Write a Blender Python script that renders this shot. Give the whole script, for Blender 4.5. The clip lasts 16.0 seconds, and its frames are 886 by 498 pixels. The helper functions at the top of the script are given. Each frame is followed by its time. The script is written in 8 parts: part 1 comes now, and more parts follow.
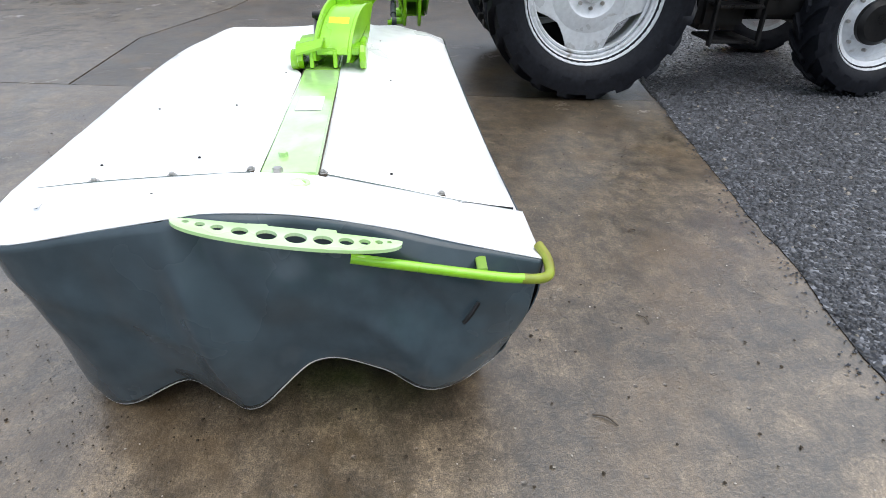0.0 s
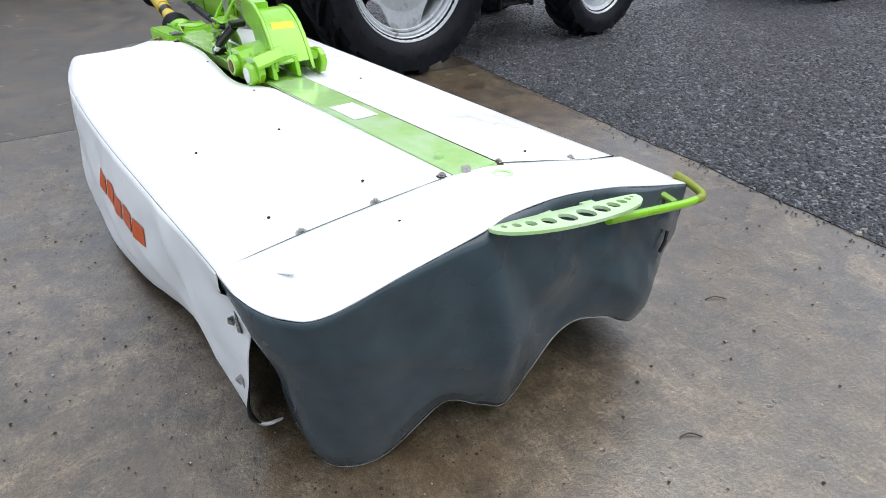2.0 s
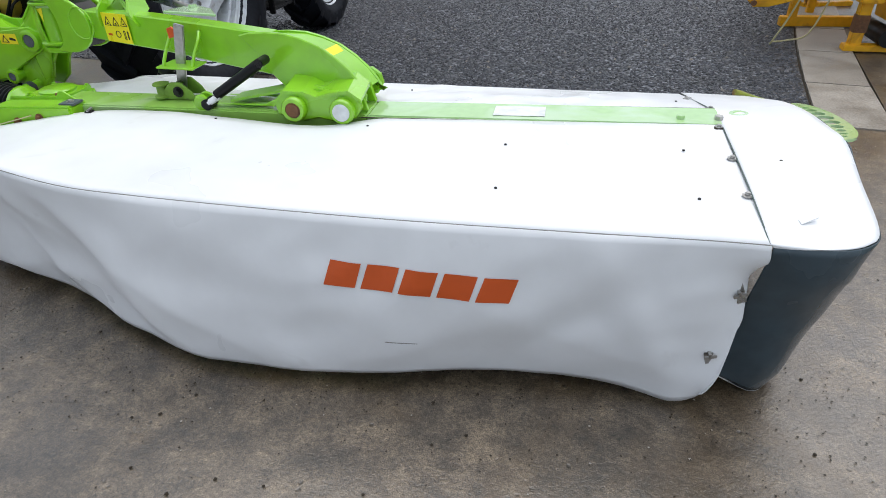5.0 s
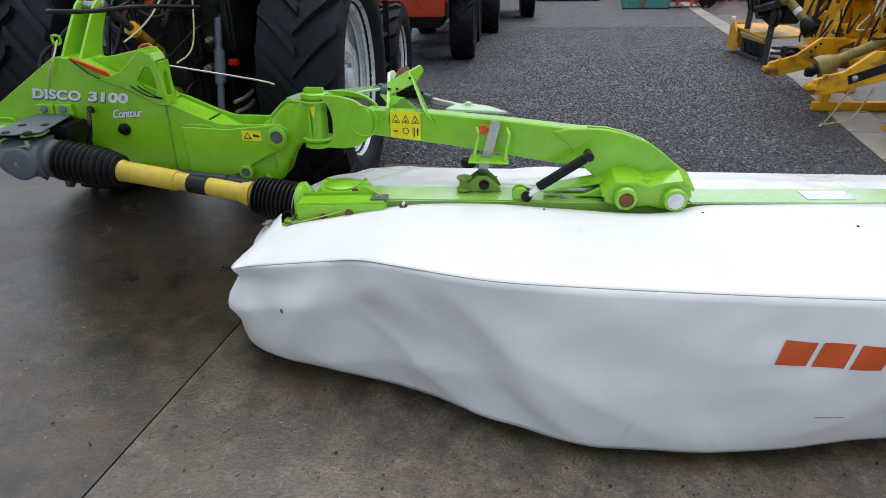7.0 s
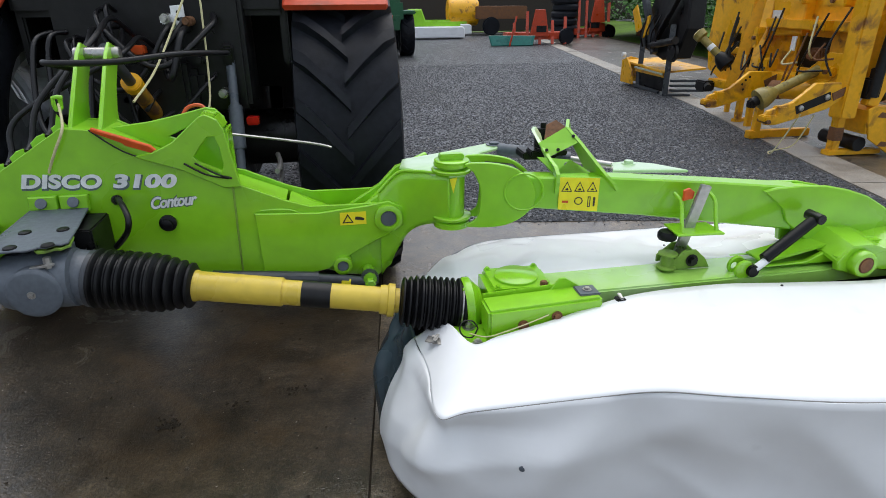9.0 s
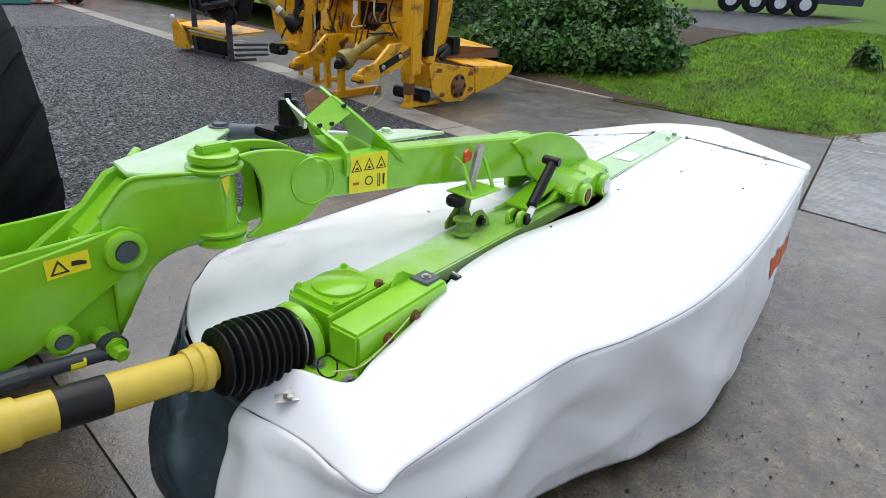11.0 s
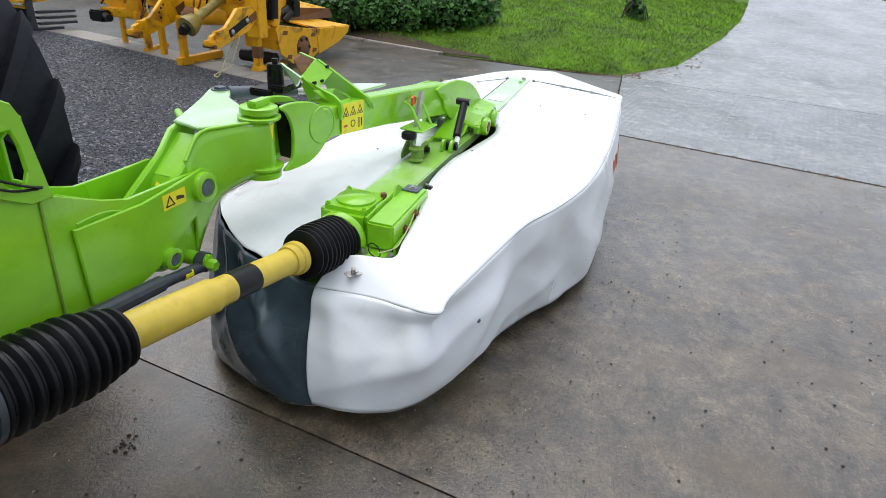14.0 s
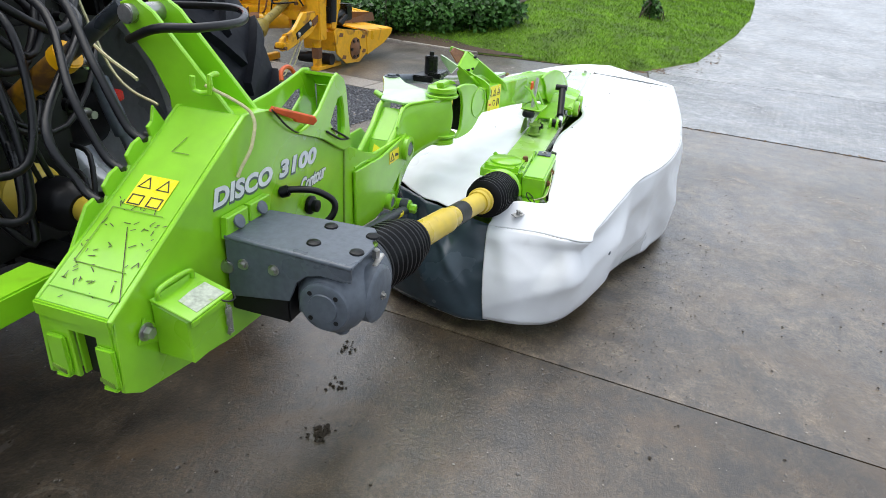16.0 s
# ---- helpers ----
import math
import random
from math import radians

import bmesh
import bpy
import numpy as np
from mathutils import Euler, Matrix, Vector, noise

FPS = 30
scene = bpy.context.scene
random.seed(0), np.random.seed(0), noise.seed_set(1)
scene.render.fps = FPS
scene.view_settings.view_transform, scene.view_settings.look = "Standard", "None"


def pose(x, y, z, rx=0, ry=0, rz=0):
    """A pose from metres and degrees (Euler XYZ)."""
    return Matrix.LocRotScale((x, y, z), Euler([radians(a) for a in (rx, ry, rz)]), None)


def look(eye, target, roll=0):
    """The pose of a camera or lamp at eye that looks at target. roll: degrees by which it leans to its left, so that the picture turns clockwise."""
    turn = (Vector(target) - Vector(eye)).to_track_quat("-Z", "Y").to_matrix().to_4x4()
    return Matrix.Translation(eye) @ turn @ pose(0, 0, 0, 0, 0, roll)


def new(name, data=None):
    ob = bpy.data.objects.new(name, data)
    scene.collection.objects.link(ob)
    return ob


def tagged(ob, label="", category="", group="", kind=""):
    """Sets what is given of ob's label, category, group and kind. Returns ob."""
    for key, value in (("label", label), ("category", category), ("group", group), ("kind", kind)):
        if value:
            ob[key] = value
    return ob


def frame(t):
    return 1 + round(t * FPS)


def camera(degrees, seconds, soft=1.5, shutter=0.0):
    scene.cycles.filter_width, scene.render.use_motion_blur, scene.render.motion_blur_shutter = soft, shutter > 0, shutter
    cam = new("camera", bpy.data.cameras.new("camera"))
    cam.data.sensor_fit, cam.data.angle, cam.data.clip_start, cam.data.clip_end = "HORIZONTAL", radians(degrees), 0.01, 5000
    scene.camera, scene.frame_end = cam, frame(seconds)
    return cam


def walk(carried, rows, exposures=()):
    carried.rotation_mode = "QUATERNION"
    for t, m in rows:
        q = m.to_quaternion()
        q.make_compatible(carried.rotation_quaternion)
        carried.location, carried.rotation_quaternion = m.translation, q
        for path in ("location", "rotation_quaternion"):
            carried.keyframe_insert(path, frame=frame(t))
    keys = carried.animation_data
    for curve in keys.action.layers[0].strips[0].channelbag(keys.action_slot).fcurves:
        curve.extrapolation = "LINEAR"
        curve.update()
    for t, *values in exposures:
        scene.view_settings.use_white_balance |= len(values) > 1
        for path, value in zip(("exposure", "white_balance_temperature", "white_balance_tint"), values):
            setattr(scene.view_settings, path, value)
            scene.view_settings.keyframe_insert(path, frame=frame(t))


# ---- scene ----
cam = camera(73.4, 16.0, soft=0.9)
PATH = [
    (0, (3.024, 0.639, 1.376), (1.305, 0.771, 0.362), 1.4),
    (0.5, (2.962, 0.25, 1.382), (1.281, 0.589, 0.352), 1.7),
    (1, (2.953, -0.108, 1.39), (1.349, 0.485, 0.352), 2.2),
    (1.5, (2.84, -0.418, 1.388), (1.336, 0.389, 0.346), 0.4),
    (2, (2.65, -0.709, 1.398), (1.266, 0.284, 0.35), -0.5),
    (2.5, (2.489, -1.018, 1.384), (1.297, 0.192, 0.328), -0.3),
    (3, (2.255, -1.233, 1.4), (1.287, 0.155, 0.333), -0.8),
    (3.2, (2.108, -1.295, 1.385), (1.209, 0.139, 0.317), -1.3),
    (5.3, (0.673, -1.971, 1.48), (0.316, -0.329, 0.396), -1.6),
    (5.5, (0.514, -2.042, 1.493), (0.17, -0.392, 0.417), -1.4),
    (6, (0.167, -2.135, 1.529), (-0.087, -0.437, 0.504), -1.3),
    (6.5, (-0.236, -2.127, 1.536), (-0.444, -0.375, 0.594), -1.0),
    (7, (-0.631, -2.149, 1.562), (-0.816, -0.36, 0.688), -0.7),
    (7.5, (-0.967, -2.094, 1.585), (-1.121, -0.282, 0.752), -0.6),
    (8, (-1.291, -1.879, 1.579), (-1.404, -0.058, 0.76), -0.7),
    (8.2, (-1.433, -1.8, 1.582), (-1.497, 0.034, 0.787), -0.5),
    (10.3, (-2.261, -1.049, 1.478), (-1.13, 0.408, 0.704), 1.5),
    (10.5, (-2.308, -0.989, 1.48), (-1.052, 0.353, 0.693), 2.5),
    (11, (-2.319, -0.818, 1.464), (-0.864, 0.277, 0.636), 4.0),
    (11.5, (-2.296, -0.645, 1.444), (-0.747, 0.274, 0.574), 4.3),
    (12, (-2.345, -0.57, 1.443), (-0.719, 0.17, 0.544), 5.5),
    (12.5, (-2.469, -0.528, 1.463), (-0.79, 0.066, 0.553), 6.3),
    (13, (-2.655, -0.575, 1.51), (-0.965, -0.013, 0.601), 5.3),
    (13.5, (-2.934, -0.689, 1.52), (-1.241, -0.13, 0.613), 4.8),
    (14, (-3.193, -0.698, 1.547), (-1.5, -0.138, 0.641), 4.5),
    (14.5, (-3.42, -0.627, 1.548), (-1.728, -0.065, 0.643), 4.2),
    (15, (-3.626, -0.592, 1.545), (-1.935, -0.029, 0.638), 3.9),
    (15.5, (-3.847, -0.508, 1.555), (-2.156, 0.055, 0.649), 3.6),
    (16, (-4.016, -0.322, 1.56), (-2.32, 0.239, 0.661), 3.8),
]
walk(cam, [(t, look(eye, target, roll)) for t, eye, target, roll in PATH],
     [(0, 0.80), (3, 0.45), (5.5, 0.26), (7, 0.22), (8, 0.24), (10.4, 0.40), (11, 0.37), (13.0, 0.44), (13.5, 0.39), (14.0, 0.52), (16, 0.80)])

# ---------------------------------------------------------------- world, sun, exposure
world = bpy.data.worlds.new("overcast_sky")
scene.world = world
world.use_nodes = True
wn, wl = world.node_tree.nodes, world.node_tree.links
sky = wn.new("ShaderNodeTexSky")
sky.sky_type = 'NISHITA'
sky.sun_disc = False
sky.sun_elevation, sky.sun_rotation = radians(70), radians(24)
sky.dust_density, sky.ozone_density = 4.0, 1.5
veil = wn.new("ShaderNodeMixRGB")          # cloud cover over the clear sky
veil.inputs[0].default_value = 0.72
veil.inputs[2].default_value = (9.0, 9.9, 11.3, 1)
wl.new(sky.outputs[0], veil.inputs[1])
wl.new(veil.outputs[0], wn["Background"].inputs[0])
wn["Background"].inputs[1].default_value = 0.085

sun = new("sun", bpy.data.lights.new("sun", 'SUN'))
sun.data.energy, sun.data.angle, sun.data.color = 1.5, radians(70), (1.0, 0.98, 0.95)
sun.matrix_world = look((2, 4.5, 14), (0, 0, 0))
scene.view_settings.exposure = 0.0


# ---------------------------------------------------------------- materials
def node_mat(name, base, rough=0.5, metal=0.0, dark=0.75, light=1.15, grain=40.0, blotch=2.5, bump=0.15, spread=0.15,
             coat=0.0, stain=None, stain_scale=1.2, stain_at=0.55, bump_scale=None, island=0.0, rand=0.0, spec=0.5, crumple=0.0):
    """A surface with fine grain and large blotches in colour and gloss, and optional stains."""
    m = bpy.data.materials.new(name)
    m.use_nodes = True
    n, l = m.node_tree.nodes, m.node_tree.links
    b = n["Principled BSDF"]
    co = n.new("ShaderNodeTexCoord")
    geo = n.new("ShaderNodeNewGeometry")
    fine, wide = n.new("ShaderNodeTexNoise"), n.new("ShaderNodeTexNoise")
    for tex, s, d in ((fine, grain, 6), (wide, blotch, 4)):
        tex.inputs["Scale"].default_value, tex.inputs["Detail"].default_value = s, d
        l.new(geo.outputs["Position"], tex.inputs["Vector"])
    both = n.new("ShaderNodeMath")
    both.operation = 'ADD'
    l.new(fine.outputs[0], both.inputs[0])
    l.new(wide.outputs[0], both.inputs[1])
    ramp = n.new("ShaderNodeMapRange")
    ramp.inputs[1].default_value, ramp.inputs[2].default_value = 0.7, 1.3
    ramp.inputs[3].default_value, ramp.inputs[4].default_value = dark, light
    l.new(both.outputs[0], ramp.inputs[0])
    scale = n.new("ShaderNodeVectorMath")
    scale.operation = 'SCALE'
    scale.inputs[0].default_value = base
    value = ramp.outputs[0]
    if island or rand:
        src = n.new("ShaderNodeObjectInfo").outputs["Random"] if rand else geo.outputs["Random Per Island"]
        k = island or rand
        vary = n.new("ShaderNodeMapRange")
        vary.inputs[3].default_value, vary.inputs[4].default_value = 1 - k, 1 + k
        l.new(src, vary.inputs[0])
        mul = n.new("ShaderNodeMath")
        mul.operation = 'MULTIPLY'
        l.new(value, mul.inputs[0])
        l.new(vary.outputs[0], mul.inputs[1])
        value = mul.outputs[0]
    l.new(value, scale.inputs["Scale"])
    colour = scale.outputs[0]
    if stain:
        st = n.new("ShaderNodeTexNoise")
        st.inputs["Scale"].default_value, st.inputs["Detail"].default_value = stain_scale, 8
        st.inputs["Distortion"].default_value = 0.6
        l.new(geo.outputs["Position"], st.inputs["Vector"])
        cut = n.new("ShaderNodeMapRange")
        cut.inputs[1].default_value, cut.inputs[2].default_value = stain_at, stain_at + 0.15
        l.new(st.outputs[0], cut.inputs[0])
        mix = n.new("ShaderNodeMixRGB")
        l.new(cut.outputs[0], mix.inputs[0])
        l.new(colour, mix.inputs[1])
        mix.inputs[2].default_value = (*stain, 1)
        colour = mix.outputs[0]
    l.new(colour, b.inputs["Base Color"])
    rr = n.new("ShaderNodeMapRange")
    rr.inputs[1].default_value, rr.inputs[2].default_value = 0.35, 0.65
    rr.inputs[3].default_value, rr.inputs[4].default_value = max(0.02, rough - spread), min(1, rough + spread)
    l.new(wide.outputs[0], rr.inputs[0])
    l.new(rr.outputs[0], b.inputs["Roughness"])
    b.inputs["Metallic"].default_value = metal
    b.inputs["Specular IOR Level"].default_value = spec
    b.inputs["Coat Weight"].default_value = coat
    b.inputs["Coat Roughness"].default_value = 0.12
    if bump:
        bp = n.new("ShaderNodeBump")
        bp.inputs["Strength"].default_value, bp.inputs["Distance"].default_value = bump, 0.01
        if bump_scale:
            fb = n.new("ShaderNodeTexNoise")
            fb.inputs["Scale"].default_value, fb.inputs["Detail"].default_value = bump_scale, 3
            l.new(geo.outputs["Position"], fb.inputs["Vector"])
            l.new(fb.outputs[0], bp.inputs["Height"])
        else:
            l.new(fine.outputs[0], bp.inputs["Height"])
        last = bp
        if crumple:
            rg = n.new("ShaderNodeTexNoise")
            rg.noise_type = 'RIDGED_MULTIFRACTAL'
            rg.inputs["Scale"].default_value, rg.inputs["Detail"].default_value = 1.6, 5
            rg.inputs["Distortion"].default_value = 0.35
            l.new(geo.outputs["Position"], rg.inputs["Vector"])
            last = n.new("ShaderNodeBump")
            last.inputs["Strength"].default_value, last.inputs["Distance"].default_value = crumple, 0.03
            l.new(rg.outputs[0], last.inputs["Height"])
            l.new(bp.outputs[0], last.inputs["Normal"])
        l.new(last.outputs[0], b.inputs["Normal"])
        l.new(last.outputs[0], b.inputs["Coat Normal"])
    return m


def wet_ground(name, base, wetness=0.45, speckle=1.0, pits=1.0, stain=(0.05, 0.04, 0.03), stain_at=0.56, ribs=None, tint=(0.17, 0.12, 0.07), tint_amount=0.35):
    """Rain-wet concrete: sand speckle, pits, drawn-out stains, rusty tint and patches where water stands."""
    m = bpy.data.materials.new(name)
    m.use_nodes = True
    n, l = m.node_tree.nodes, m.node_tree.links
    b = n["Principled BSDF"]
    pos = n.new("ShaderNodeNewGeometry").outputs["Position"]

    def noise_tex(scale, detail=4, stretch=None, rough=0.55, twist=0.0):
        t = n.new("ShaderNodeTexNoise")
        t.inputs["Scale"].default_value, t.inputs["Detail"].default_value = scale, detail
        t.inputs["Roughness"].default_value, t.inputs["Distortion"].default_value = rough, twist
        if stretch:
            mp = n.new("ShaderNodeMapping")
            mp.inputs["Scale"].default_value = stretch
            mp.inputs["Rotation"].default_value = (0, 0, 0.35)
            l.new(pos, mp.inputs["Vector"])
            l.new(mp.outputs[0], t.inputs["Vector"])
        else:
            l.new(pos, t.inputs["Vector"])
        return t.outputs[0]

    def ramp(src, a, b_, lo, hi):
        r = n.new("ShaderNodeMapRange")
        for k, v in zip((1, 2, 3, 4), (a, b_, lo, hi)):
            r.inputs[k].default_value = v
        l.new(src, r.inputs[0])
        return r.outputs[0]

    def math_node(op, a, b_):
        k = n.new("ShaderNodeMath")
        k.operation = op
        for i, v in enumerate((a, b_)):
            if isinstance(v, float):
                k.inputs[i].default_value = v
            else:
                l.new(v, k.inputs[i])
        return k.outputs[0]

    def mix(fac, a, colour):
        k = n.new("ShaderNodeMixRGB")
        l.new(fac, k.inputs[0])
        l.new(a, k.inputs[1])
        k.inputs[2].default_value = (*colour, 1)
        return k.outputs[0]

    sand = noise_tex(230, 2, rough=0.7)
    grit = noise_tex(75, 3, rough=0.65)
    mid = noise_tex(9, 6, rough=0.65)
    wide = noise_tex(0.8, 6, rough=0.6, twist=0.5)
    drag = noise_tex(1.3, 6, (1.0, 3.2, 1.0), 0.65, 0.4)
    level = math_node('MULTIPLY', ramp(sand, 0.3, 0.7, 1 - 0.60 * speckle, 1 + 0.85 * speckle), ramp(grit, 0.3, 0.7, 1 - 0.45 * speckle, 1 + 0.50 * speckle))
    level = math_node('MULTIPLY', level, ramp(mid, 0.32, 0.68, 0.50, 1.48))
    level = math_node('MULTIPLY', level, ramp(noise_tex(26, 4, rough=0.7), 0.3, 0.7, 0.70, 1.30))
    level = math_node('MULTIPLY', level, ramp(wide, 0.32, 0.68, 0.70, 1.25))
    splotch = noise_tex(3.4, 9, rough=0.74, twist=0.7)
    level = math_node('MULTIPLY', level, ramp(splotch, 0.38, 0.62, 0.58, 1.34))
    vor = n.new("ShaderNodeTexVoronoi")
    vor.inputs["Scale"].default_value = 21
    l.new(pos, vor.inputs["Vector"])
    pit = math_node('MULTIPLY', ramp(vor.outputs["Distance"], 0.10, 0.20, 1.0, 0.0), ramp(mid, 0.52, 0.60, 0.0, pits))
    sc = n.new("ShaderNodeVectorMath")
    sc.operation = 'SCALE'
    sc.inputs[0].default_value = base
    l.new(level, sc.inputs["Scale"])
    colour = mix(ramp(noise_tex(1.7, 7, rough=0.65, twist=0.8), 0.50, 0.66, 0.0, tint_amount), sc.outputs[0], tint)
    colour = mix(ramp(drag, stain_at, stain_at + 0.14, 0.0, 0.5), colour, stain)
    colour = mix(math_node('MULTIPLY', pit, 0.8), colour, tuple(0.3 * v for v in base))
    l.new(colour, b.inputs["Base Color"])
    pool = ramp(math_node('ADD', math_node('MULTIPLY', wide, 0.6), math_node('SUBTRACT', 0.75, math_node('MULTIPLY', splotch, 0.7))), 0.52, 0.86, 0.0, 1.0)
    l.new(ramp(pool, 0.0, 1.0, 0.55, 0.30), b.inputs["Roughness"])
    l.new(ramp(pool, 0.0, 1.0, wetness * 0.70, wetness), b.inputs["Coat Weight"])
    b.inputs["Coat IOR"].default_value = 1.65
    l.new(ramp(pool, 0.0, 1.0, 0.30, 0.13), b.inputs["Coat Roughness"])
    height = math_node('ADD', math_node('MULTIPLY', sand, 0.35), math_node('ADD', math_node('MULTIPLY', grit, 0.8), math_node('MULTIPLY', mid, 1.2)))
    height = math_node('SUBTRACT', height, math_node('MULTIPLY', pit, 0.9))
    if ribs:
        w = n.new("ShaderNodeTexWave")
        w.inputs["Scale"].default_value, w.inputs["Distortion"].default_value, w.inputs["Detail"].default_value = ribs[0], 2.2, 3
        mp = n.new("ShaderNodeMapping")
        mp.inputs["Rotation"].default_value = (0, 0, ribs[1])
        l.new(pos, mp.inputs["Vector"])
        l.new(mp.outputs[0], w.inputs["Vector"])
        height = math_node('ADD', height, math_node('MULTIPLY', w.outputs["Fac"], 1.7))
    bp = n.new("ShaderNodeBump")
    bp.inputs["Strength"].default_value, bp.inputs["Distance"].default_value = 0.85, 0.0042
    l.new(height, bp.inputs["Height"])
    l.new(bp.outputs[0], b.inputs["Normal"])
    film = n.new("ShaderNodeBump")             # the water film levels the finest relief
    l.new(ramp(pool, 0.0, 1.0, 0.62, 0.30), film.inputs["Strength"])
    film.inputs["Distance"].default_value = 0.0042
    l.new(height, film.inputs["Height"])
    l.new(film.outputs[0], b.inputs["Coat Normal"])
    return m


def loose_gravel(name, low, high, size=105.0):
    """A bed of angular chips: each cell its own shade, raised in its middle."""
    m = bpy.data.materials.new(name)
    m.use_nodes = True
    n, l = m.node_tree.nodes, m.node_tree.links
    b = n["Principled BSDF"]
    pos = n.new("ShaderNodeNewGeometry").outputs["Position"]
    wob = n.new("ShaderNodeTexNoise")
    wob.inputs["Scale"].default_value = 0.9
    wob.inputs["Detail"].default_value = 5
    l.new(pos, wob.inputs["Vector"])
    cells = n.new("ShaderNodeTexVoronoi")
    cells.inputs["Scale"].default_value = size
    l.new(pos, cells.inputs["Vector"])
    sep = n.new("ShaderNodeSeparateColor")
    l.new(cells.outputs["Color"], sep.inputs[0])
    shade = n.new("ShaderNodeValToRGB")
    el = shade.color_ramp.elements
    el[0].color, el[1].color = (*low, 1), (*high, 1)
    el[0].position, el[1].position = 0.15, 0.97
    mid = shade.color_ramp.elements.new(0.75)
    mid.color = (*(0.76 * a + 0.24 * c for a, c in zip(low, high)), 1)
    l.new(sep.outputs[0], shade.inputs[0])
    wide = n.new("ShaderNodeMapRange")
    for k, v in zip((1, 2, 3, 4), (0.3, 0.7, 0.65, 1.3)):
        wide.inputs[k].default_value = v
    l.new(wob.outputs[0], wide.inputs[0])
    sc = n.new("ShaderNodeVectorMath")
    sc.operation = 'SCALE'
    l.new(shade.outputs[0], sc.inputs[0])
    l.new(wide.outputs[0], sc.inputs["Scale"])
    l.new(sc.outputs[0], b.inputs["Base Color"])
    rr = n.new("ShaderNodeMapRange")
    rr.inputs[3].default_value, rr.inputs[4].default_value = 0.28, 0.7
    l.new(sep.outputs[1], rr.inputs[0])
    l.new(rr.outputs[0], b.inputs["Roughness"])
    tilt = n.new("ShaderNodeMath")
    tilt.operation = 'SUBTRACT'
    l.new(sep.outputs[2], tilt.inputs[0])
    l.new(cells.outputs["Distance"], tilt.inputs[1])
    bp = n.new("ShaderNodeBump")
    bp.inputs["Strength"].default_value, bp.inputs["Distance"].default_value = 0.9, 0.012
    l.new(tilt.outputs[0], bp.inputs["Height"])
    l.new(bp.outputs[0], b.inputs["Normal"])
    return m


M_CONCRETE = wet_ground("wet_concrete", (0.090, 0.068, 0.044), 1.0, stain=(0.028, 0.020, 0.012), tint=(0.098, 0.058, 0.021), tint_amount=0.5)
M_ROAD = wet_ground("brushed_concrete", (0.150, 0.148, 0.146), 0.9, 0.7, 0.5, (0.12, 0.115, 0.105), 0.58, ribs=(5.0, 1.75), tint=(0.25, 0.22, 0.17))
M_LANE = wet_ground("lane_concrete", (0.185, 0.180, 0.172), 0.9, 0.6, 0.6, (0.12, 0.115, 0.105), 0.56, tint=(0.25, 0.22, 0.17))
M_SLAB = node_mat("paving_slab", (0.30, 0.27, 0.23), 0.5, grain=90, blotch=3, dark=0.5, light=1.3, bump=0.4, rand=0.15)
M_APRON = wet_ground("dark_wet_concrete", (0.066, 0.055, 0.044), 0.65, stain=(0.036, 0.029, 0.022))
# damp concrete with the shade of tractor and headstock put into its base
M_DAMP_SHADE = wet_ground("damp_concrete_shade_toned", (0.046, 0.034, 0.021), 0.75, stain=(0.032, 0.022, 0.013), tint=(0.115, 0.066, 0.024), tint_amount=0.5)
M_JOINT = node_mat("joint_dirt", (0.042, 0.033, 0.023), 0.85, grain=80, blotch=6, bump=0.4, spec=0.2)
M_GRAVEL = loose_gravel("loose_gravel_bed", (0.004, 0.005, 0.007), (0.20, 0.21, 0.235), 46.0)
M_STONE = node_mat("gravel_stone", (0.058, 0.061, 0.070), 0.5, grain=90, blotch=4, bump=0.2, island=0.7)
M_SOIL = node_mat("verge_turf", (0.085, 0.160, 0.016), 0.85, grain=45, blotch=1.6, dark=0.45, light=1.4, bump=0.9, spec=0.2)
M_MUD = node_mat("bare_soil", (0.052, 0.036, 0.022), 0.8, grain=30, blotch=1.5, dark=0.5, light=1.5, bump=0.9, spec=0.3)
M_LITTER = node_mat("dead_leaf", (0.13, 0.075, 0.030), 0.7, grain=30, blotch=3, bump=0, island=0.6, spec=0.3)
M_GRASS = node_mat("grass_blade", (0.165, 0.315, 0.020), 0.55, grain=7, blotch=1.6, dark=0.42, light=1.45, bump=0, island=0.30, spec=0.18)
M_LEAF = node_mat("bramble_leaf", (0.042, 0.115, 0.020), 0.42, grain=20, blotch=1.2, dark=0.5, light=1.5, bump=0, island=0.6, spec=0.22)
M_TWIG = node_mat("bramble_stem", (0.06, 0.045, 0.03), 0.8, grain=60)
M_WHITE = node_mat("white_tarpaulin", (0.80, 0.81, 0.82), 0.36, grain=9, blotch=1.6, dark=0.96, light=1.03, bump=0.08, bump_scale=9, spread=0.10, crumple=0.42,
                   stain=(0.66, 0.66, 0.66), stain_scale=5.0, stain_at=0.68)
M_GREY = node_mat("grey_tarpaulin", (0.041, 0.062, 0.076), 0.24, crumple=0.55, grain=12, blotch=2.5, dark=0.8, light=1.25, bump=0.12, bump_scale=8, spread=0.10, spec=0.42,
                  stain=(0.060, 0.074, 0.083), stain_scale=3.5, stain_at=0.60)
M_HEM = node_mat("tarpaulin_hem", (0.58, 0.57, 0.56), 0.6, grain=40, blotch=5)
M_SEAM = node_mat("seam_thread", (0.30, 0.285, 0.26), 0.7, grain=60, blotch=6)
M_GREEN = node_mat("lime_green_paint", (0.250, 0.590, 0.014), 0.34, grain=14, blotch=2.2, dark=0.86, light=1.08, bump=0.02, spread=0.08, coat=0.6,
                   stain=(0.20, 0.42, 0.014), stain_scale=9, stain_at=0.66)
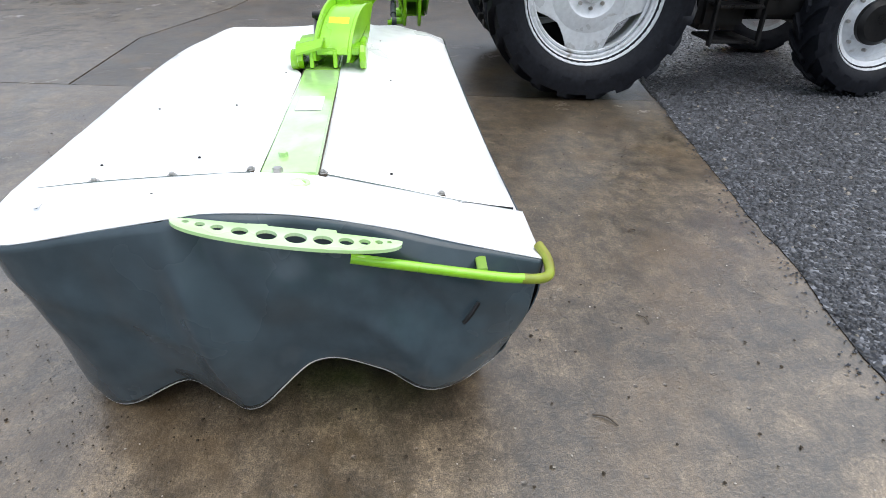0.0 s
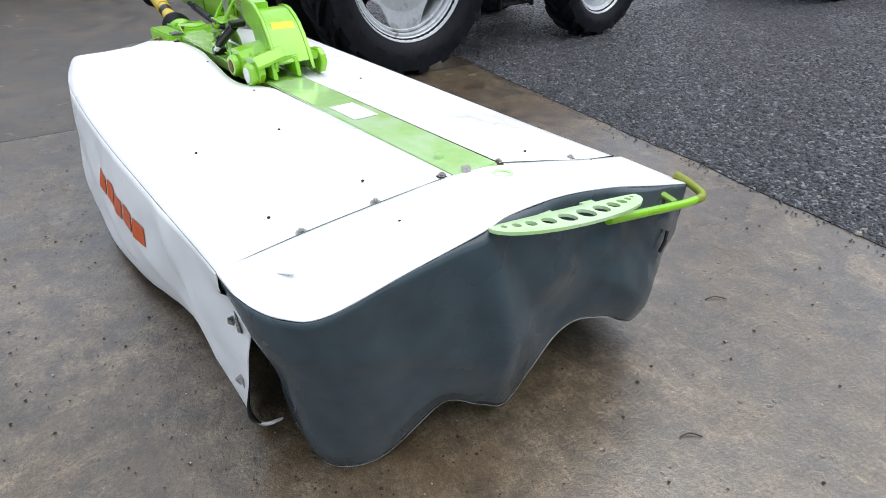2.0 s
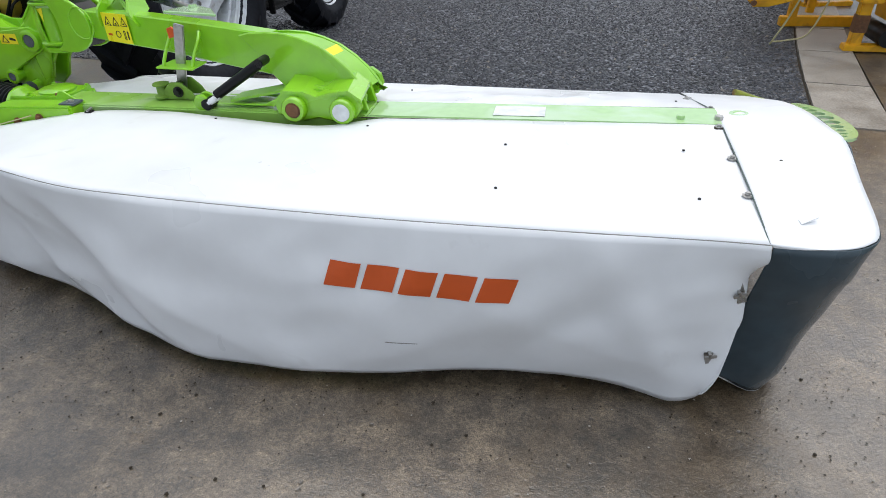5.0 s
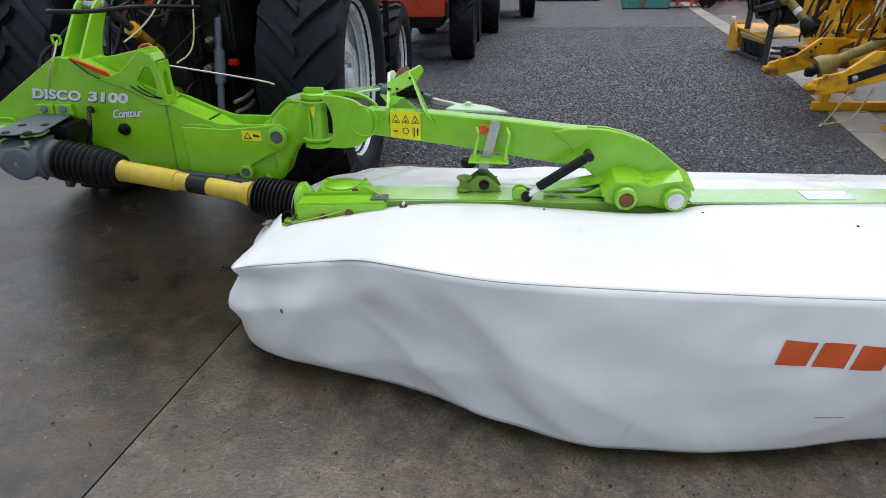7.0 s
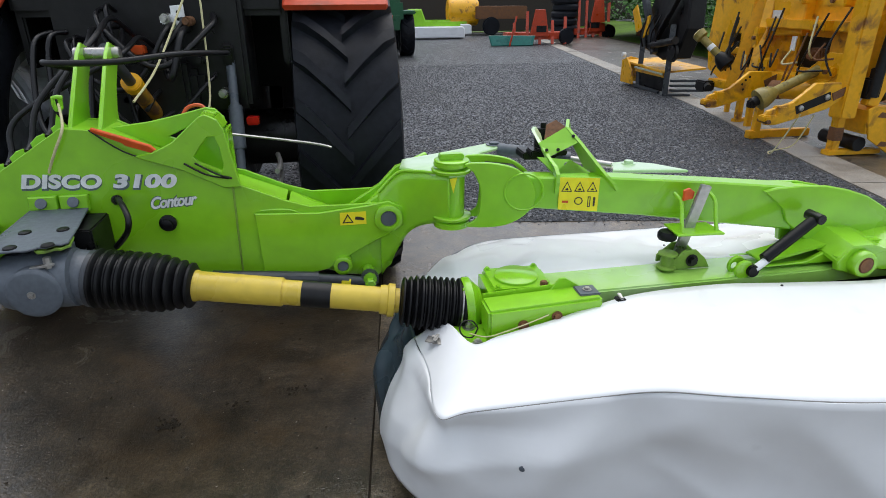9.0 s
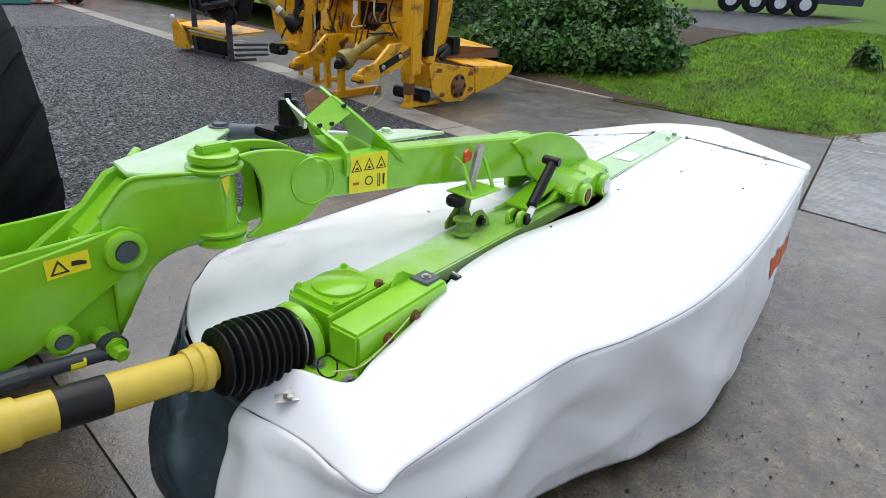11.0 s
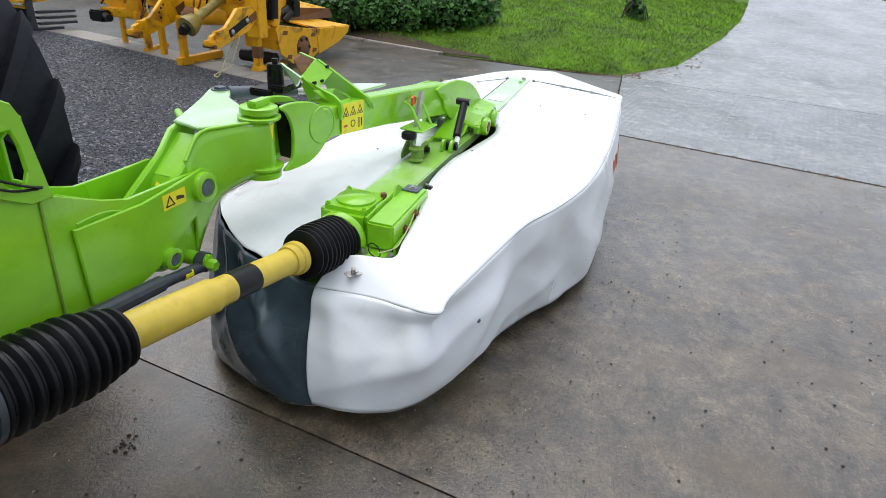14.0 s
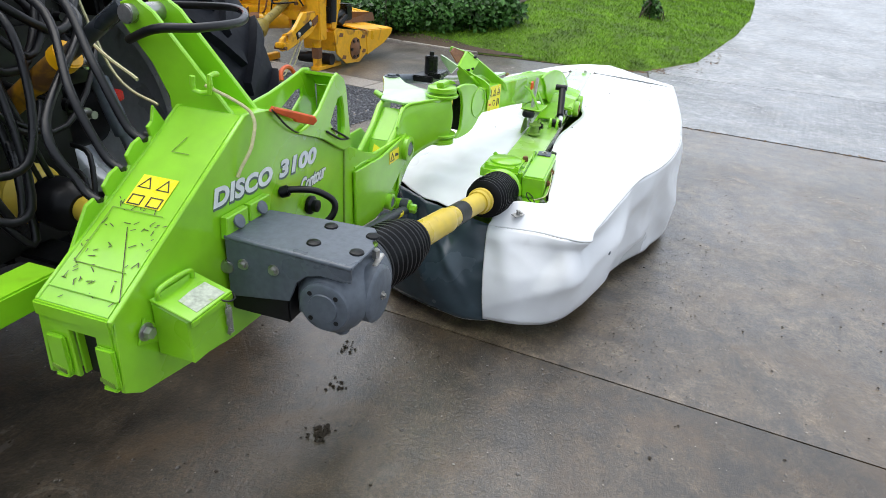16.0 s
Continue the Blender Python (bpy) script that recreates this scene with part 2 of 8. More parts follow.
# two paler greens: sky sheen on the lime paint mixed into the base colour
M_GREEN_D = node_mat("pale_sheen_green_paint", (0.42, 0.68, 0.26), 0.20, coat=1.0, grain=30, blotch=2, dark=0.9, light=1.06, bump=0.04, spread=0.08,
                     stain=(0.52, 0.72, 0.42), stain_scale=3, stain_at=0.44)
M_GREEN_M = node_mat("mid_sheen_green_paint", (0.34, 0.62, 0.11), 0.24, coat=1.0, grain=24, blotch=2, dark=0.9, light=1.06, bump=0.03, spread=0.08,
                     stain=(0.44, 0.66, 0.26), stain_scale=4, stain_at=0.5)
M_DIRTY = node_mat("dirty_green_paint", (0.20, 0.36, 0.04), 0.55, grain=30, blotch=9, dark=0.6, light=1.1, bump=0.1,
                   stain=(0.07, 0.06, 0.035), stain_scale=14, stain_at=0.58)
M_BENT = node_mat("rust_stained_green_paint", (0.26, 0.33, 0.03), 0.45, grain=30, blotch=8, dark=0.7, light=1.1, bump=0.08, stain=(0.16, 0.085, 0.03), stain_scale=6, stain_at=0.42)
M_RUBBER = node_mat("black_rubber", (0.0045, 0.0047, 0.0055), 0.40, grain=40, blotch=4, bump=0.08, spec=0.22)
M_TYRE = node_mat("tyre_rubber", (0.0095, 0.0107, 0.0145), 0.50, grain=30, blotch=3, dark=0.7, light=1.5, bump=0.15, spread=0.12, spec=0.15,
                  stain=(0.020, 0.021, 0.023), stain_scale=5, stain_at=0.64)
M_YELLOW = node_mat("yellow_plastic", (0.60, 0.44, 0.050), 0.36, grain=20, blotch=5, dark=0.86, light=1.06, bump=0.03, stain=(0.36, 0.24, 0.05), stain_scale=9, stain_at=0.64)
M_OLIVE = node_mat("grimy_olive_plastic", (0.30, 0.24, 0.055), 0.5, grain=30, blotch=6, dark=0.7, light=1.15, bump=0.05, stain=(0.10, 0.08, 0.03), stain_scale=12, stain_at=0.58)
M_CAST = node_mat("grey_cast_iron", (0.095, 0.112, 0.135), 0.40, grain=60, blotch=5, dark=0.75, light=1.15, bump=0.12)
M_STEEL = node_mat("bare_steel", (0.48, 0.47, 0.45), 0.38, metal=0.9, grain=60, blotch=8, dark=0.7, light=1.1, bump=0.05)
M_SLATE = node_mat("dark_grey_paint", (0.036, 0.042, 0.050), 0.38, grain=40, blotch=6, dark=0.7, light=1.3, bump=0.04)
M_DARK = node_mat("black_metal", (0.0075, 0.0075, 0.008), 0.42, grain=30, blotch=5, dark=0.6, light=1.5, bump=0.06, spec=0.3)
M_RUST = node_mat("rusty_steel", (0.17, 0.075, 0.03), 0.75, grain=60, blotch=9, dark=0.6, light=1.3, bump=0.3)
M_ORANGE = node_mat("orange_plastic", (0.70, 0.095, 0.008), 0.45, grain=20, bump=0.02)
M_LOGO = node_mat("orange_print", (0.62, 0.095, 0.015), 0.45, grain=10, blotch=4, dark=0.9, light=1.05, bump=0.02)
M_DECAL = node_mat("yellow_sticker", (0.92, 0.80, 0.02), 0.40, grain=30, blotch=6, dark=0.9, light=1.05, bump=0.0)
M_INK = node_mat("black_ink", (0.03, 0.025, 0.02), 0.5, bump=0)
M_PALE = node_mat("white_print", (0.78, 0.80, 0.80), 0.45, grain=30, bump=0)
M_WORN = node_mat("worn_label", (0.50, 0.54, 0.44), 0.5, grain=120, blotch=25, dark=0.6, light=1.2, bump=0.05, stain=(0.25, 0.36, 0.08), stain_scale=30, stain_at=0.56)
M_SHADOWINK = node_mat("grey_print", (0.09, 0.13, 0.12), 0.45, grain=30, bump=0)
M_RIM = node_mat("silver_wheel_paint", (0.66, 0.69, 0.72), 0.34, metal=0.15, grain=30, blotch=4, dark=0.82, light=1.05, bump=0.03,
                 stain=(0.30, 0.29, 0.27), stain_scale=7, stain_at=0.62)
M_CYELLOW = node_mat("machine_yellow_paint", (0.80, 0.40, 0.005), 0.40, grain=20, blotch=2.5, dark=0.85, light=1.08, bump=0.05,
                     stain=(0.20, 0.075, 0.018), stain_scale=5.0, stain_at=0.57)
M_BENTYELLOW = node_mat("rusty_yellow_paint", (0.50, 0.24, 0.01), 0.55, grain=30, blotch=8, dark=0.7, light=1.1, bump=0.1, stain=(0.13, 0.06, 0.025), stain_scale=12, stain_at=0.46)
M_RED = node_mat("red_machine_paint", (0.52, 0.055, 0.016), 0.4, grain=20, blotch=2, dark=0.7, light=1.1, bump=0.04, stain=(0.10, 0.04, 0.025), stain_scale=3, stain_at=0.62)
M_DKGREEN = node_mat("dark_green_paint", (0.012, 0.11, 0.045), 0.4, grain=20, blotch=2, bump=0.04)
M_TEAL = node_mat("teal_paint", (0.02, 0.20, 0.16), 0.4, grain=20, blotch=2, bump=0.04)
M_BLUE = node_mat("navy_paint", (0.02, 0.025, 0.06), 0.4, grain=20, blotch=2, bump=0.04)
M_ROPE = node_mat("pale_cord", (0.62, 0.57, 0.32), 0.8, grain=100, bump=0.1)
M_HOSE = node_mat("hydraulic_hose", (0.007, 0.007, 0.008), 0.36, grain=60, bump=0.05, spec=0.35)
M_LENS = node_mat("red_reflector", (0.55, 0.01, 0.01), 0.2, bump=0)
M_WALL = node_mat("plain_dark_cladding", (0.045, 0.036, 0.030), 0.75, grain=20, blotch=1, spec=0.3)


# ---------------------------------------------------------------- mesh helpers
ORIGIN = {}


def thing(name, at, label, category, group="", kind=""):
    ob = new(name)
    ob.empty_display_size = 0.1
    ob.location = at
    ORIGIN[ob.name] = Vector(at)
    return tagged(ob, label, category, group, kind)


def part(name, bm, material, parent=None, label="", smooth=None):
    """Links a bmesh, built in world places, as one mesh under a thing or a part."""
    off = ORIGIN[parent.name] if parent is not None else Vector((0, 0, 0))
    me = bpy.data.meshes.new(name)
    bmesh.ops.transform(bm, matrix=Matrix.Translation(-off), verts=bm.verts)
    bm.normal_update()
    bm.to_mesh(me)
    bm.free()
    me.materials.append(material)
    if smooth is not None:
        me.shade_smooth() if smooth >= 180 else me.set_sharp_from_angle(angle=radians(smooth))
        if smooth < 180:
            for p in me.polygons:
                p.use_smooth = True
    ob = new(name, me)
    if parent is not None:
        ob.parent = parent
        ORIGIN[ob.name] = off
    if label:
        ob["label"] = label
    return ob


def box_bm(x0, y0, z0, x1, y1, z1, bevel=0.0):
    bm = bmesh.new()
    bmesh.ops.create_cube(bm, size=1, matrix=Matrix.Translation(((x0 + x1) / 2, (y0 + y1) / 2, (z0 + z1) / 2))
                          @ Matrix.Diagonal((abs(x1 - x0), abs(y1 - y0), abs(z1 - z0), 1)))
    if bevel:
        bmesh.ops.bevel(bm, geom=bm.edges[:], offset=bevel, segments=2, affect='EDGES', clamp_overlap=True)
    return bm


def bar_bm(a, b, w, h, bevel=0.004, up=(0, 0, 1)):
    """A straight bar of rectangular section from a to b; h along up."""
    a, b = Vector(a), Vector(b)
    d = (b - a)
    length = d.length
    d.normalize()
    side = d.cross(Vector(up))
    side = side.normalized() if side.length > 1e-4 else Vector((1, 0, 0))
    top = side.cross(d)
    m = Matrix((side, d, top)).transposed().to_4x4()
    m.translation = (a + b) / 2
    bm = bmesh.new()
    bmesh.ops.create_cube(bm, size=1, matrix=m @ Matrix.Diagonal((w, length, h, 1)))
    if bevel:
        bmesh.ops.bevel(bm, geom=bm.edges[:], offset=bevel, segments=2, affect='EDGES', clamp_overlap=True)
    return bm


def frame_to(d):
    return Vector(d).normalized().to_track_quat('Z', 'Y').to_matrix().to_4x4()


def cyl_bm(a, b, r, r2=None, seg=24, bevel=0.0):
    a, b = Vector(a), Vector(b)
    m = frame_to(b - a)
    m.translation = (a + b) / 2
    bm = bmesh.new()
    bmesh.ops.create_cone(bm, cap_ends=True, segments=seg, radius1=r, radius2=r if r2 is None else r2, depth=(b - a).length, matrix=m)
    if bevel:
        es = [e for e in bm.edges if len(e.link_faces) == 2 and any(len(f.verts) > 4 for f in e.link_faces)]
        bmesh.ops.bevel(bm, geom=es, offset=bevel, segments=2, affect='EDGES', clamp_overlap=True)
    return bm


def lathe_bm(profile, a, d, seg=48, cap=True):
    """Turns rows of (radius, height along d) about the axis through a."""
    bm = bmesh.new()
    m = frame_to(d)
    m.translation = a
    rings = [[bm.verts.new(m @ Vector((r * math.cos(2 * math.pi * k / seg), r * math.sin(2 * math.pi * k / seg), h))) for k in range(seg)] for r, h in profile]
    for p, q in zip(rings, rings[1:]):
        for k in range(seg):
            bm.faces.new((p[k], p[(k + 1) % seg], q[(k + 1) % seg], q[k]))
    for ring, flip in ((rings[0], True), (rings[-1], False)) if cap else ():
        if (ring[0].co - ring[seg // 2].co).length > 1e-4:
            bm.faces.new(ring[::-1] if flip else ring)
    bmesh.ops.remove_doubles(bm, verts=bm.verts, dist=1e-6)
    bmesh.ops.recalc_face_normals(bm, faces=bm.faces)
    return bm


def smooth_line(pts, per=8, closed=False):
    """Catmull-Rom points through pts."""
    p = [Vector(q) for q in pts]
    n = len(p)
    out = []
    for i in range(n if closed else n - 1):
        if closed:
            a, b, c, d = p[(i - 1) % n], p[i], p[(i + 1) % n], p[(i + 2) % n]
        else:
            a, b, c, d = p[max(i - 1, 0)], p[i], p[i + 1], p[min(i + 2, n - 1)]
        for k in range(per):
            t = k / per
            out.append(0.5 * ((2 * b) + (c - a) * t + (2 * a - 5 * b + 4 * c - d) * t * t + (3 * b - a - 3 * c + d) * t ** 3))
    if not closed:
        out.append(p[-1])
    return out


def tube_bm(pts, r, seg=10, per=8, straight=False):
    line = [Vector(q) for q in pts] if straight else smooth_line(pts, per)
    bm = bmesh.new()
    rings, side = [], None
    for i, q in enumerate(line):
        d = (line[min(i + 1, len(line) - 1)] - line[max(i - 1, 0)]).normalized()
        side = d.orthogonal().normalized() if side is None else (side - d * side.dot(d)).normalized()
        up = d.cross(side)
        rings.append([bm.verts.new(q + r * (math.cos(2 * math.pi * k / seg) * side + math.sin(2 * math.pi * k / seg) * up)) for k in range(seg)])
    for p, q in zip(rings, rings[1:]):
        for k in range(seg):
            bm.faces.new((p[k], p[(k + 1) % seg], q[(k + 1) % seg], q[k]))
    bm.faces.new(rings[0][::-1])
    bm.faces.new(rings[-1])
    return bm


def plate_bm(outline, origin, ax, ay, thick, bevel=0.003, holes=()):
    """A flat plate: outline of (u, v) in the plane origin + u*ax + v*ay, of that thickness along ax x ay (centred)."""
    ax, ay = Vector(ax).normalized(), Vector(ay).normalized()
    n = ax.cross(ay)
    o = Vector(origin)
    bm = bmesh.new()
    loops = []
    for ring in (outline, *holes):
        vs = [bm.verts.new(o + u * ax + v * ay - n * thick / 2) for u, v in ring]
        loops += [bm.edges.new((vs[i], vs[(i + 1) % len(vs)])) for i in range(len(vs))]
    if holes:
        bmesh.ops.triangle_fill(bm, use_beauty=True, use_dissolve=True, edges=loops, normal=n)
        bm.faces.ensure_lookup_table()
    else:
        bm.faces.new(bm.verts[:])
    rim = [e for e in bm.edges if len(e.link_faces) == 1]
    got = bmesh.ops.extrude_face_region(bm, geom=bm.faces[:])
    top = [g for g in got["geom"] if isinstance(g, bmesh.types.BMVert)]
    bmesh.ops.translate(bm, vec=n * thick, verts=top)
    bmesh.ops.recalc_face_normals(bm, faces=bm.faces)
    if bevel:
        es = [e for e in bm.edges if len(e.link_faces) == 2 and abs(e.link_faces[0].normal.dot(n)) + abs(e.link_faces[1].normal.dot(n)) < 1.3
              and abs(abs(e.link_faces[0].normal.dot(n)) - abs(e.link_faces[1].normal.dot(n))) > 0.7]
        bmesh.ops.bevel(bm, geom=es, offset=bevel, segments=1, affect='EDGES', clamp_overlap=True)
    return bm


def circle2(cx, cy, r, seg=16, a0=0.0):
    return [(cx + r * math.cos(a0 + 2 * math.pi * k / seg), cy + r * math.sin(a0 + 2 * math.pi * k / seg)) for k in range(seg)]


def join_bm(*many):
    out = bmesh.new()
    for bm in many:
        me = bpy.data.meshes.new("tmp")
        bm.to_mesh(me)
        bm.free()
        out.from_mesh(me)
        bpy.data.meshes.remove(me)
    return out


def hex_bolt(parent, at, d, r=0.012, h=0.012, mat=None, name="bolt"):
    at, d = Vector(at), Vector(d).normalized()
    bm = join_bm(cyl_bm(at, at + d * 0.003, r * 1.5, seg=20), cyl_bm(at + d * 0.003, at + d * (0.003 + h), r, seg=6, bevel=0.0015))
    return part(name, bm, mat or M_STEEL, parent, smooth=30)


def sheet_bm(columns, rows_of=None, disp=None):
    """A sheet from columns of points."""
    bm = bmesh.new()
    grid = [[bm.verts.new(p) for p in col] for col in columns]
    for a, b in zip(grid, grid[1:]):
        for k in range(len(a) - 1):
            bm.faces.new((a[k], b[k], b[k + 1], a[k + 1]))
    return bm


def shade_backed(ob, inner, t=0.004):
    """Gives a sheet its thickness; the inner side's material paints in the shade beneath."""
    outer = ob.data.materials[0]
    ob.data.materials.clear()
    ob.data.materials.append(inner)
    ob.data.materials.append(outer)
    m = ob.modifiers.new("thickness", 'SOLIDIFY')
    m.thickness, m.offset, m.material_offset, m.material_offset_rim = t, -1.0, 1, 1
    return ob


def solid(ob, t=0.004, offset=-1.0):
    m = ob.modifiers.new("thickness", 'SOLIDIFY')
    m.thickness, m.offset = t, offset
    return ob


def text_bm(body, size, at, ax, ay, shear=0.0, depth=0.0008, spacing=1.0, width=None, fat=0.036):
    """Lettering in the built-in font, as a flat raised mesh in the plane of ax, ay."""
    cu = bpy.data.curves.new("lettering", 'FONT')
    cu.body, cu.size, cu.shear, cu.extrude, cu.space_character = body, size, shear, depth, spacing
    cu.offset = size * fat
    ob = bpy.data.objects.new("lettering", cu)
    me = bpy.data.meshes.new_from_object(ob)
    bm = bmesh.new()
    bm.from_mesh(me)
    bpy.data.objects.remove(ob)
    bpy.data.meshes.remove(me)
    ax, ay = Vector(ax).normalized(), Vector(ay).normalized()
    xs = [v.co.x for v in bm.verts]
    k = width / (max(xs) - min(xs)) if width else 1.0
    m = Matrix((ax * k, ay, ax.cross(ay))).transposed().to_4x4()
    m.translation = Vector(at)
    bmesh.ops.transform(bm, matrix=m, verts=bm.verts)
    return bm


def slab_bm(pts, off):
    """A flat-sided plate: a polygon and its copy moved by off."""
    bm, off = bmesh.new(), Vector(off)
    a = [bm.verts.new(p) for p in pts]
    b = [bm.verts.new(Vector(p) + off) for p in pts]
    bm.faces.new(a)
    bm.faces.new(b[::-1])
    for k in range(len(a)):
        bm.faces.new((a[k - 1], a[k], b[k], b[k - 1]))
    bmesh.ops.triangulate(bm, faces=[f for f in bm.faces if len(f.verts) > 4])
    bmesh.ops.recalc_face_normals(bm, faces=bm.faces)
    return bm


# ---------------------------------------------------------------- ground
def rise(x):
    return 0.055 * max(0.0, x - 6.5)


def ground_bm(outline, up=0.0, depth=0.0):
    """A flat patch of ground within an outline of (x, y), bent up the slope that begins at x = 6.5."""
    bm = bmesh.new()
    bm.faces.new([bm.verts.new((x, y, 0)) for x, y in outline])
    bm.normal_update()
    if bm.faces[:][0].normal.z < 0:
        bmesh.ops.reverse_faces(bm, faces=bm.faces)
    bmesh.ops.bisect_plane(bm, geom=bm.verts[:] + bm.edges[:] + bm.faces[:], plane_co=(6.5, 0, 0), plane_no=(1, 0, 0))
    if depth:
        got = bmesh.ops.extrude_face_region(bm, geom=bm.faces[:])
        bmesh.ops.translate(bm, vec=(0, 0, depth), verts=[g for g in got["geom"] if isinstance(g, bmesh.types.BMVert)])
        bmesh.ops.translate(bm, vec=(0, 0, -depth), verts=bm.verts)
        bmesh.ops.recalc_face_normals(bm, faces=bm.faces)
    for v in bm.verts:
        v.co.z += up + rise(v.co.x)
    bmesh.ops.triangulate(bm, faces=[f for f in bm.faces if len(f.verts) > 4])
    return bm


def jx(y):          # joint under the inner end of the mower
    return -1.855 + 0.09 * (y - 0.2)


def ox(y):          # joint beyond the outer end of the mower
    return 2.85 + 0.14 * (y + 0.6)


def gy(x):          # edge of the gravel
    return 2.48 - 0.138 * x + 0.028 * noise.noise(Vector((x * 1.7, 0, 4))) + 0.012 * noise.noise(Vector((x * 9, 0, 4)))


def sx(y):          # near edge of the paving strip
    pts = ((2.0, 2.385), (3.46, 2.63), (4.2, 2.79), (6.89, 3.40), (8.57, 3.66), (18.7, 5.25), (29, 6.9))
    for (a, p), (b, q) in zip(pts, pts[1:]):
        if y <= b:
            return p + (q - p) * (y - a) / (b - a)
    return pts[-1][1]


G = 0.010
VERGE = [(6.90, 5.2), (6.50, 4.2), (6.20, 2.66), (6.16, 0.75), (6.20, 0.3), (6.40, -0.12), (6.80, -0.37), (7.65, -0.91), (9.12, -1.27), (10.96, -1.71), (14.1, -2.25), (19.7, -2.84), (30, -3.7), (60, -6.0)]
EDGE = [(2.40 - 0.1 * k, gy(2.40 - 0.1 * k)) for k in range(55)]
tagged(part("ground", ground_bm([(-300, -300), (300, -300), (300, 300), (-300, 300)], -0.06), M_SOIL), "green turf and soil running to the horizon", "ground", kind="structure")
tagged(part("pavement_bed", ground_bm([(-14, -14), (10, -14), (24, -8.2), (60, -11), (60, -6.0)] + VERGE[-2::-1] + [(8.2, 18), (9.5, 30), (-30, 30), (-30, 3)], -0.012), M_JOINT),
       "dark dirt showing in the joints of the yard", "ground", kind="structure")
near = [(x, y) for x, y in EDGE if x > jx(2.75) + 0.04]
back = [(x, y) for x, y in EDGE if x < jx(2.75) - 0.04]
tagged(part("pavement_slab_mower", ground_bm([(jx(-14) + 0.4 * G, -14), (ox(-14) - 2 * G, -14), (ox(1.9) - 2 * G, 1.9), (ox(1.95) - 2 * G, 2.06)] + near + [(jx(2.75) + 0.4 * G, 2.745)], 0, 0.035), M_CONCRETE),
       "damp brown concrete slab under the mower", "pavement", kind="structure")
# darker than the mower slab: the tractor's shade is in the colour
tagged(part("pavement_slab_back", ground_bm([(jx(-2.08) - 0.4 * G, -2.08), (jx(2.75) - 0.4 * G, 2.745)] + back + [(-6, gy(-6)), (-9, gy(-9)), (-14, gy(-14)), (-14, -1.0), (-6.04, -1.72), (-3.95, -2.2)], 0, 0.035), M_DAMP_SHADE),
       "damp brown concrete slab behind the tractor, shade painted into its colour", "pavement", kind="structure")
tagged(part("pavement_slab_side", ground_bm([(jx(-14) - G, -14), (jx(-2.1) - G, -2.08 - 2 * G), (-3.95, -2.2 - 2 * G), (-6.04, -1.72 - 2 * G), (-14, -1.0 - 2 * G), (-14, -14)], 0, 0.035), M_CONCRETE),
       "damp brown concrete slab stained by wheels", "pavement", kind="structure")
tagged(part("gravel_yard", ground_bm(EDGE + [(-6, gy(-6)), (-9, gy(-9)), (-30, gy(-30)), (-30, 30), (6.9, 29), (5.25, 18.7), (3.66, 8.57), (3.40, 6.89), (2.79, 4.2), (2.63, 3.46)], 0.004), M_GRAVEL),
       "dark grey loose gravel over the farm yard", "gravel", kind="structure")

tagged(part("pavement_apron", ground_bm([(ox(-0.35) + G, -0.335), (6.37, -0.14), (6.12, 0.3), (6.05, 0.75), (6.08, 2.66), (6.38, 4.2), (8.0, 18), (9.2, 28), (7.4, 28), (5.72, 18.7), (4.10, 8.57), (3.85, 6.89), (3.24, 4.2), (2.86, 2.15), (ox(2.12) + G, 2.12)], 0, 0.035), M_APRON),
       "dark wet concrete apron under parked implements", "pavement", kind="structure")
tagged(part("pavement_brushed", ground_bm([(ox(-14) + 2.2 * G, -14), (ox(-0.35) + 2.2 * G, -0.355), (6.37, -0.16), (6.14, -1.32), (6.08, -2.4), (5.93, -3.7), (4.6, -14)], 0, 0.035), M_ROAD),
       "pale brushed concrete slab wet from rain", "pavement", kind="structure")
tagged(part("road", ground_bm([(4.6 + 2 * G, -14), (5.93 + 2 * G, -3.7), (6.08 + 2 * G, -2.4), (6.14 + 2 * G, -1.32), (6.37 + 2 * G, -0.17)] + VERGE[5:] + [(60, -10.5), (24.1, -7.4), (20.6, -7.5), (13, -9.0), (9, -14)], 0, 0.035), M_LANE),
       "wet pale concrete lane leading away uphill", "road", kind="structure")
filler = ground_bm([(ox(-13.9) - 0.03, -13.9), (ox(-13.9) + 0.03, -13.9), (ox(2.1) + 0.03, 2.1), (ox(2.1) - 0.03, 2.1)], -0.006)
tagged(part("joint_filler", filler, M_JOINT), "brown dirt filling the joint between slabs", "joint", kind="structure")
kerb = thing("kerb", (6.2, 2.0, 0), "low worn concrete kerb along the verge", "kerb", kind="structure")
pts = [(6.97, 5.6)] + VERGE[1:3]
for (ax, ay), (bx, by) in zip(pts, pts[1:]):
    n = max(1, round(math.hypot(bx - ax, by - ay) / 1.6))
    for k in range(n):
        p, q = Vector((ax, ay, 0)).lerp(Vector((bx, by, 0)), k / n + 0.01), Vector((ax, ay, 0)).lerp(Vector((bx, by, 0)), (k + 1) / n - 0.01)
        part("kerb_stone", bar_bm(p + Vector((-0.05, 0, 0.006)), q + Vector((-0.05, 0, 0.006)), 0.12, 0.05, 0.012), M_SLAB, kerb)


# ---------------------------------------------------------------- the disc mower
mower = thing("disc_mower", (0, 0.25, 0), "lime green disc mower with white and grey tarpaulin covers", "mower")
MW = mower


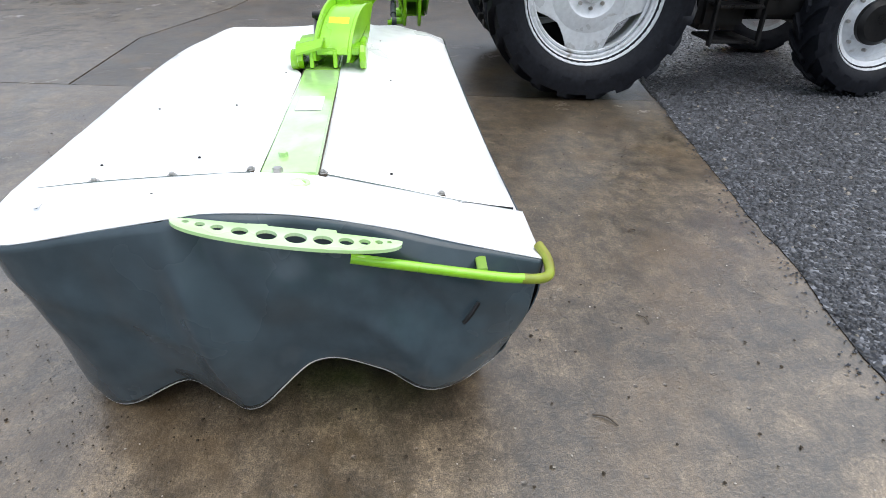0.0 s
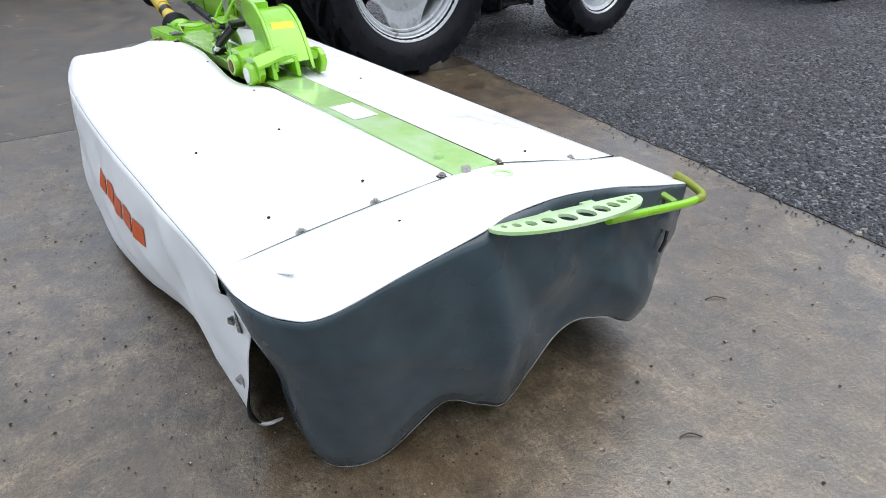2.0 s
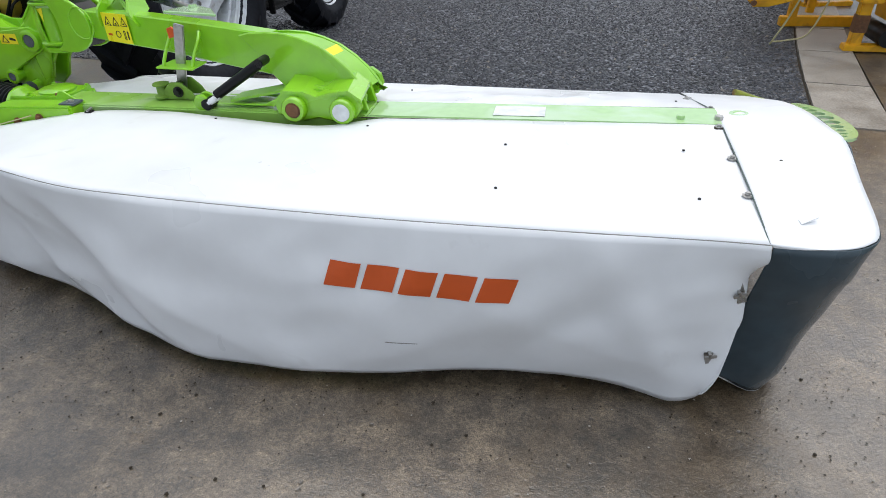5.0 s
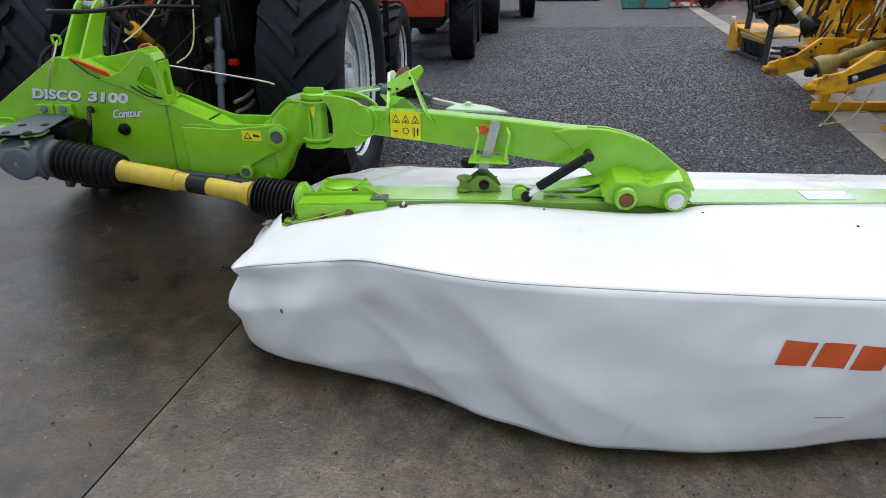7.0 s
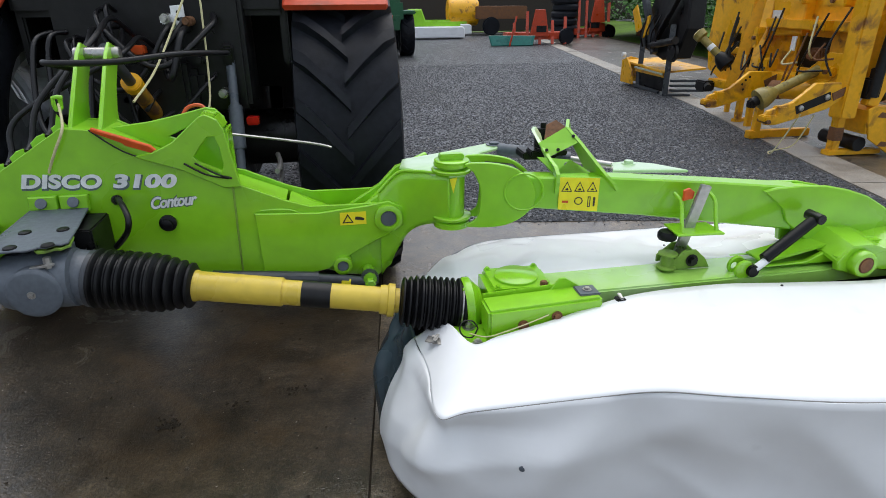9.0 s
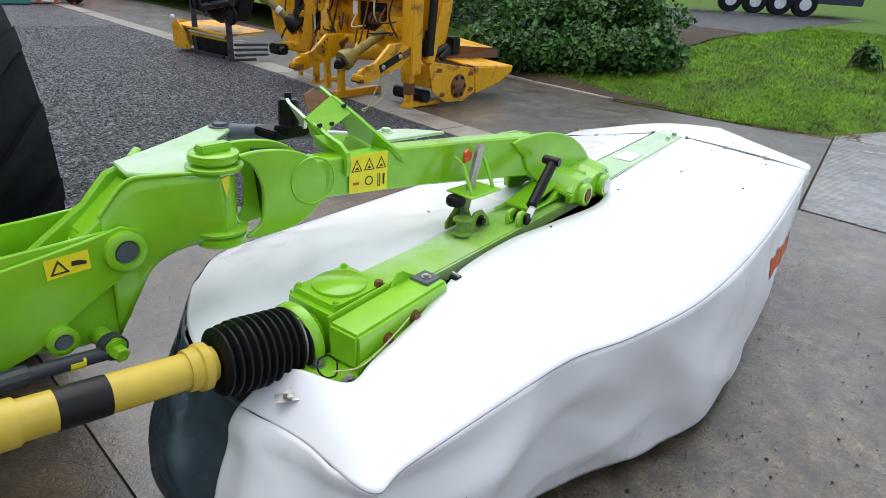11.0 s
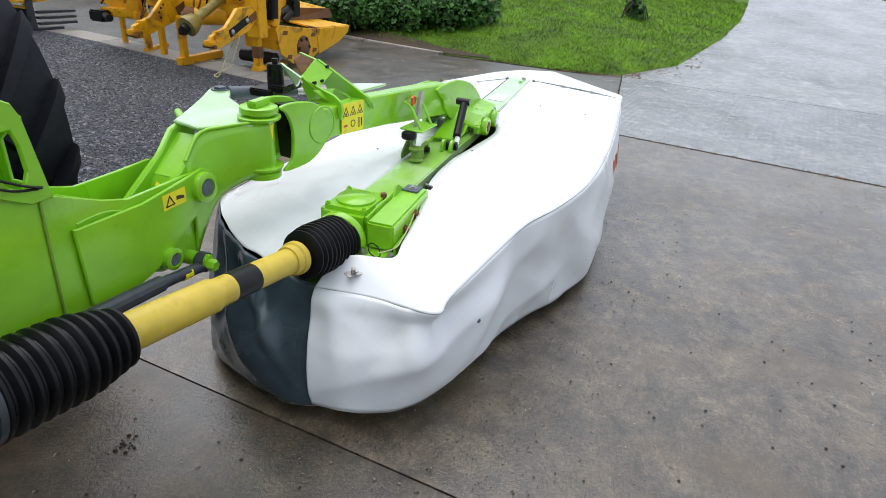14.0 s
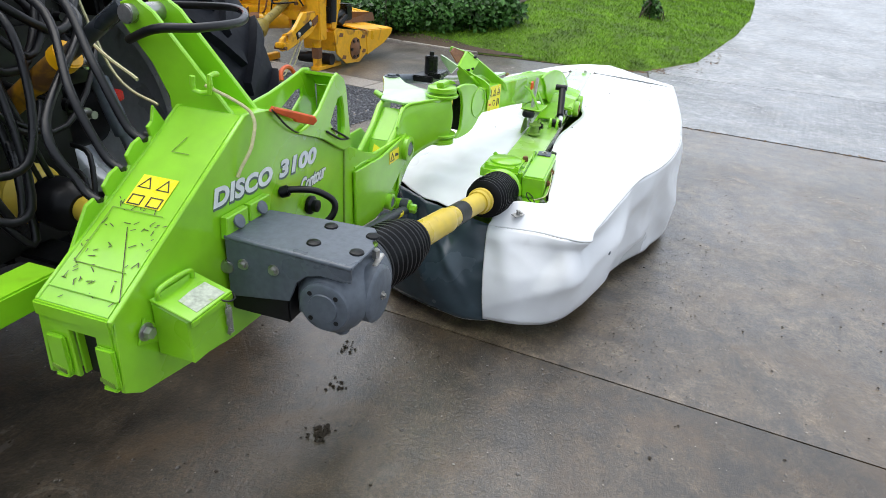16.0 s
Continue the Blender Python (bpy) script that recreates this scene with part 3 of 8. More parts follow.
def skirt(cols, per=16, rows=28, folds=(), ripple=0.006, seed=0, crease=0.0):
    """Columns of (top, middle, hem), smoothed along and down the sheet, with folds."""
    tops, mids, hems = (smooth_line([c[k] for c in cols], per) for k in range(3))
    out, run = [], 0.0
    for i in range(len(tops)):
        if i:
            run += (mids[i] - mids[i - 1]).length
        a, b = max(i - 1, 0), min(i + 1, len(mids) - 1)
        d = (mids[b] - mids[a])
        n = Vector((d.y, -d.x, 0)).normalized()
        col = []
        for k in range(rows + 1):
            v = k / rows
            p = tops[i] * (2 * (v - .5) * (v - 1)) + mids[i] * (-4 * v * (v - 1)) + hems[i] * (2 * v * (v - .5))
            f = 0.0
            for (s, w, lean, v0, dv, amp) in folds:
                f += amp * math.exp(-((run - s - lean * (v - .5)) / w) ** 2) * math.exp(-((v - v0) / dv) ** 2)
            f += ripple * noise.noise(Vector((run * 3.1, v * 2.2, seed))) * min(1, v * 4)
            f += 0.35 * ripple * noise.noise(Vector((run * 11, v * 6, seed + 7))) * min(1, v * 4)
            if crease:
                calm = 0.4 + 0.6 / (1 + math.exp((run - 2.1) * 5)) if crease > 0.025 else 1.0
                q = Vector((run * 0.95 + v * 0.75, v * 0.8 - run * 0.30, seed + 3))
                f += calm * crease * (0.40 - abs(noise.noise(q)) * 2.4) * min(1, v * 6) * (1 - 0.5 * v)
                q = Vector((run * 1.6 - v * 1.5, v * 0.9 + run * 0.5, seed + 8))
                f += calm * 0.42 * crease * (0.3 - abs(noise.noise(q)) * 2.2) * min(1, v * 6)
                q = Vector((run * 4.2 + v * 2.6, v * 2.4 - run * 1.4, seed + 21))
                f += 0.30 * crease * (0.22 - abs(noise.noise(q))) * min(1, v * 8) * (1 - 0.7 * v)
                f += 0.012 * min(1, v * 9) * math.exp(-v * 8) * noise.noise(Vector((run * 5, 0, seed + 9)))
            col.append(p + n * f)
        out.append(col)
    return out


def top_sheet(inner, outer, per=16, rows=18, crown=0.0, ripple=0.003, seed=3, mid=None, fine=0.4):
    a, b = smooth_line(inner, per), smooth_line(outer, per)
    m = smooth_line(mid, per) if mid else None
    out = []
    for i in range(len(a)):
        col = []
        for k in range(rows + 1):
            v = k / rows
            if m:
                p = a[i] * (2 * (v - .5) * (v - 1)) + m[i] * (-4 * v * (v - 1)) + b[i] * (2 * v * (v - .5))
            else:
                p = a[i].lerp(b[i], v)
            edge = min(1, 5 * v, 5 * (1 - v), 8 * (len(a) - 1 - i) / len(a))
            p = p + Vector((0, 0, crown * 4 * v * (1 - v) + edge * ripple * (noise.noise(Vector((p.x * 2.3, p.y * 3, seed))) + fine * noise.noise(Vector((p.x * 9, p.y * 9, seed))))))
            col.append(p)
        out.append(col)
    return out


REAR = [((-1.700, 0.262, 0.505), (-1.815, 0.240, 0.33), (-1.816, 0.216, 0.105)),
        ((-1.684, 0.05, 0.508), (-1.785, 0.062, 0.32), (-1.797, 0.083, 0.100)),
        ((-1.696, -0.172, 0.512), (-1.725, -0.140, 0.33), (-1.700, -0.068, 0.086)),
        ((-1.600, -0.198, 0.535), (-1.600, -0.215, 0.32), (-1.540, -0.158, 0.085)),
        ((-1.300, -0.294, 0.612), (-1.340, -0.305, 0.33), (-1.310, -0.228, 0.082)),
        ((-1.150, -0.349, 0.650), (-1.150, -0.340, 0.36), (-1.110, -0.272, 0.074)),
        ((-1.000, -0.432, 0.676), (-1.000, -0.400, 0.38), (-0.950, -0.350, 0.080)),
        ((-0.700, -0.503, 0.670), (-0.690, -0.490, 0.34), (-0.640, -0.484, 0.074)),
        ((-0.400, -0.540, 0.676), (-0.400, -0.580, 0.34), (-0.380, -0.556, 0.065)),
        ((0.000, -0.556, 0.676), (0.000, -0.600, 0.34), (0.000, -0.571, 0.068)),
        ((0.400, -0.556, 0.672), (0.400, -0.595, 0.34), (0.400, -0.550, 0.080)),
        ((0.750, -0.548, 0.670), (0.750, -0.575, 0.36), (0.760, -0.490, 0.085)),
        ((1.050, -0.540, 0.670), (1.050, -0.545, 0.38), (1.045, -0.470, 0.075)),
        ((1.270, -0.534, 0.670), (1.265, -0.530, 0.38), (1.260, -0.497, 0.052)),
        ((1.398, -0.531, 0.668), (1.392, -0.500, 0.40), (1.392, -0.535, 0.120))]
rear_skirt = skirt(REAR, folds=((0.10, .04, .1, .3, .3, .012), (0.25, .05, -.15, .4, .35, -.018), (0.38, .04, .2, .3, .3, .014), (0.55, .10, .15, .35, .30, -.020), (0.72, .07, -.25, .45, .35, .022), (1.05, .16, .30, .35, .28, -.034), (1.45, .16, .45, .5, .35, -.026),
                                (1.62, .09, .4, .55, .35, .016), (2.15, .10, .2, .8, .25, .014), (2.9, .15, -.5, .75, .3, -.014), (3.15, .12, -.6, .6, .4, -.018), (3.33, .07, .3, .6, .4, .016)), crease=0.046)
END = ((0, (1.397, -0.531, 0.667)), (.10, (1.403, -0.538, 0.622)), (.17, (1.390, -0.503, 0.585)), (.24, (1.377, -0.474, 0.545)), (.36, (1.388, -0.480, 0.475)), (.50, (1.391, -0.500, 0.405)),
       (.68, (1.380, -0.518, 0.290)), (.80, (1.366, -0.536, 0.200)), (.88, (1.345, -0.530, 0.125)), (.94, (1.330, -0.488, 0.072)), (1, (1.352, -0.440, 0.088)))


def end_edge(v):
    """The curled free edge of the rear skirt."""
    for (p, a), (q, b) in zip(END, END[1:]):
        if v <= q:
            return Vector(a).lerp(Vector(b), (v - p) / (q - p))
    return Vector(END[-1][1])


for i in range(18):
    col, w = rear_skirt[-18 + i], ((i + 1) / 18) ** 1.8
    for k, p in enumerate(col):
        p += (end_edge(k / (len(col) - 1)) - p) * w
REAR_IN = [(-1.612, 0.235, 0.580), (-1.590, 0.16, 0.600), (-1.545, 0.045, 0.595), (-1.46, 0.045, 0.615), (-1.28, 0.06, 0.645), (-1.12, 0.09, 0.668), (-0.95, 0.12, 0.678),
           (-0.68, 0.125, 0.682), (-0.42, 0.10, 0.678), (-0.05, 0.070, 0.676), (0.22, 0.150, 0.688), (0.75, 0.158, 0.700), (1.05, 0.162, 0.706), (1.25, 0.164, 0.711), (1.39, 0.166, 0.714)]
rear_cover = solid(part("rear_cover", sheet_bm(top_sheet(REAR_IN, [c[0] for c in REAR], ripple=0.004)), M_WHITE, MW, "white tarpaulin cover stretched flat", 180))
# black inner side: shade under the skirt put into its colour
shade_backed(part("skirt", sheet_bm(rear_skirt), M_WHITE, rear_cover, "white tarpaulin skirt with soft folds", 180), M_DARK)
part("seam", tube_bm([Vector(c[0]) + Vector((0, 0, 0.001)) for c in REAR], 0.0017, 6, 10), M_SEAM, rear_cover)
part("hem", tube_bm([c[-1] for c in rear_skirt], 0.004, 6, straight=True), M_HEM, rear_cover)

# outer hood and its grey skirt
OUTER = [((1.402, -0.528, 0.662), (1.400, -0.455, 0.36), (1.408, -0.420, 0.105)),
         ((1.545, -0.520, 0.660), (1.53, -0.465, 0.33), (1.518, -0.402, 0.042)),
         ((1.640, -0.475, 0.656), (1.615, -0.420, 0.33), (1.575, -0.350, 0.034)),
         ((1.690, -0.400, 0.660), (1.665, -0.320, 0.34), (1.612, -0.250, 0.062)),
         ((1.706, -0.200, 0.698), (1.705, -0.160, 0.38), (1.645, -0.070, 0.168)),
         ((1.722, 0.000, 0.736), (1.745, 0.030, 0.40), (1.685, 0.050, 0.115)),
         ((1.708, 0.100, 0.743), (1.765, 0.140, 0.43), (1.715, 0.150, 0.105)),
         ((1.695, 0.300, 0.728), (1.735, 0.340, 0.46), (1.735, 0.330, 0.285)),
         ((1.690, 0.520, 0.685), (1.750, 0.560, 0.44), (1.750, 0.500, 0.255)),
         ((1.682, 0.740, 0.622), (1.755, 0.740, 0.40), (1.750, 0.660, 0.178)),
         ((1.668, 0.958, 0.560), (1.670, 0.915, 0.36), (1.655, 0.842, 0.205))]
outer_skirt = skirt(OUTER, folds=((0.30, .06, .1, .5, .4, .010), (0.50, .06, .1, .5, .5, -.014), (0.74, .05, .05, .5, .45, .038), (0.87, .06, .25, .35, .35, -.030), (1.02, .05, .2, .3, .25, .012), (1.22, .06, .3, .6, .4, .014), (1.40, .04, .4, .4, .3, -.012)), seed=11, ripple=0.010, crease=0.032)
oc = [Vector(c[0]) for c in OUTER]
PROFILE = ((-0.54, 0.668), (-0.31, 0.690), (-0.09, 0.703), (0.16, 0.714), (0.34, 0.704), (0.70, 0.618), (0.96, 0.563))


def hood_z(y):
    """Height of the covers across their joint."""
    for (a, p), (b, q) in zip(PROFILE, PROFILE[1:]):
        if y <= b:
            return p + (q - p) * (y - a) / (b - a)
    return PROFILE[-1][1]


outer_in = [(1.392, p.y, hood_z(p.y) + 0.001) for p in oc]
outer_in[2], outer_in[3] = (1.392, -0.44, hood_z(-0.44)), (1.392, -0.34, hood_z(-0.34))
outer_hood = solid(part("outer_cover", sheet_bm(top_sheet(outer_in, oc, ripple=0.002, seed=5)), M_WHITE, MW, "white outer hood of the mower", 180))
shade_backed(part("skirt", sheet_bm(outer_skirt), M_GREY, outer_hood, "grey tarpaulin skirt with a wavy hem", 180), M_DARK)
part("hem", tube_bm([c[-1] for c in outer_skirt], 0.0045, 6, straight=True), M_HEM, outer_hood)
part("slit", tube_bm([Vector(c) for c in ((1.392, -0.53, 0.6705), (1.392, -0.31, 0.6935), (1.392, -0.09, 0.7075), (1.392, 0.14, 0.7175))], 0.0021, 6), M_SHADOWINK, outer_hood)
part("slit", tube_bm([(1.391, 0.36, 0.705), (1.391, 0.55, 0.660), (1.391, 0.70, 0.623), (1.389, 0.93, 0.572)], 0.0018, 6), M_SHADOWINK, outer_hood)

# front cover over the forward half
FI = [(-1.690, 0.43, 0.552), (-1.45, 0.335, 0.640), (-1.20, 0.318, 0.672), (-0.80, 0.318, 0.684), (-0.30, 0.318, 0.690), (0.30, 0.325, 0.696), (0.90, 0.330, 0.702), (1.39, 0.336, 0.706)]
FM = [(-1.575, 0.685, 0.552), (-1.37, 0.665, 0.610), (-1.17, 0.62, 0.644), (-0.80, 0.62, 0.648), (-0.30, 0.62, 0.650), (0.30, 0.62, 0.652), (0.90, 0.62, 0.650), (1.39, 0.63, 0.640)]
FO = [(-1.340, 0.915, 0.562), (-1.26, 0.935, 0.566), (-1.08, 0.930, 0.572), (-0.80, 0.925, 0.574), (-0.30, 0.922, 0.575), (0.30, 0.922, 0.574), (0.90, 0.928, 0.571), (1.38, 0.942, 0.567)]
front_cover = solid(part("front_cover", sheet_bm(top_sheet(FI, FO, mid=FM, ripple=0.024, seed=21, fine=0.7)), M_WHITE, MW, "white tarpaulin front cover, slightly rumpled", 180))
FRONT = [((1.668, 0.958, 0.559), (1.670, 0.917, 0.36), (1.650, 0.847, 0.205)), ((1.38, 0.945, 0.566), (1.38, 0.90, 0.34), (1.38, 0.85, 0.10)), ((0.9, 0.928, 0.571), (0.9, 0.91, 0.32), (0.9, 0.86, 0.07)),
         ((0.3, 0.925, 0.573), (0.3, 0.91, 0.32), (0.3, 0.85, 0.05)), ((-0.3, 0.925, 0.574), (-0.3, 0.91, 0.32), (-0.3, 0.86, 0.07)), ((-0.8, 0.928, 0.573), (-0.8, 0.92, 0.32), (-0.8, 0.89, 0.05)),
         ((-1.2, 0.937, 0.567), (-1.22, 0.96, 0.3), (-1.25, 0.93, 0.05)), ((-1.33, 0.917, 0.562), (-1.42, 0.92, 0.3), (-1.45, 0.90, 0.06)), ((-1.405, 0.866, 0.559), (-1.50, 0.87, 0.3), (-1.53, 0.85, 0.06)), ((-1.517, 0.757, 0.554), (-1.64, 0.73, 0.32), (-1.68, 0.73, 0.075)),
         ((-1.650, 0.563, 0.549), (-1.81, 0.49, 0.32), (-1.80, 0.49, 0.085)), ((-1.700, 0.400, 0.540), (-1.80, 0.33, 0.30), (-1.830, 0.31, 0.085)), ((-1.690, 0.22, 0.500), (-1.775, 0.205, 0.30), (-1.800, 0.19, 0.090))]
front_skirt = skirt(FRONT, folds=((3.40, .05, .2, .35, .3, .016), (3.50, .04, -.2, .4, .3, -.020), (3.60, .035, .35, .35, .3, .022), (3.70, .035, -.3, .30, .25, -.026), (3.80, .03, .25, .35, .3, .022)), ripple=0.016, seed=31, crease=0.026)
shade_backed(part("skirt", sheet_bm(front_skirt), M_GREY, front_cover, "dark grey tarpaulin skirt, shiny with rain", 180), M_DARK)
part("hem", tube_bm([c[-1] for c in front_skirt], 0.004, 6, straight=True), M_HEM, front_cover)


def skirt_y(x, z):
    """The rear skirt's y at a place on it."""
    best = []
    for col in rear_skirt:
        for p, q in zip(col, col[1:]):
            if q.z <= z <= p.z:
                t = (p.z - z) / max(1e-6, p.z - q.z)
                best.append((p.x + (q.x - p.x) * t, p.y + (q.y - p.y) * t))
                break
    best = [b for b in best if b[0] > -1.0]
    for a, b in zip(best, best[1:]):
        if a[0] <= x <= b[0]:
            return a[1] + (b[1] - a[1]) * (x - a[0]) / max(1e-6, b[0] - a[0])
    return -0.58


def draped(quad, nu=14, nv=9, off=0.0072):
    """A thin patch lying on the rear skirt within four (x, z) corners."""
    bm = bmesh.new()
    (ax, az), (bx, bz), (cx, cz), (dx, dz) = quad
    grid = []
    for i in range(nu + 1):
        u, col = i / nu, []
        for k in range(nv + 1):
            v = k / nv
            x = (ax * (1 - u) + bx * u) * (1 - v) + (dx * (1 - u) + cx * u) * v
            z = (az * (1 - u) + bz * u) * (1 - v) + (dz * (1 - u) + cz * u) * v
            col.append(bm.verts.new((x, skirt_y(x, z) - off, z)))
        grid.append(col)
    for a, b in zip(grid, grid[1:]):
        for k in range(nv):
            bm.faces.new((a[k], b[k], b[k + 1], a[k + 1]))
    return bm


# maker's mark: five slanted orange blocks
for k in range(5):
    x0 = 0.200 + 0.1130 * k
    zt, zb = 0.541 - 0.004 * k, 0.460 - 0.004 * k
    part("mark", draped([(x0 + 0.024, zt), (x0 + 0.118, zt - 0.003), (x0 + 0.094, zb - 0.003), (x0 - 0.002, zb)]), M_LOGO, rear_cover, "slanted orange printed block")

# small screws and studs on the covers
for x, y, z in ((1.249, -0.337, 0.684), (1.242, -0.044, 0.703), (0.672, -0.049, 0.693), (0.674, -0.344, 0.680), (1.516, -0.098, 0.708), (-0.393, -0.039, 0.669), (-0.391, -0.334, 0.668), (0.15, 0.07, 0.686), (-0.47, 0.08, 0.681), (1.30, 0.55, 0.661), (-0.66, 0.509, 0.668), (0.2, 0.56, 0.662)):
    part("rivet", lathe_bm([(0.0048, 0), (0.0044, 0.003), (0.002, 0.004), (0, 0.0042)], (x, y, z + 0.002), (0, 0, 1), 12), M_DARK, rear_cover, smooth=40)
for x, y, z in ((1.380, -0.086, 0.703), (1.381, -0.306, 0.689)):
    hex_bolt(outer_hood, (x, y, z + 0.002), (0, 0, 1), 0.008, 0.008)
    part("washer", lathe_bm([(0.015, 0), (0.015, 0.003), (0.008, 0.003)], (x, y, z + 0.001), (0, 0, 1), 20), M_STEEL, outer_hood)
for x, y, z in ((1.378, 0.140, 0.716), (1.388, 0.348, 0.706), (1.369, 0.702, 0.621)):
    part("clip", box_bm(x - 0.015, y - 0.013, z - 0.006, x + 0.015, y + 0.013, z + 0.003, 0.003), M_TWIG, outer_hood)
    hex_bolt(outer_hood, (x, y, z + 0.004), (0, 0, 1), 0.008, 0.006)
part("screw", lathe_bm([(0.014, 0), (0.013, 0.003), (0.006, 0.006), (0, 0.006)], (-1.664, -0.150, 0.519), (-0.3, -0.4, 0.8), 14), M_PALE, rear_cover, smooth=40)
part("screw", lathe_bm([(0.011, 0), (0.010, 0.004), (0, 0.006)], (-1.476, -0.272, 0.385), (-0.3, -1, 0), 12), M_CAST, rear_cover, smooth=40)


def latch(at, n, along, parent):
    """A turn buckle with its eyelet."""
    at, n, along = Vector(at), Vector(n).normalized(), Vector(along).normalized()
    side = n.cross(along)
    la = part("latch", plate_bm([(-0.034, -0.015), (0.034, -0.015), (0.034, 0.015), (-0.034, 0.015)], at + n * 0.003, along, side, 0.003, 0), M_STEEL, parent, "small steel turn buckle")
    part("tongue", join_bm(bar_bm(at - along * 0.006 + n * 0.004, at - along * 0.004 + n * 0.02, 0.008, 0.02, 0.001, along), bar_bm(at + n * 0.016 - side * 0.018, at + n * 0.016 + side * 0.018, 0.012, 0.006, 0.002, n)), M_STEEL, la)


latch((-1.645, 0.140, 0.560), (-0.1, -0.1, 1), (0.8, -0.5, 0), rear_cover)
latch((1.362, skirt_y(1.362, 0.495), 0.495), (0.1, -1, 0.05), (0.4, 0, -1), rear_cover)
latch((1.330, skirt_y(1.330, 0.275), 0.275), (0.1, -1, 0), (0.3, 0, -1), rear_cover)
part("slit", draped([(0.37, 0.259), (0.47, 0.256), (0.47, 0.253), (0.37, 0.255)], 4, 1, 0.005), M_SEAM, rear_cover)
part("tear", tube_bm([(1.742, 0.775, 0.475), (1.752, 0.755, 0.445), (1.752, 0.735, 0.415)], 0.006, 6), M_DARK, outer_hood)
part("eyelet", plate_bm(circle2(0, 0, 0.032, 24), (1.472, 0.289, 0.7165), (1, 0, 0.06), (0, 1, -0.06), 0.006, 0.001, [circle2(0.002, 0, 0.019, 18)]), M_GREEN_D, outer_hood, "pale green ring")
part("eyelet_core", cyl_bm((1.474, 0.289, 0.708), (1.474, 0.289, 0.7160), 0.0195, seg=18), M_GREEN, outer_hood)
part("tear", tube_bm([(1.392, 0.735, 0.613), (1.402, 0.765, 0.607), (1.392, 0.80, 0.600), (1.388, 0.86, 0.588), (1.380, 0.93, 0.574)], 0.0030, 6), M_DARK, outer_hood)
part("flap_hole", plate_bm([(-0.022, -0.02), (0.030, -0.006), (0.004, 0.026)], (1.487, -0.40, 0.6725), (1, 0, 0.06), (0, 1, 0.10), 0.002, 0), M_SHADOWINK, outer_hood, "small cut flap in the tarpaulin")
part("flap", plate_bm([(0, 0), (0.050, 0.014), (0.046, 0.030), (0.0, 0.022)], (1.492, -0.425, 0.676), (1, 0.2, 0.22), (-0.1, 1, 0.1), 0.003, 0), M_WHITE, outer_hood)

# perforated trim plate and guard bar on the outer end
a, b = Vector((1.722, 0.015, 0.740)), Vector((1.735, 0.572, 0.663))
axl, ayl = (b - a).normalized(), Vector((0.98, 0.04, 0.05))
L = (b - a).length
outline = [(L * (0.5 - 0.5 * math.cos(math.pi * k / 24)), -0.010 * math.sin(math.pi * k / 24) ** 0.7) for k in range(25)]
outline += [(L * (0.5 + 0.5 * math.cos(math.pi * k / 24)), 0.088 * math.sin(math.pi * k / 24) ** 0.85) for k in range(1, 24)]
HOLES = ((0.070, 0.008), (0.132, 0.012), (0.205, 0.015), (0.300, 0.020), (0.412, 0.025), (0.535, 0.027), (0.650, 0.024), (0.750, 0.019), (0.830, 0.0145), (0.893, 0.010), (0.940, 0.0065))
holes = [circle2(L * f, 0.040 * math.sin(math.pi * f) ** 0.8, r, 18) for f, r in HOLES]
trim = part("trim_plate", plate_bm(outline[::-1], a, axl, ayl, 0.009, 0, [h[::-1] for h in holes]), M_GREEN_D, MW, "pale green leaf-shaped plate with round holes")
for f in (0.36, 0.66):
    part("tab", bar_bm(a.lerp(b, f - 0.045) + Vector((-0.010, 0, 0)), a.lerp(b, f + 0.045) + Vector((-0.010, 0, 0)), 0.030, 0.009, 0.002), M_GREEN_D, trim)
bar = part("guard_bar", tube_bm([(1.750, 0.441, 0.632), (1.750, 0.62, 0.598), (1.750, 0.820, 0.562), (1.748, 0.890, 0.553)], 0.014, 12, 6), M_GREEN, MW, "lime green tubular guard bar", 60)
part("bend", tube_bm([(1.748, 0.885, 0.553), (1.746, 0.930, 0.549), (1.728, 0.962, 0.546), (1.70, 0.972, 0.552), (1.66, 0.970, 0.566), (1.62, 0.955, 0.580)], 0.0142, 12, 6), M_BENT, bar, "stained bent end of the bar", 60)
part("bracket", bar_bm((1.69, 0.78, 0.588), (1.742, 0.78, 0.578), 0.028, 0.010, 0.002), M_DIRTY, bar)

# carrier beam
# reflected sky along the beam is painted in, stronger on the outer half
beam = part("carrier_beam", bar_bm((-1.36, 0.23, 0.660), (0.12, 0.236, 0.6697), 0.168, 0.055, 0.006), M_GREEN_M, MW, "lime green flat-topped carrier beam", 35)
part("beam_end", bar_bm((0.122, 0.236, 0.6698), (1.405, 0.251, 0.690), 0.168, 0.055, 0.006), M_GREEN_D, beam, "pale green outer half with sky sheen in its colour", 35)
for e in (-1, 1):
    part("slot_edge", tube_bm([(0.10, 0.236 + e * 0.0875, 0.690), (0.75, 0.2435 + e * 0.0875, 0.7015), (1.400, 0.251 + e * 0.0875, 0.7135)], 0.0022, 6, 4), M_TWIG, beam)
part("warning_label", plate_bm([(0, -0.05), (0.19, -0.05), (0.19, 0.05), (0, 0.05)], (0.60, 0.240, 0.7068), (1, 0.012, 0.0158), (0, 1, 0), 0.001, 0), M_PALE, beam, "sun-bleached white sticker")
for x, y in ((1.264, 0.217), (1.392, 0.219)):
    hex_bolt(beam, (x, y, 0.699 + 0.0158 * (x - 0.7)), (0, 0, 1), 0.015, 0.018, M_GREEN_D if x < 1.3 else M_STEEL)
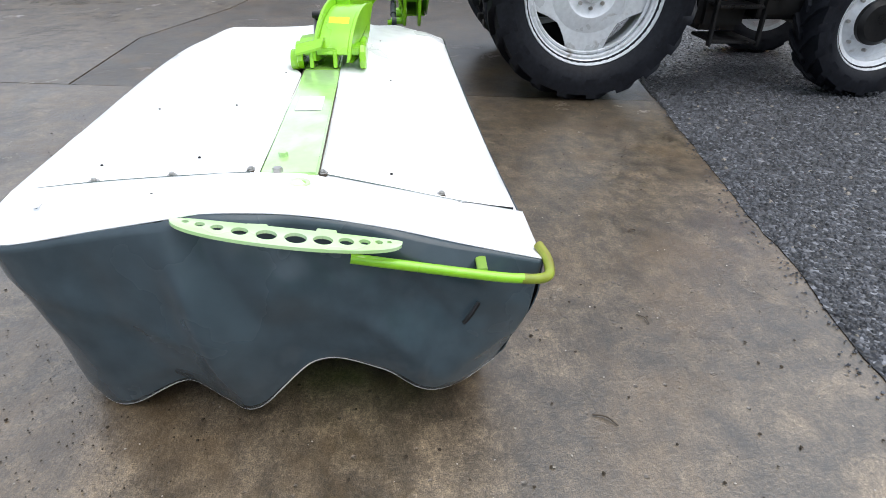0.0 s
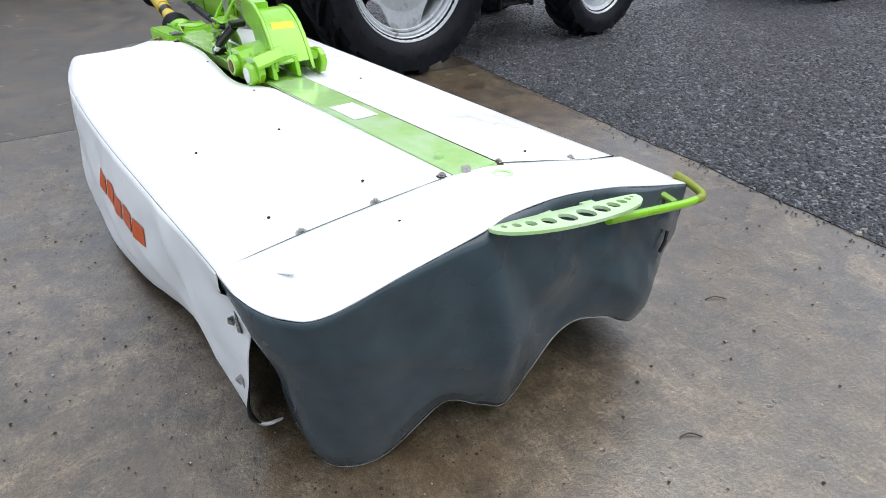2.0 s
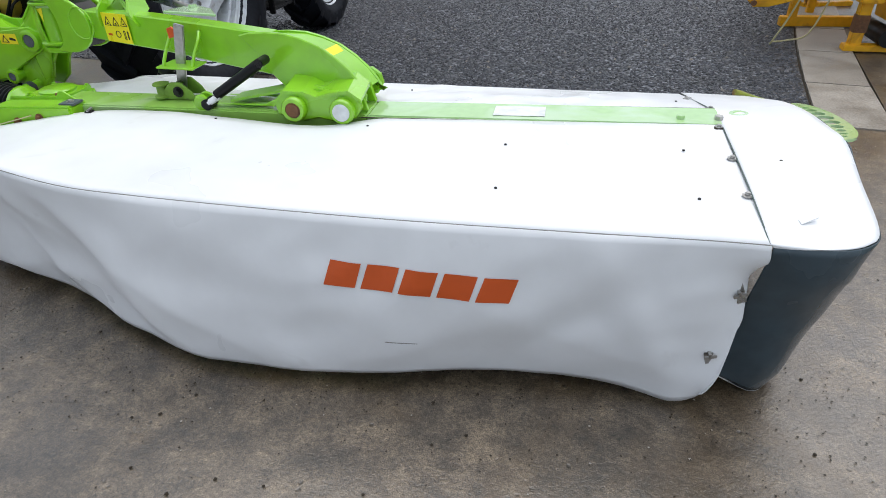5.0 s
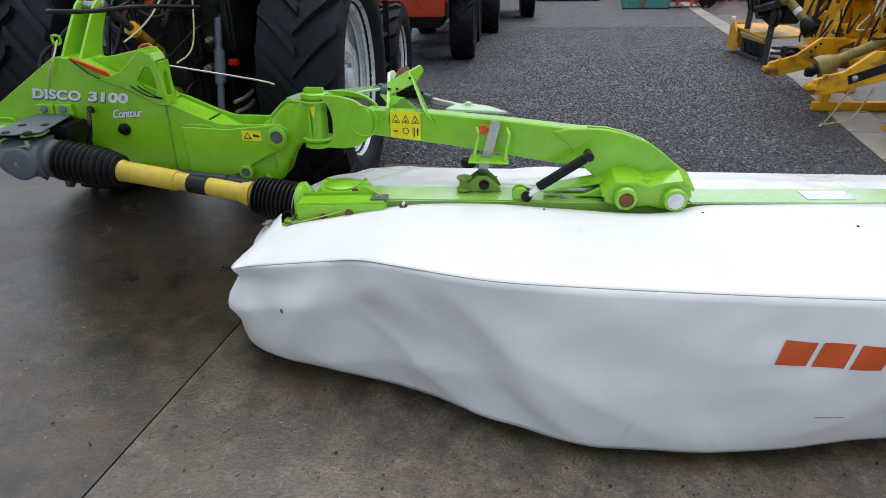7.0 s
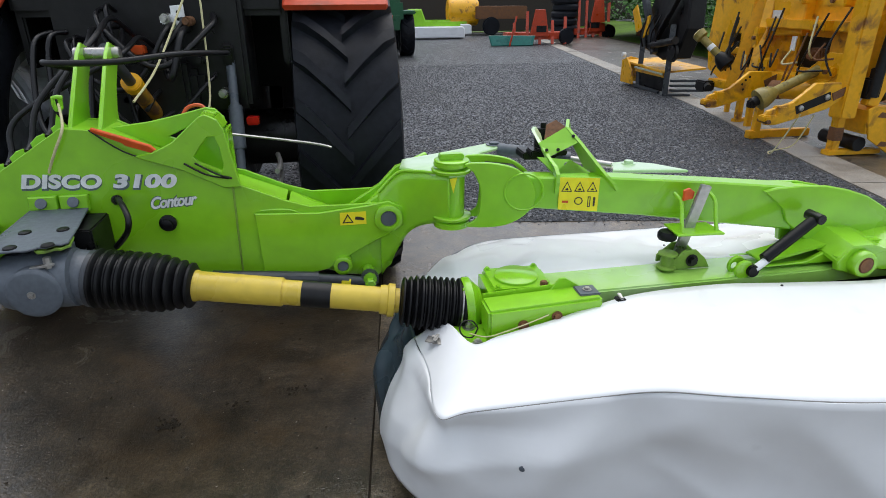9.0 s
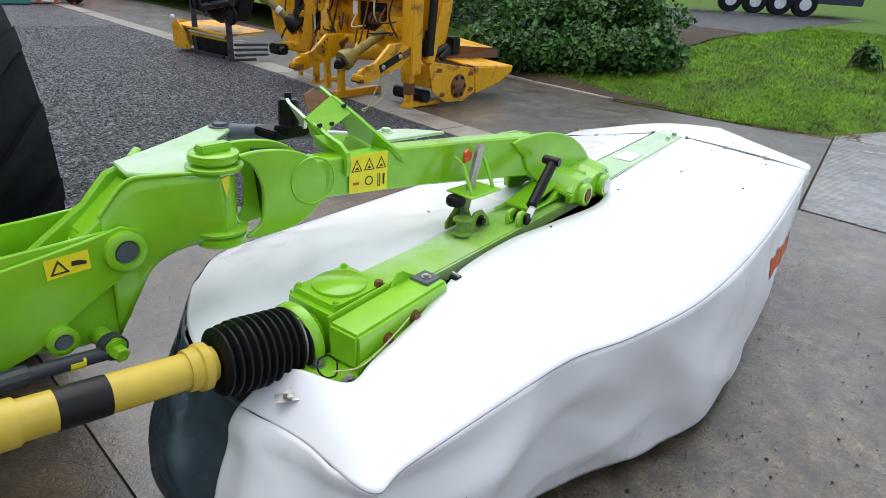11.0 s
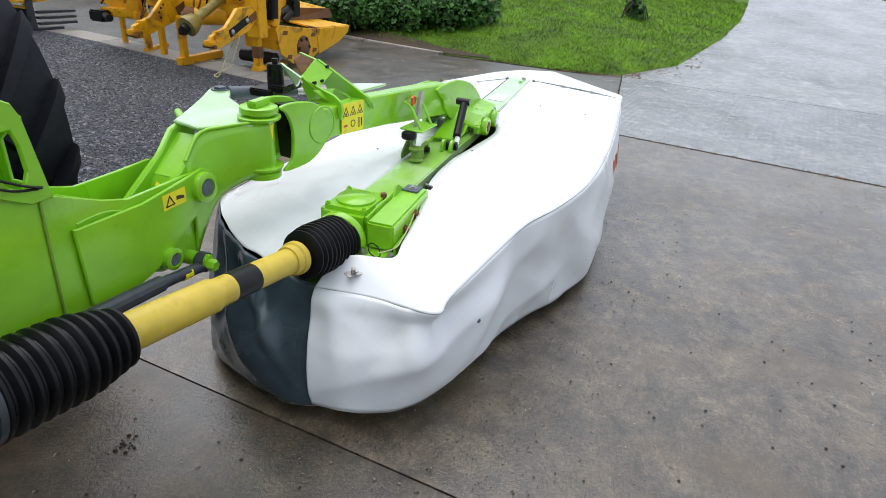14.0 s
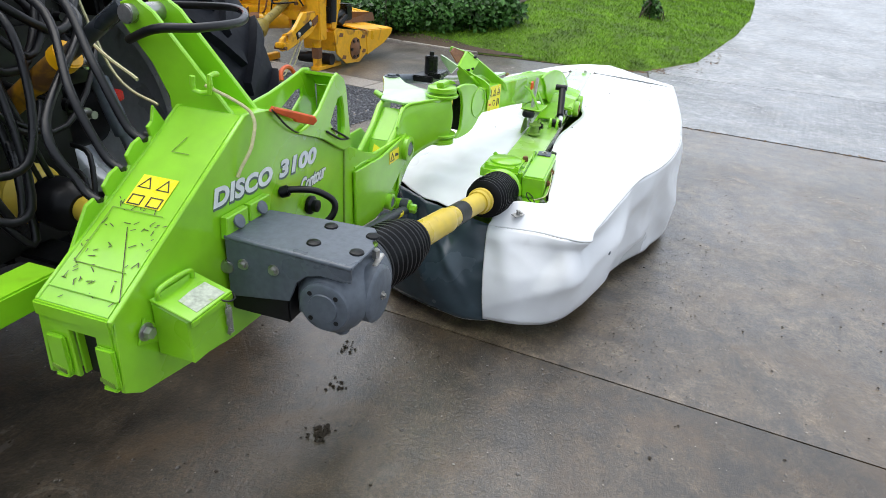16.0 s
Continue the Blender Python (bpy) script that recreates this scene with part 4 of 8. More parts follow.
under = part("cutter_bar", bar_bm((-1.35, 0.62, 0.12), (1.45, 0.62, 0.12), 0.34, 0.07, 0.02), M_DARK, MW, "dark cutter bar hidden under the covers")
for x in (-1.1, -0.66, -0.22, 0.22, 0.66, 1.1):
    part("disc", lathe_bm([(0.21, 0), (0.20, 0.02), (0.12, 0.045), (0.06, 0.06), (0, 0.062)], (x, 0.62, 0.155), (0, 0, 1), 24), M_DARK, under, smooth=40)
for x in (-1.25, 1.4):
    part("hanger", plate_bm([(0.2, 0.10), (0.8, 0.10), (0.7, 0.2), (0.36, 0.62), (0.16, 0.64)], (x, 0, 0), (0, 1, 0), (0, 0, 1), 0.02, 0.002), M_GREEN, under)
part("skid", bar_bm((-1.3, 0.55, 0.045), (1.4, 0.55, 0.045), 0.3, 0.09, 0.02), M_DARK, under)

# mower gearbox and its bracket
gear = part("mower_gearbox", box_bm(-1.455, 0.185, 0.545, -1.225, 0.385, 0.696, 0.018), M_GREEN, MW, "lime green gearbox with round cover", 40)
part("cover_disc", lathe_bm([(0.075, 0), (0.075, 0.010), (0.070, 0.014), (0, 0.016)], (-1.343, 0.286, 0.694), (0, 0, 1), 32), M_GREEN, gear, smooth=40)
part("flange", lathe_bm([(0.092, 0), (0.098, 0.008), (0.098, 0.026), (0.07, 0.05), (0.06, 0.06)], (-1.535, 0.262, 0.615), (1, 0, 0.02), 32), M_GREEN, gear, smooth=40)
for k in range(8):
    an = 2 * math.pi * (k + .5) / 8
    hex_bolt(gear, (-1.533, 0.262 + 0.083 * math.cos(an), 0.615 + 0.083 * math.sin(an)), (-1, 0, 0), 0.007, 0.006, M_GREEN)
for x, y in ((-1.425, 0.215), (-1.425, 0.36), (-1.255, 0.36), (-1.255, 0.215)):
    hex_bolt(gear, (x, y, 0.696), (0, 0, 1), 0.008, 0.007, M_GREEN)
part("filler_cap", cyl_bm((-1.27, 0.205, 0.685), (-1.27, 0.205, 0.712), 0.013, seg=6, bevel=.002), M_RUST, gear)
part("guard_plate", plate_bm([(-1.33, 0.62), (-1.14, 0.64), (-1.14, 0.69), (-1.21, 0.735), (-1.23, 0.735), (-1.28, 0.67)], (0, 0.172, 0), (1, 0, 0), (0, 0, 1), 0.008, 0.002), M_GREEN, gear)
brk = part("cover_bracket", join_bm(bar_bm((-1.492, 0.120, 0.637), (-1.115, 0.127, 0.650), 0.104, 0.104, 0.008), bar_bm((-1.488, 0.176, 0.690), (-1.20, 0.180, 0.702), 0.008, 0.020, 0.002)), M_GREEN, MW, "lime green folded bracket", 40)
part("foot", join_bm(box_bm(-1.582, 0.032, 0.570, -1.47, 0.192, 0.582, 0.005), bar_bm((-1.50, 0.058, 0.592), (-1.1, 0.072, 0.632), 0.012, 0.04, 0.003)), M_GREEN, brk)
for x, y in ((-1.532, 0.168), (-1.528, 0.060)):
    hex_bolt(brk, (x, y, 0.582), (0, 0, 1), 0.014, 0.014, M_STEEL)
    part("sleeve", cyl_bm((x, y, 0.59), (x, y, 0.604), 0.008, seg=12, bevel=0.002), M_STEEL, brk)
for x, y, z in ((-1.38, 0.068, 0.632), (-1.27, 0.070, 0.652)):
    hex_bolt(brk, (x, y, z), (0, -1, 0.1), 0.012, 0.010, M_RUST)
part("catch", box_bm(-1.185, 0.098, 0.698, -1.115, 0.165, 0.706, 0.003), M_CAST, brk)
hex_bolt(brk, (-1.150, 0.130, 0.706), (0, 0, 1), 0.010, 0.006, M_STEEL)
part("wire_ring", tube_bm([(-1.545 + 0.03 * math.cos(k), 0.115 + 0.02 * math.sin(k), 0.61 + 0.02 * math.sin(k)) for k in (0, 1, 2, 3, 4, 5, 6.28)], 0.0025, 6, 5), M_DARK, brk)
part("cord", tube_bm([(-1.545, 0.100, 0.602), (-1.50, 0.055, 0.612), (-1.44, 0.050, 0.628), (-1.36, 0.056, 0.648), (-1.30, 0.064, 0.664)], 0.0022, 6), M_ROPE, brk)
part("hole_rim", join_bm(box_bm(-1.062, 0.085, 0.667, -1.03, 0.112, 0.684, 0.003)), M_DARK, rear_cover)
part("keeper", bar_bm((-1.045, 0.085, 0.684), (-1.045, 0.115, 0.69), 0.012, 0.008, 0.002), M_STEEL, rear_cover)

# drive shaft between the two gearboxes
SA, SB = Vector((-2.715, 0.396, 0.760)), Vector((-1.530, 0.262, 0.615))
sd = (SB - SA).normalized()
slen = (SB - SA).length
shaft = part("drive_shaft", cyl_bm(SA + sd * 0.30, SB - sd * 0.22, 0.042, seg=32), M_YELLOW, MW, "yellow plastic drive shaft guard", 40)
part("tube_sleeve", cyl_bm(SA + sd * 0.29, SA + sd * 0.60, 0.048, seg=32, bevel=0.003), M_YELLOW, shaft, smooth=40)
for q, r in ((0.285, 0.058), (slen - 0.235, 0.056)):
    part("collar", lathe_bm([(0.046, 0), (r, 0.002), (r, 0.022), (r - .006, 0.026), (r - .006, 0.04), (0.048, 0.05)], SA + sd * q, sd if q < .5 else -sd, 32), M_YELLOW, shaft, smooth=40)
part("safety_label", cyl_bm(SA + sd * 0.66, SA + sd * 0.755, 0.0432, seg=32), M_DARK, shaft, "black sticker round the tube", 40)
for q0, q1, big, sm in ((0.012, 0.295, 0.096, 0.072), (slen - 0.215, slen - 0.012, 0.092, 0.070)):
    prof, n = [], 10
    for k in range(n + 1):
        h = q0 + (q1 - q0) * k / n
        w = (q1 - q0) / n
        env = big - (0.022 * max(0, (k - 6.5) / 3.5) if q0 < .1 else 0.010 * max(0, (2.5 - k) / 2.5))
        prof += [(env - 0.012, h), (env, h + 0.3 * w), (env, h + 0.55 * w), (env - 0.012, h + 0.85 * w)]
    prof = [(0.04, prof[0][1])] + prof + [(0.04, prof[-1][1])]
    part("bellows", lathe_bm(prof, SA, sd, 40), M_RUBBER, shaft, "black ribbed rubber bellows", 50)
part("hose_clamp", lathe_bm([(0.082, -0.016), (0.084, -0.014), (0.084, 0.0), (0.082, 0.002)], SB, sd, 40), M_STEEL, shaft, smooth=40)
part("hose_clamp", lathe_bm([(0.090, 0), (0.093, 0.002), (0.093, 0.016), (0.090, 0.018)], SA + sd * 0.002, sd, 40), M_SLATE, shaft, smooth=40)

# headstock: two side plates, top skin, end face
HS = [(-3.305, 0.872), (-3.315, 0.687), (-3.27, 0.655), (-2.95, 0.600), (-2.45, 0.575), (-2.08, 0.605), (-1.99, 0.608), (-1.744, 0.752), (-1.69, 0.79), (-1.685, 0.83), (-1.735, 0.868),
      (-1.87, 0.866), (-2.03, 0.868), (-2.12, 0.897), (-2.274, 0.966), (-2.315, 0.975), (-2.515, 1.085), (-2.70, 1.176), (-2.815, 1.185)]
YF, YR = 0.67, 0.868
head = part("headstock", plate_bm(HS, (0, YF, 0), (1, 0, 0), (0, 0, 1), 0.012, 0.002), M_GREEN, MW, "lime green welded headstock plate", 40)
part("rear_plate", plate_bm(HS, (0, YR, 0), (1, 0, 0), (0, 0, 1), 0.012, 0.002), M_GREEN, head, smooth=40)
for (xa, za), (xb, zb) in (((-3.304, 0.872), (-2.815, 1.185)), ((-2.815, 1.182), (-2.70, 1.174)), ((-2.70, 1.172), (-2.515, 1.080)), ((-2.515, 1.078), (-2.315, 0.968)), ((-2.315, 0.962), (-2.12, 0.880)), ((-2.11, 0.875), (-1.95, 0.80))):
    part("top_skin", bar_bm((xa, 0.769, za - 0.006), (xb, 0.769, zb - 0.006), 0.186, 0.010, 0.002), M_GREEN, head)
part("bottom_skin", bar_bm((-2.95, 0.769, 0.607), (-2.05, 0.769, 0.590), 0.186, 0.010, 0.002), M_GREEN, head)
part("end_plate", plate_bm([(0.676, 0.868), (0.862, 0.868), (0.862, 0.690), (0.790, 0.690), (0.790, 0.815), (0.718, 0.815), (0.718, 0.690), (0.676, 0.690)], (-3.306, 0, 0), (0, 1, 0), (0, 0, 1), 0.012, 0.002), M_GREEN, head)
part("end_fold", bar_bm((-3.312, 0.665, 0.856), (-3.312, 0.868, 0.856), 0.012, 0.036, 0.004), M_GREEN, head)
for y0 in (0.668, 0.800):
    part("foot_socket", join_bm(box_bm(-3.322, y0, 0.698, -3.310, y0 + 0.050, 0.800, 0.005), box_bm(-3.326, y0 + 0.006, 0.688, -3.290, y0 + 0.046, 0.700, 0.005)), M_GREEN, head)
    # the black box paints the slot's inner shade; the other is a green strip
    part("slot_fill", box_bm(-3.285, 0.720, 0.690, -3.24, 0.790, 0.815, 0.002) if y0 < 0.7 else box_bm(-3.300, 0.782, 0.694, -3.22, 0.788, 0.81, 0.001), M_DARK if y0 < 0.7 else M_GREEN, head)
    part("weld_mark", plate_bm([(y0 + 0.012, 0.70), (y0 + 0.05, 0.712), (y0 + 0.046, 0.722), (y0 + 0.012, 0.712)], (-3.3232, 0, 0), (0, 1, 0), (0, 0, 1), 0.002, 0), M_DIRTY, head)
part("lip", plate_bm([(-3.318, 0.860), (-3.318, 0.872), (-3.20, 0.946), (-3.205, 0.932)], (0, 0.663, 0), (1, 0, 0), (0, 0, 1), 0.012, 0.002), M_GREEN, head)
part("weld_seam", tube_bm([(-2.292, 0.661, 0.965), (-2.296, 0.661, 0.80), (-2.300, 0.661, 0.585)], 0.004, 6), M_DIRTY, head)
part("rib", tube_bm([(-2.21, 0.663, 0.862), (-2.10, 0.663, 0.857), (-1.99, 0.663, 0.80)], 0.004, 6), M_GREEN, head)
part("cheek_plate", plate_bm([(-2.23, 0.855), (-2.0, 0.845), (-1.82, 0.862), (-1.74, 0.876), (-1.675, 0.845), (-1.668, 0.79), (-1.72, 0.755), (-1.86, 0.685), (-1.98, 0.615), (-2.05, 0.60), (-2.22, 0.62)], (0, 0.655, 0), (1, 0, 0), (0, 0, 1), 0.012, 0.003), M_GREEN, head, smooth=40)
for x, z, r in ((-1.743, 0.812, 0.052), (-1.925, 0.630, 0.036)):
    boss = part("pin_boss", lathe_bm([(r, -0.06), (r, 0.022), (r - 0.008, 0.026), (r * 0.62, 0.026), (r * 0.62, 0.020)], (x, 0.652, z), (0, -1, 0), 32), M_GREEN, head, smooth=40)
    part("pin", cyl_bm((x, 0.66, z), (x, 0.628, z), r * 0.58, seg=24, bevel=0.003), M_CAST, boss, "dark steel pin", 40)
part("plug", lathe_bm([(0.03, 0), (0.03, 0.01), (0.02, 0.016), (0.02, 0.03), (0.012, 0.034), (0, 0.034)], (-2.531, 0.662, 0.838), (0, -1, 0), 20), M_RUBBER, head, smooth=40)
part("cable", tube_bm([(-2.687, 0.662, 0.932), (-2.672, 0.635, 0.942), (-2.640, 0.575, 0.938), (-2.616, 0.530, 0.905), (-2.625, 0.530, 0.865), (-2.655, 0.560, 0.826), (-2.69, 0.58, 0.79)], 0.010, 10), M_HOSE, head, smooth=60)
part("cable_gland", cyl_bm((-2.688, 0.664, 0.932), (-2.675, 0.640, 0.940), 0.017, seg=14, bevel=.003), M_RUBBER, head, smooth=40)
part("warning_label", plate_bm([(0, 0), (0.098, 0), (0.098, 0.05), (0, 0.05)], (-1.924, 0.6475, 0.791), (1, 0, 0), (0, 0, 1), 0.001, 0), M_DECAL, head, "yellow warning sticker")
part("warning_sign", plate_bm([(0.008, 0.008), (0.05, 0.008), (0.029, 0.044)], (-1.924, 0.6465, 0.791), (1, 0, 0), (0, 0, 1), 0.001, 0, [[(0.015, 0.012), (0.043, 0.012), (0.029, 0.036)]]), M_INK, head)
part("warning_sign", plate_bm([(0.056, 0.02), (0.09, 0.016), (0.09, 0.024), (0.075, 0.03), (0.058, 0.032)], (-1.924, 0.6465, 0.791), (1, 0, 0), (0, 0, 1), 0.001, 0), M_INK, head)
# model lettering
for mat, dx, dz, yy in ((M_SHADOWINK, 0.004, -0.005, 0.6632), (M_PALE, 0, 0, 0.6622)):
    part("lettering", text_bm("DISCO", 0.064, (-2.976 + dx, yy, 0.992 + dz), (1, 0, -0.050), (0, 0, 1), 0.22, 0.0003, 1.05, 0.256, 0.085 if mat is M_SHADOWINK else 0.045), mat, head)
    part("lettering", text_bm("3100", 0.064, (-2.690 + dx, yy, 0.979 + dz), (1, 0, -0.050), (0, 0, 1), 0.22, 0.0003, 1.05, 0.212, 0.085 if mat is M_SHADOWINK else 0.045), mat, head)
for mat, yy, fat in ((M_SHADOWINK, 0.6632, 0.075), (M_PALE, 0.6622, 0.030)):
    part("lettering", text_bm("Contour", 0.058, (-2.583, yy, 0.893), (1, 0, 0.06), (0, 0, 1), 0.35, 0.0003, 0.9, 0.158, fat), mat, head)

# mast for the top link
for x in (-2.80, -2.705):
    part("mast_plate", plate_bm([(0.665, 1.12), (0.90, 1.12), (0.90, 1.20), (0.940, 1.28), (1.020, 1.375), (1.012, 1.42), (0.965, 1.435), (0.915, 1.405), (0.672, 1.135)], (x, 0, 0), (0, 1, 0), (0, 0, 1), 0.014, 0.003, ), M_GREEN, head, smooth=40)
part("top_pin", cyl_bm((-2.83, 0.980, 1.395), (-2.675, 0.980, 1.395), 0.024, seg=20, bevel=.003), M_STEEL, head, smooth=40)
part("hook", tube_bm([(-2.81, 0.74, 1.275), (-2.84, 0.74, 1.275), (-2.84, 0.745, 1.235), (-2.84, 0.79, 1.235), (-2.84, 0.79, 1.27)], 0.007, 8, 2), M_GREEN, head)
part("bracket_arch", plate_bm([(-2.60, 1.085), (-2.535, 1.097), (-2.47, 1.128), (-2.41, 1.180), (-2.372, 1.212), (-2.350, 1.220), (-2.312, 1.200), (-2.295, 1.165), (-2.278, 1.06), (-2.262, 0.96), (-2.32, 0.96), (-2.45, 1.03)], (0, 0.655, 0), (1, 0, 0), (0, 0, 1), 0.014, 0.003, [[(-2.405, 1.075), (-2.380, 1.110), (-2.352, 1.142), (-2.328, 1.142), (-2.316, 1.10), (-2.312, 1.04), (-2.330, 1.00), (-2.36, 1.015)]]), M_GREEN, head, "lime green parking bracket")
part("bracket_arch", plate_bm([(-2.70, 1.165), (-2.56, 1.182), (-2.45, 1.205), (-2.365, 1.226), (-2.335, 1.222), (-2.305, 1.190), (-2.290, 1.06), (-2.285, 0.97), (-2.45, 1.05), (-2.60, 1.12)], (0, 0.765, 0), (1, 0, 0), (0, 0, 1), 0.012, 0.003, [[(-2.50, 1.128), (-2.42, 1.165), (-2.385, 1.165), (-2.385, 1.140), (-2.44, 1.105)]]), M_GREEN, head)
part("bracket_top", join_bm(bar_bm((-2.368, 0.708, 1.214), (-2.325, 0.708, 1.205), 0.105, 0.010, 0.002), bar_bm((-2.325, 0.708, 1.204), (-2.300, 0.708, 1.168), 0.105, 0.010, 0.002)), M_GREEN, head)
part("bracket_web", plate_bm([(0.660, 0.96), (0.760, 0.96), (0.760, 1.165), (0.660, 1.165)], (-2.290, 0, 0), (0, 1, 0), (0, 0, 1), 0.010, 0.002, [[(0.685, 1.00), (0.735, 1.00), (0.735, 1.10), (0.71, 1.12), (0.685, 1.10)]]), M_GREEN, head)
for dx in (0.0, 0.035):
    part("cable_tie", tube_bm([(-2.44 + dx, 0.645, 1.055), (-2.37 + dx, 0.635, 1.015), (-2.30 + dx * 0.3, 0.645, 0.995)], 0.0035, 6, 4), M_HOSE, head)
part("rope_coil", tube_bm([(-2.45, 0.79, 1.195), (-2.435, 0.80, 1.218), (-2.405, 0.803, 1.228), (-2.38, 0.80, 1.222), (-2.37, 0.79, 1.20)], 0.007, 7, 6), M_LOGO, head, "orange cord coil")
part("lever", plate_bm([(-0.105, -0.008), (0.0, -0.012), (0.010, -0.018), (0.095, -0.014), (0.108, 0.002), (0.09, 0.012), (0.0, 0.010), (-0.10, 0.006)], (-2.62, 0.645, 1.146), (1, -0.1, -0.38), (0.3, -0.3, 1), 0.014, 0.003), M_ORANGE, head, "orange plastic lever")
part("cord", tube_bm([(-2.72, 0.65, 1.18), (-2.62, 0.652, 1.10), (-2.48, 0.655, 1.045), (-2.36, 0.66, 0.985), (-2.29, 0.662, 0.958)], 0.0028, 6), M_HOSE, head)
part("cord", tube_bm([(-2.835, 0.76, 1.25), (-2.80, 0.66, 1.19), (-2.83, 0.64, 1.12), (-2.865, 0.655, 1.06), (-2.875, 0.66, 1.04)], 0.0045, 6), M_ROPE, head, "pale cord")
part("warning_label", plate_bm([(-0.050, -0.044), (0.050, -0.044), (0.050, 0.044), (-0.050, 0.044)], (-3.046, 0.770, 1.0395), (0, -1, 0), (0.8425, 0, 0.5388), 0.001, 0), M_DECAL, head, "yellow warning sticker on the sloping top")
for u in (-0.026, 0.026):
    part("warning_sign", plate_bm([(u - 0.019, 0.006), (u + 0.019, 0.006), (u, 0.039)], (-3.0466, 0.770, 1.0405), (0, -1, 0), (0.8425, 0, 0.5388), 0.001, 0, [[(u - 0.0145, 0.0085), (u + 0.0145, 0.0085), (u, 0.0335)]]), M_INK, head)
    part("warning_sign", plate_bm([(u - 0.018, -0.042), (u + 0.018, -0.042), (u + 0.018, -0.014), (u - 0.018, -0.014)], (-3.0466, 0.770, 1.0405), (0, -1, 0), (0.8425, 0, 0.5388), 0.001, 0, [[(u - 0.015, -0.039), (u + 0.015, -0.039), (u + 0.015, -0.017), (u - 0.015, -0.017)]]), M_INK, head)
HN = Vector((-0.5388, 0, 0.8425))


def on_slope(u, y, up=0.003):
    """A place on the headstock's sloping top, u metres up it from its lower end."""
    return Vector((-3.305 + 0.8425 * u, y, 0.872 + 0.5388 * u)) + HN * up


for (u0, y0), (u1, y1) in (((0.10, 0.70), (0.10, 0.84)), ((0.10, 0.84), (0.25, 0.84)), ((0.25, 0.84), (0.25, 0.70)), ((0.43, 0.74), (0.43, 0.79)), ((0.43, 0.79), (0.48, 0.775))):
    part("glue_line", bar_bm(on_slope(u0, y0), on_slope(u1, y1), 0.0020, 0.001, 0, HN), M_DIRTY, head, "dark outline left by a worn sticker")
part("bend_line", bar_bm(on_slope(0.035, 0.674), on_slope(0.035, 0.862), 0.004, 0.003, 0.001, HN), M_GREEN, head)
comb = [(0.08, -0.02), (0.52, -0.02), (0.52, 0.055), (0.49, 0.03)]
for u0 in (0.44, 0.345, 0.25):
    comb += [(u0 + 0.03, 0.030), (u0 + 0.022, 0.006), (u0 + 0.006, 0.002), (u0 - 0.006, 0.012), (u0 - 0.004, 0.030), (u0 - 0.03, 0.036)]
comb += [(0.16, 0.012)]
part("hose_comb", plate_bm(comb, on_slope(0, 0.874, 0), (0.8425, 0, 0.5388), (-0.5388, 0, 0.8425), 0.010, 0.002), M_GREEN, head, "lime green flange with hose notches")
lug = part("linkage_lug", join_bm(bar_bm((-3.30, 0.99, 0.80), (-3.30, 1.10, 0.80), 0.06, 0.07, 0.004, (0, 0, 1)), bar_bm((-3.45, 1.02, 0.81), (-3.16, 1.02, 0.81), 0.1, 0.07, 0.005)), M_GREEN, head)
part("linkage_pin", cyl_bm((-3.62, 1.02, 0.81), (-3.40, 1.02, 0.81), 0.018, seg=16), M_STEEL, lug)

# document box on the headstock
dbox = part("document_box", plate_bm([(0.566, 0.722), (0.662, 0.722), (0.662, 0.862), (0.566, 0.832)], (-3.148, 0, 0), (0, 1, 0), (0, 0, 1), 0.124, 0.004), M_GREEN, MW, "small lime green document box with sloping lid")
lid = part("lid", plate_bm([(-0.070, -0.058), (0.072, -0.058), (0.072, 0.050), (-0.070, 0.050)], (-3.143, 0.612, 0.853), (1, 0, 0), (0, 1, 0.28), 0.006, 0.002), M_GREEN, dbox)
part("lid_lip", box_bm(-3.212, 0.553, 0.822, -3.072, 0.557, 0.836, 0.001), M_GREEN, lid)
part("lid_label", plate_bm([(-0.040, -0.050), (0.055, -0.052), (0.055, 0.004), (0.010, 0.006), (-0.036, 0.002)], (-3.143, 0.612, 0.8570), (1, 0, 0), (0, 1, 0.28), 0.001, 0), M_WORN, lid, "worn greyish white label")
part("lid_handle", tube_bm([(-3.200, 0.646, 0.864), (-3.202, 0.644, 0.884), (-3.18, 0.644, 0.892), (-3.12, 0.644, 0.892), (-3.095, 0.644, 0.884), (-3.092, 0.646, 0.866)], 0.006, 8, 4), M_GREEN, lid, smooth=60)
part("spring", tube_bm([(-3.090 + 0.008 * math.cos(k * 1.5), 0.556 + 0.006 * math.sin(k * 1.5), 0.806 - 0.0013 * k) for k in range(58)], 0.002, 5, straight=True), M_STEEL, dbox)
part("spring_ring", tube_bm([(-3.090 + 0.020 * math.cos(k), 0.556 + 0.018 * math.sin(k), 0.836 + 0.005 * math.sin(k)) for k in (0, 1, 2, 3, 4, 5, 6.28)], 0.0022, 6, 5), M_DARK, dbox)
part("spring_wire", tube_bm([(-3.090, 0.556, 0.80), (-3.093, 0.558, 0.818), (-3.092, 0.560, 0.836)], 0.0022, 6, 4), M_STEEL, dbox)
part("bracket", plate_bm([(-3.262, 0.780), (-3.236, 0.835), (-3.205, 0.800), (-3.205, 0.755)], (0, 0.660, 0), (1, 0, 0), (0, 0, 1), 0.006, 0.001), M_GREEN, dbox)
hex_bolt(dbox, (-3.240, 0.656, 0.803), (0, -1, 0), 0.014, 0.016)

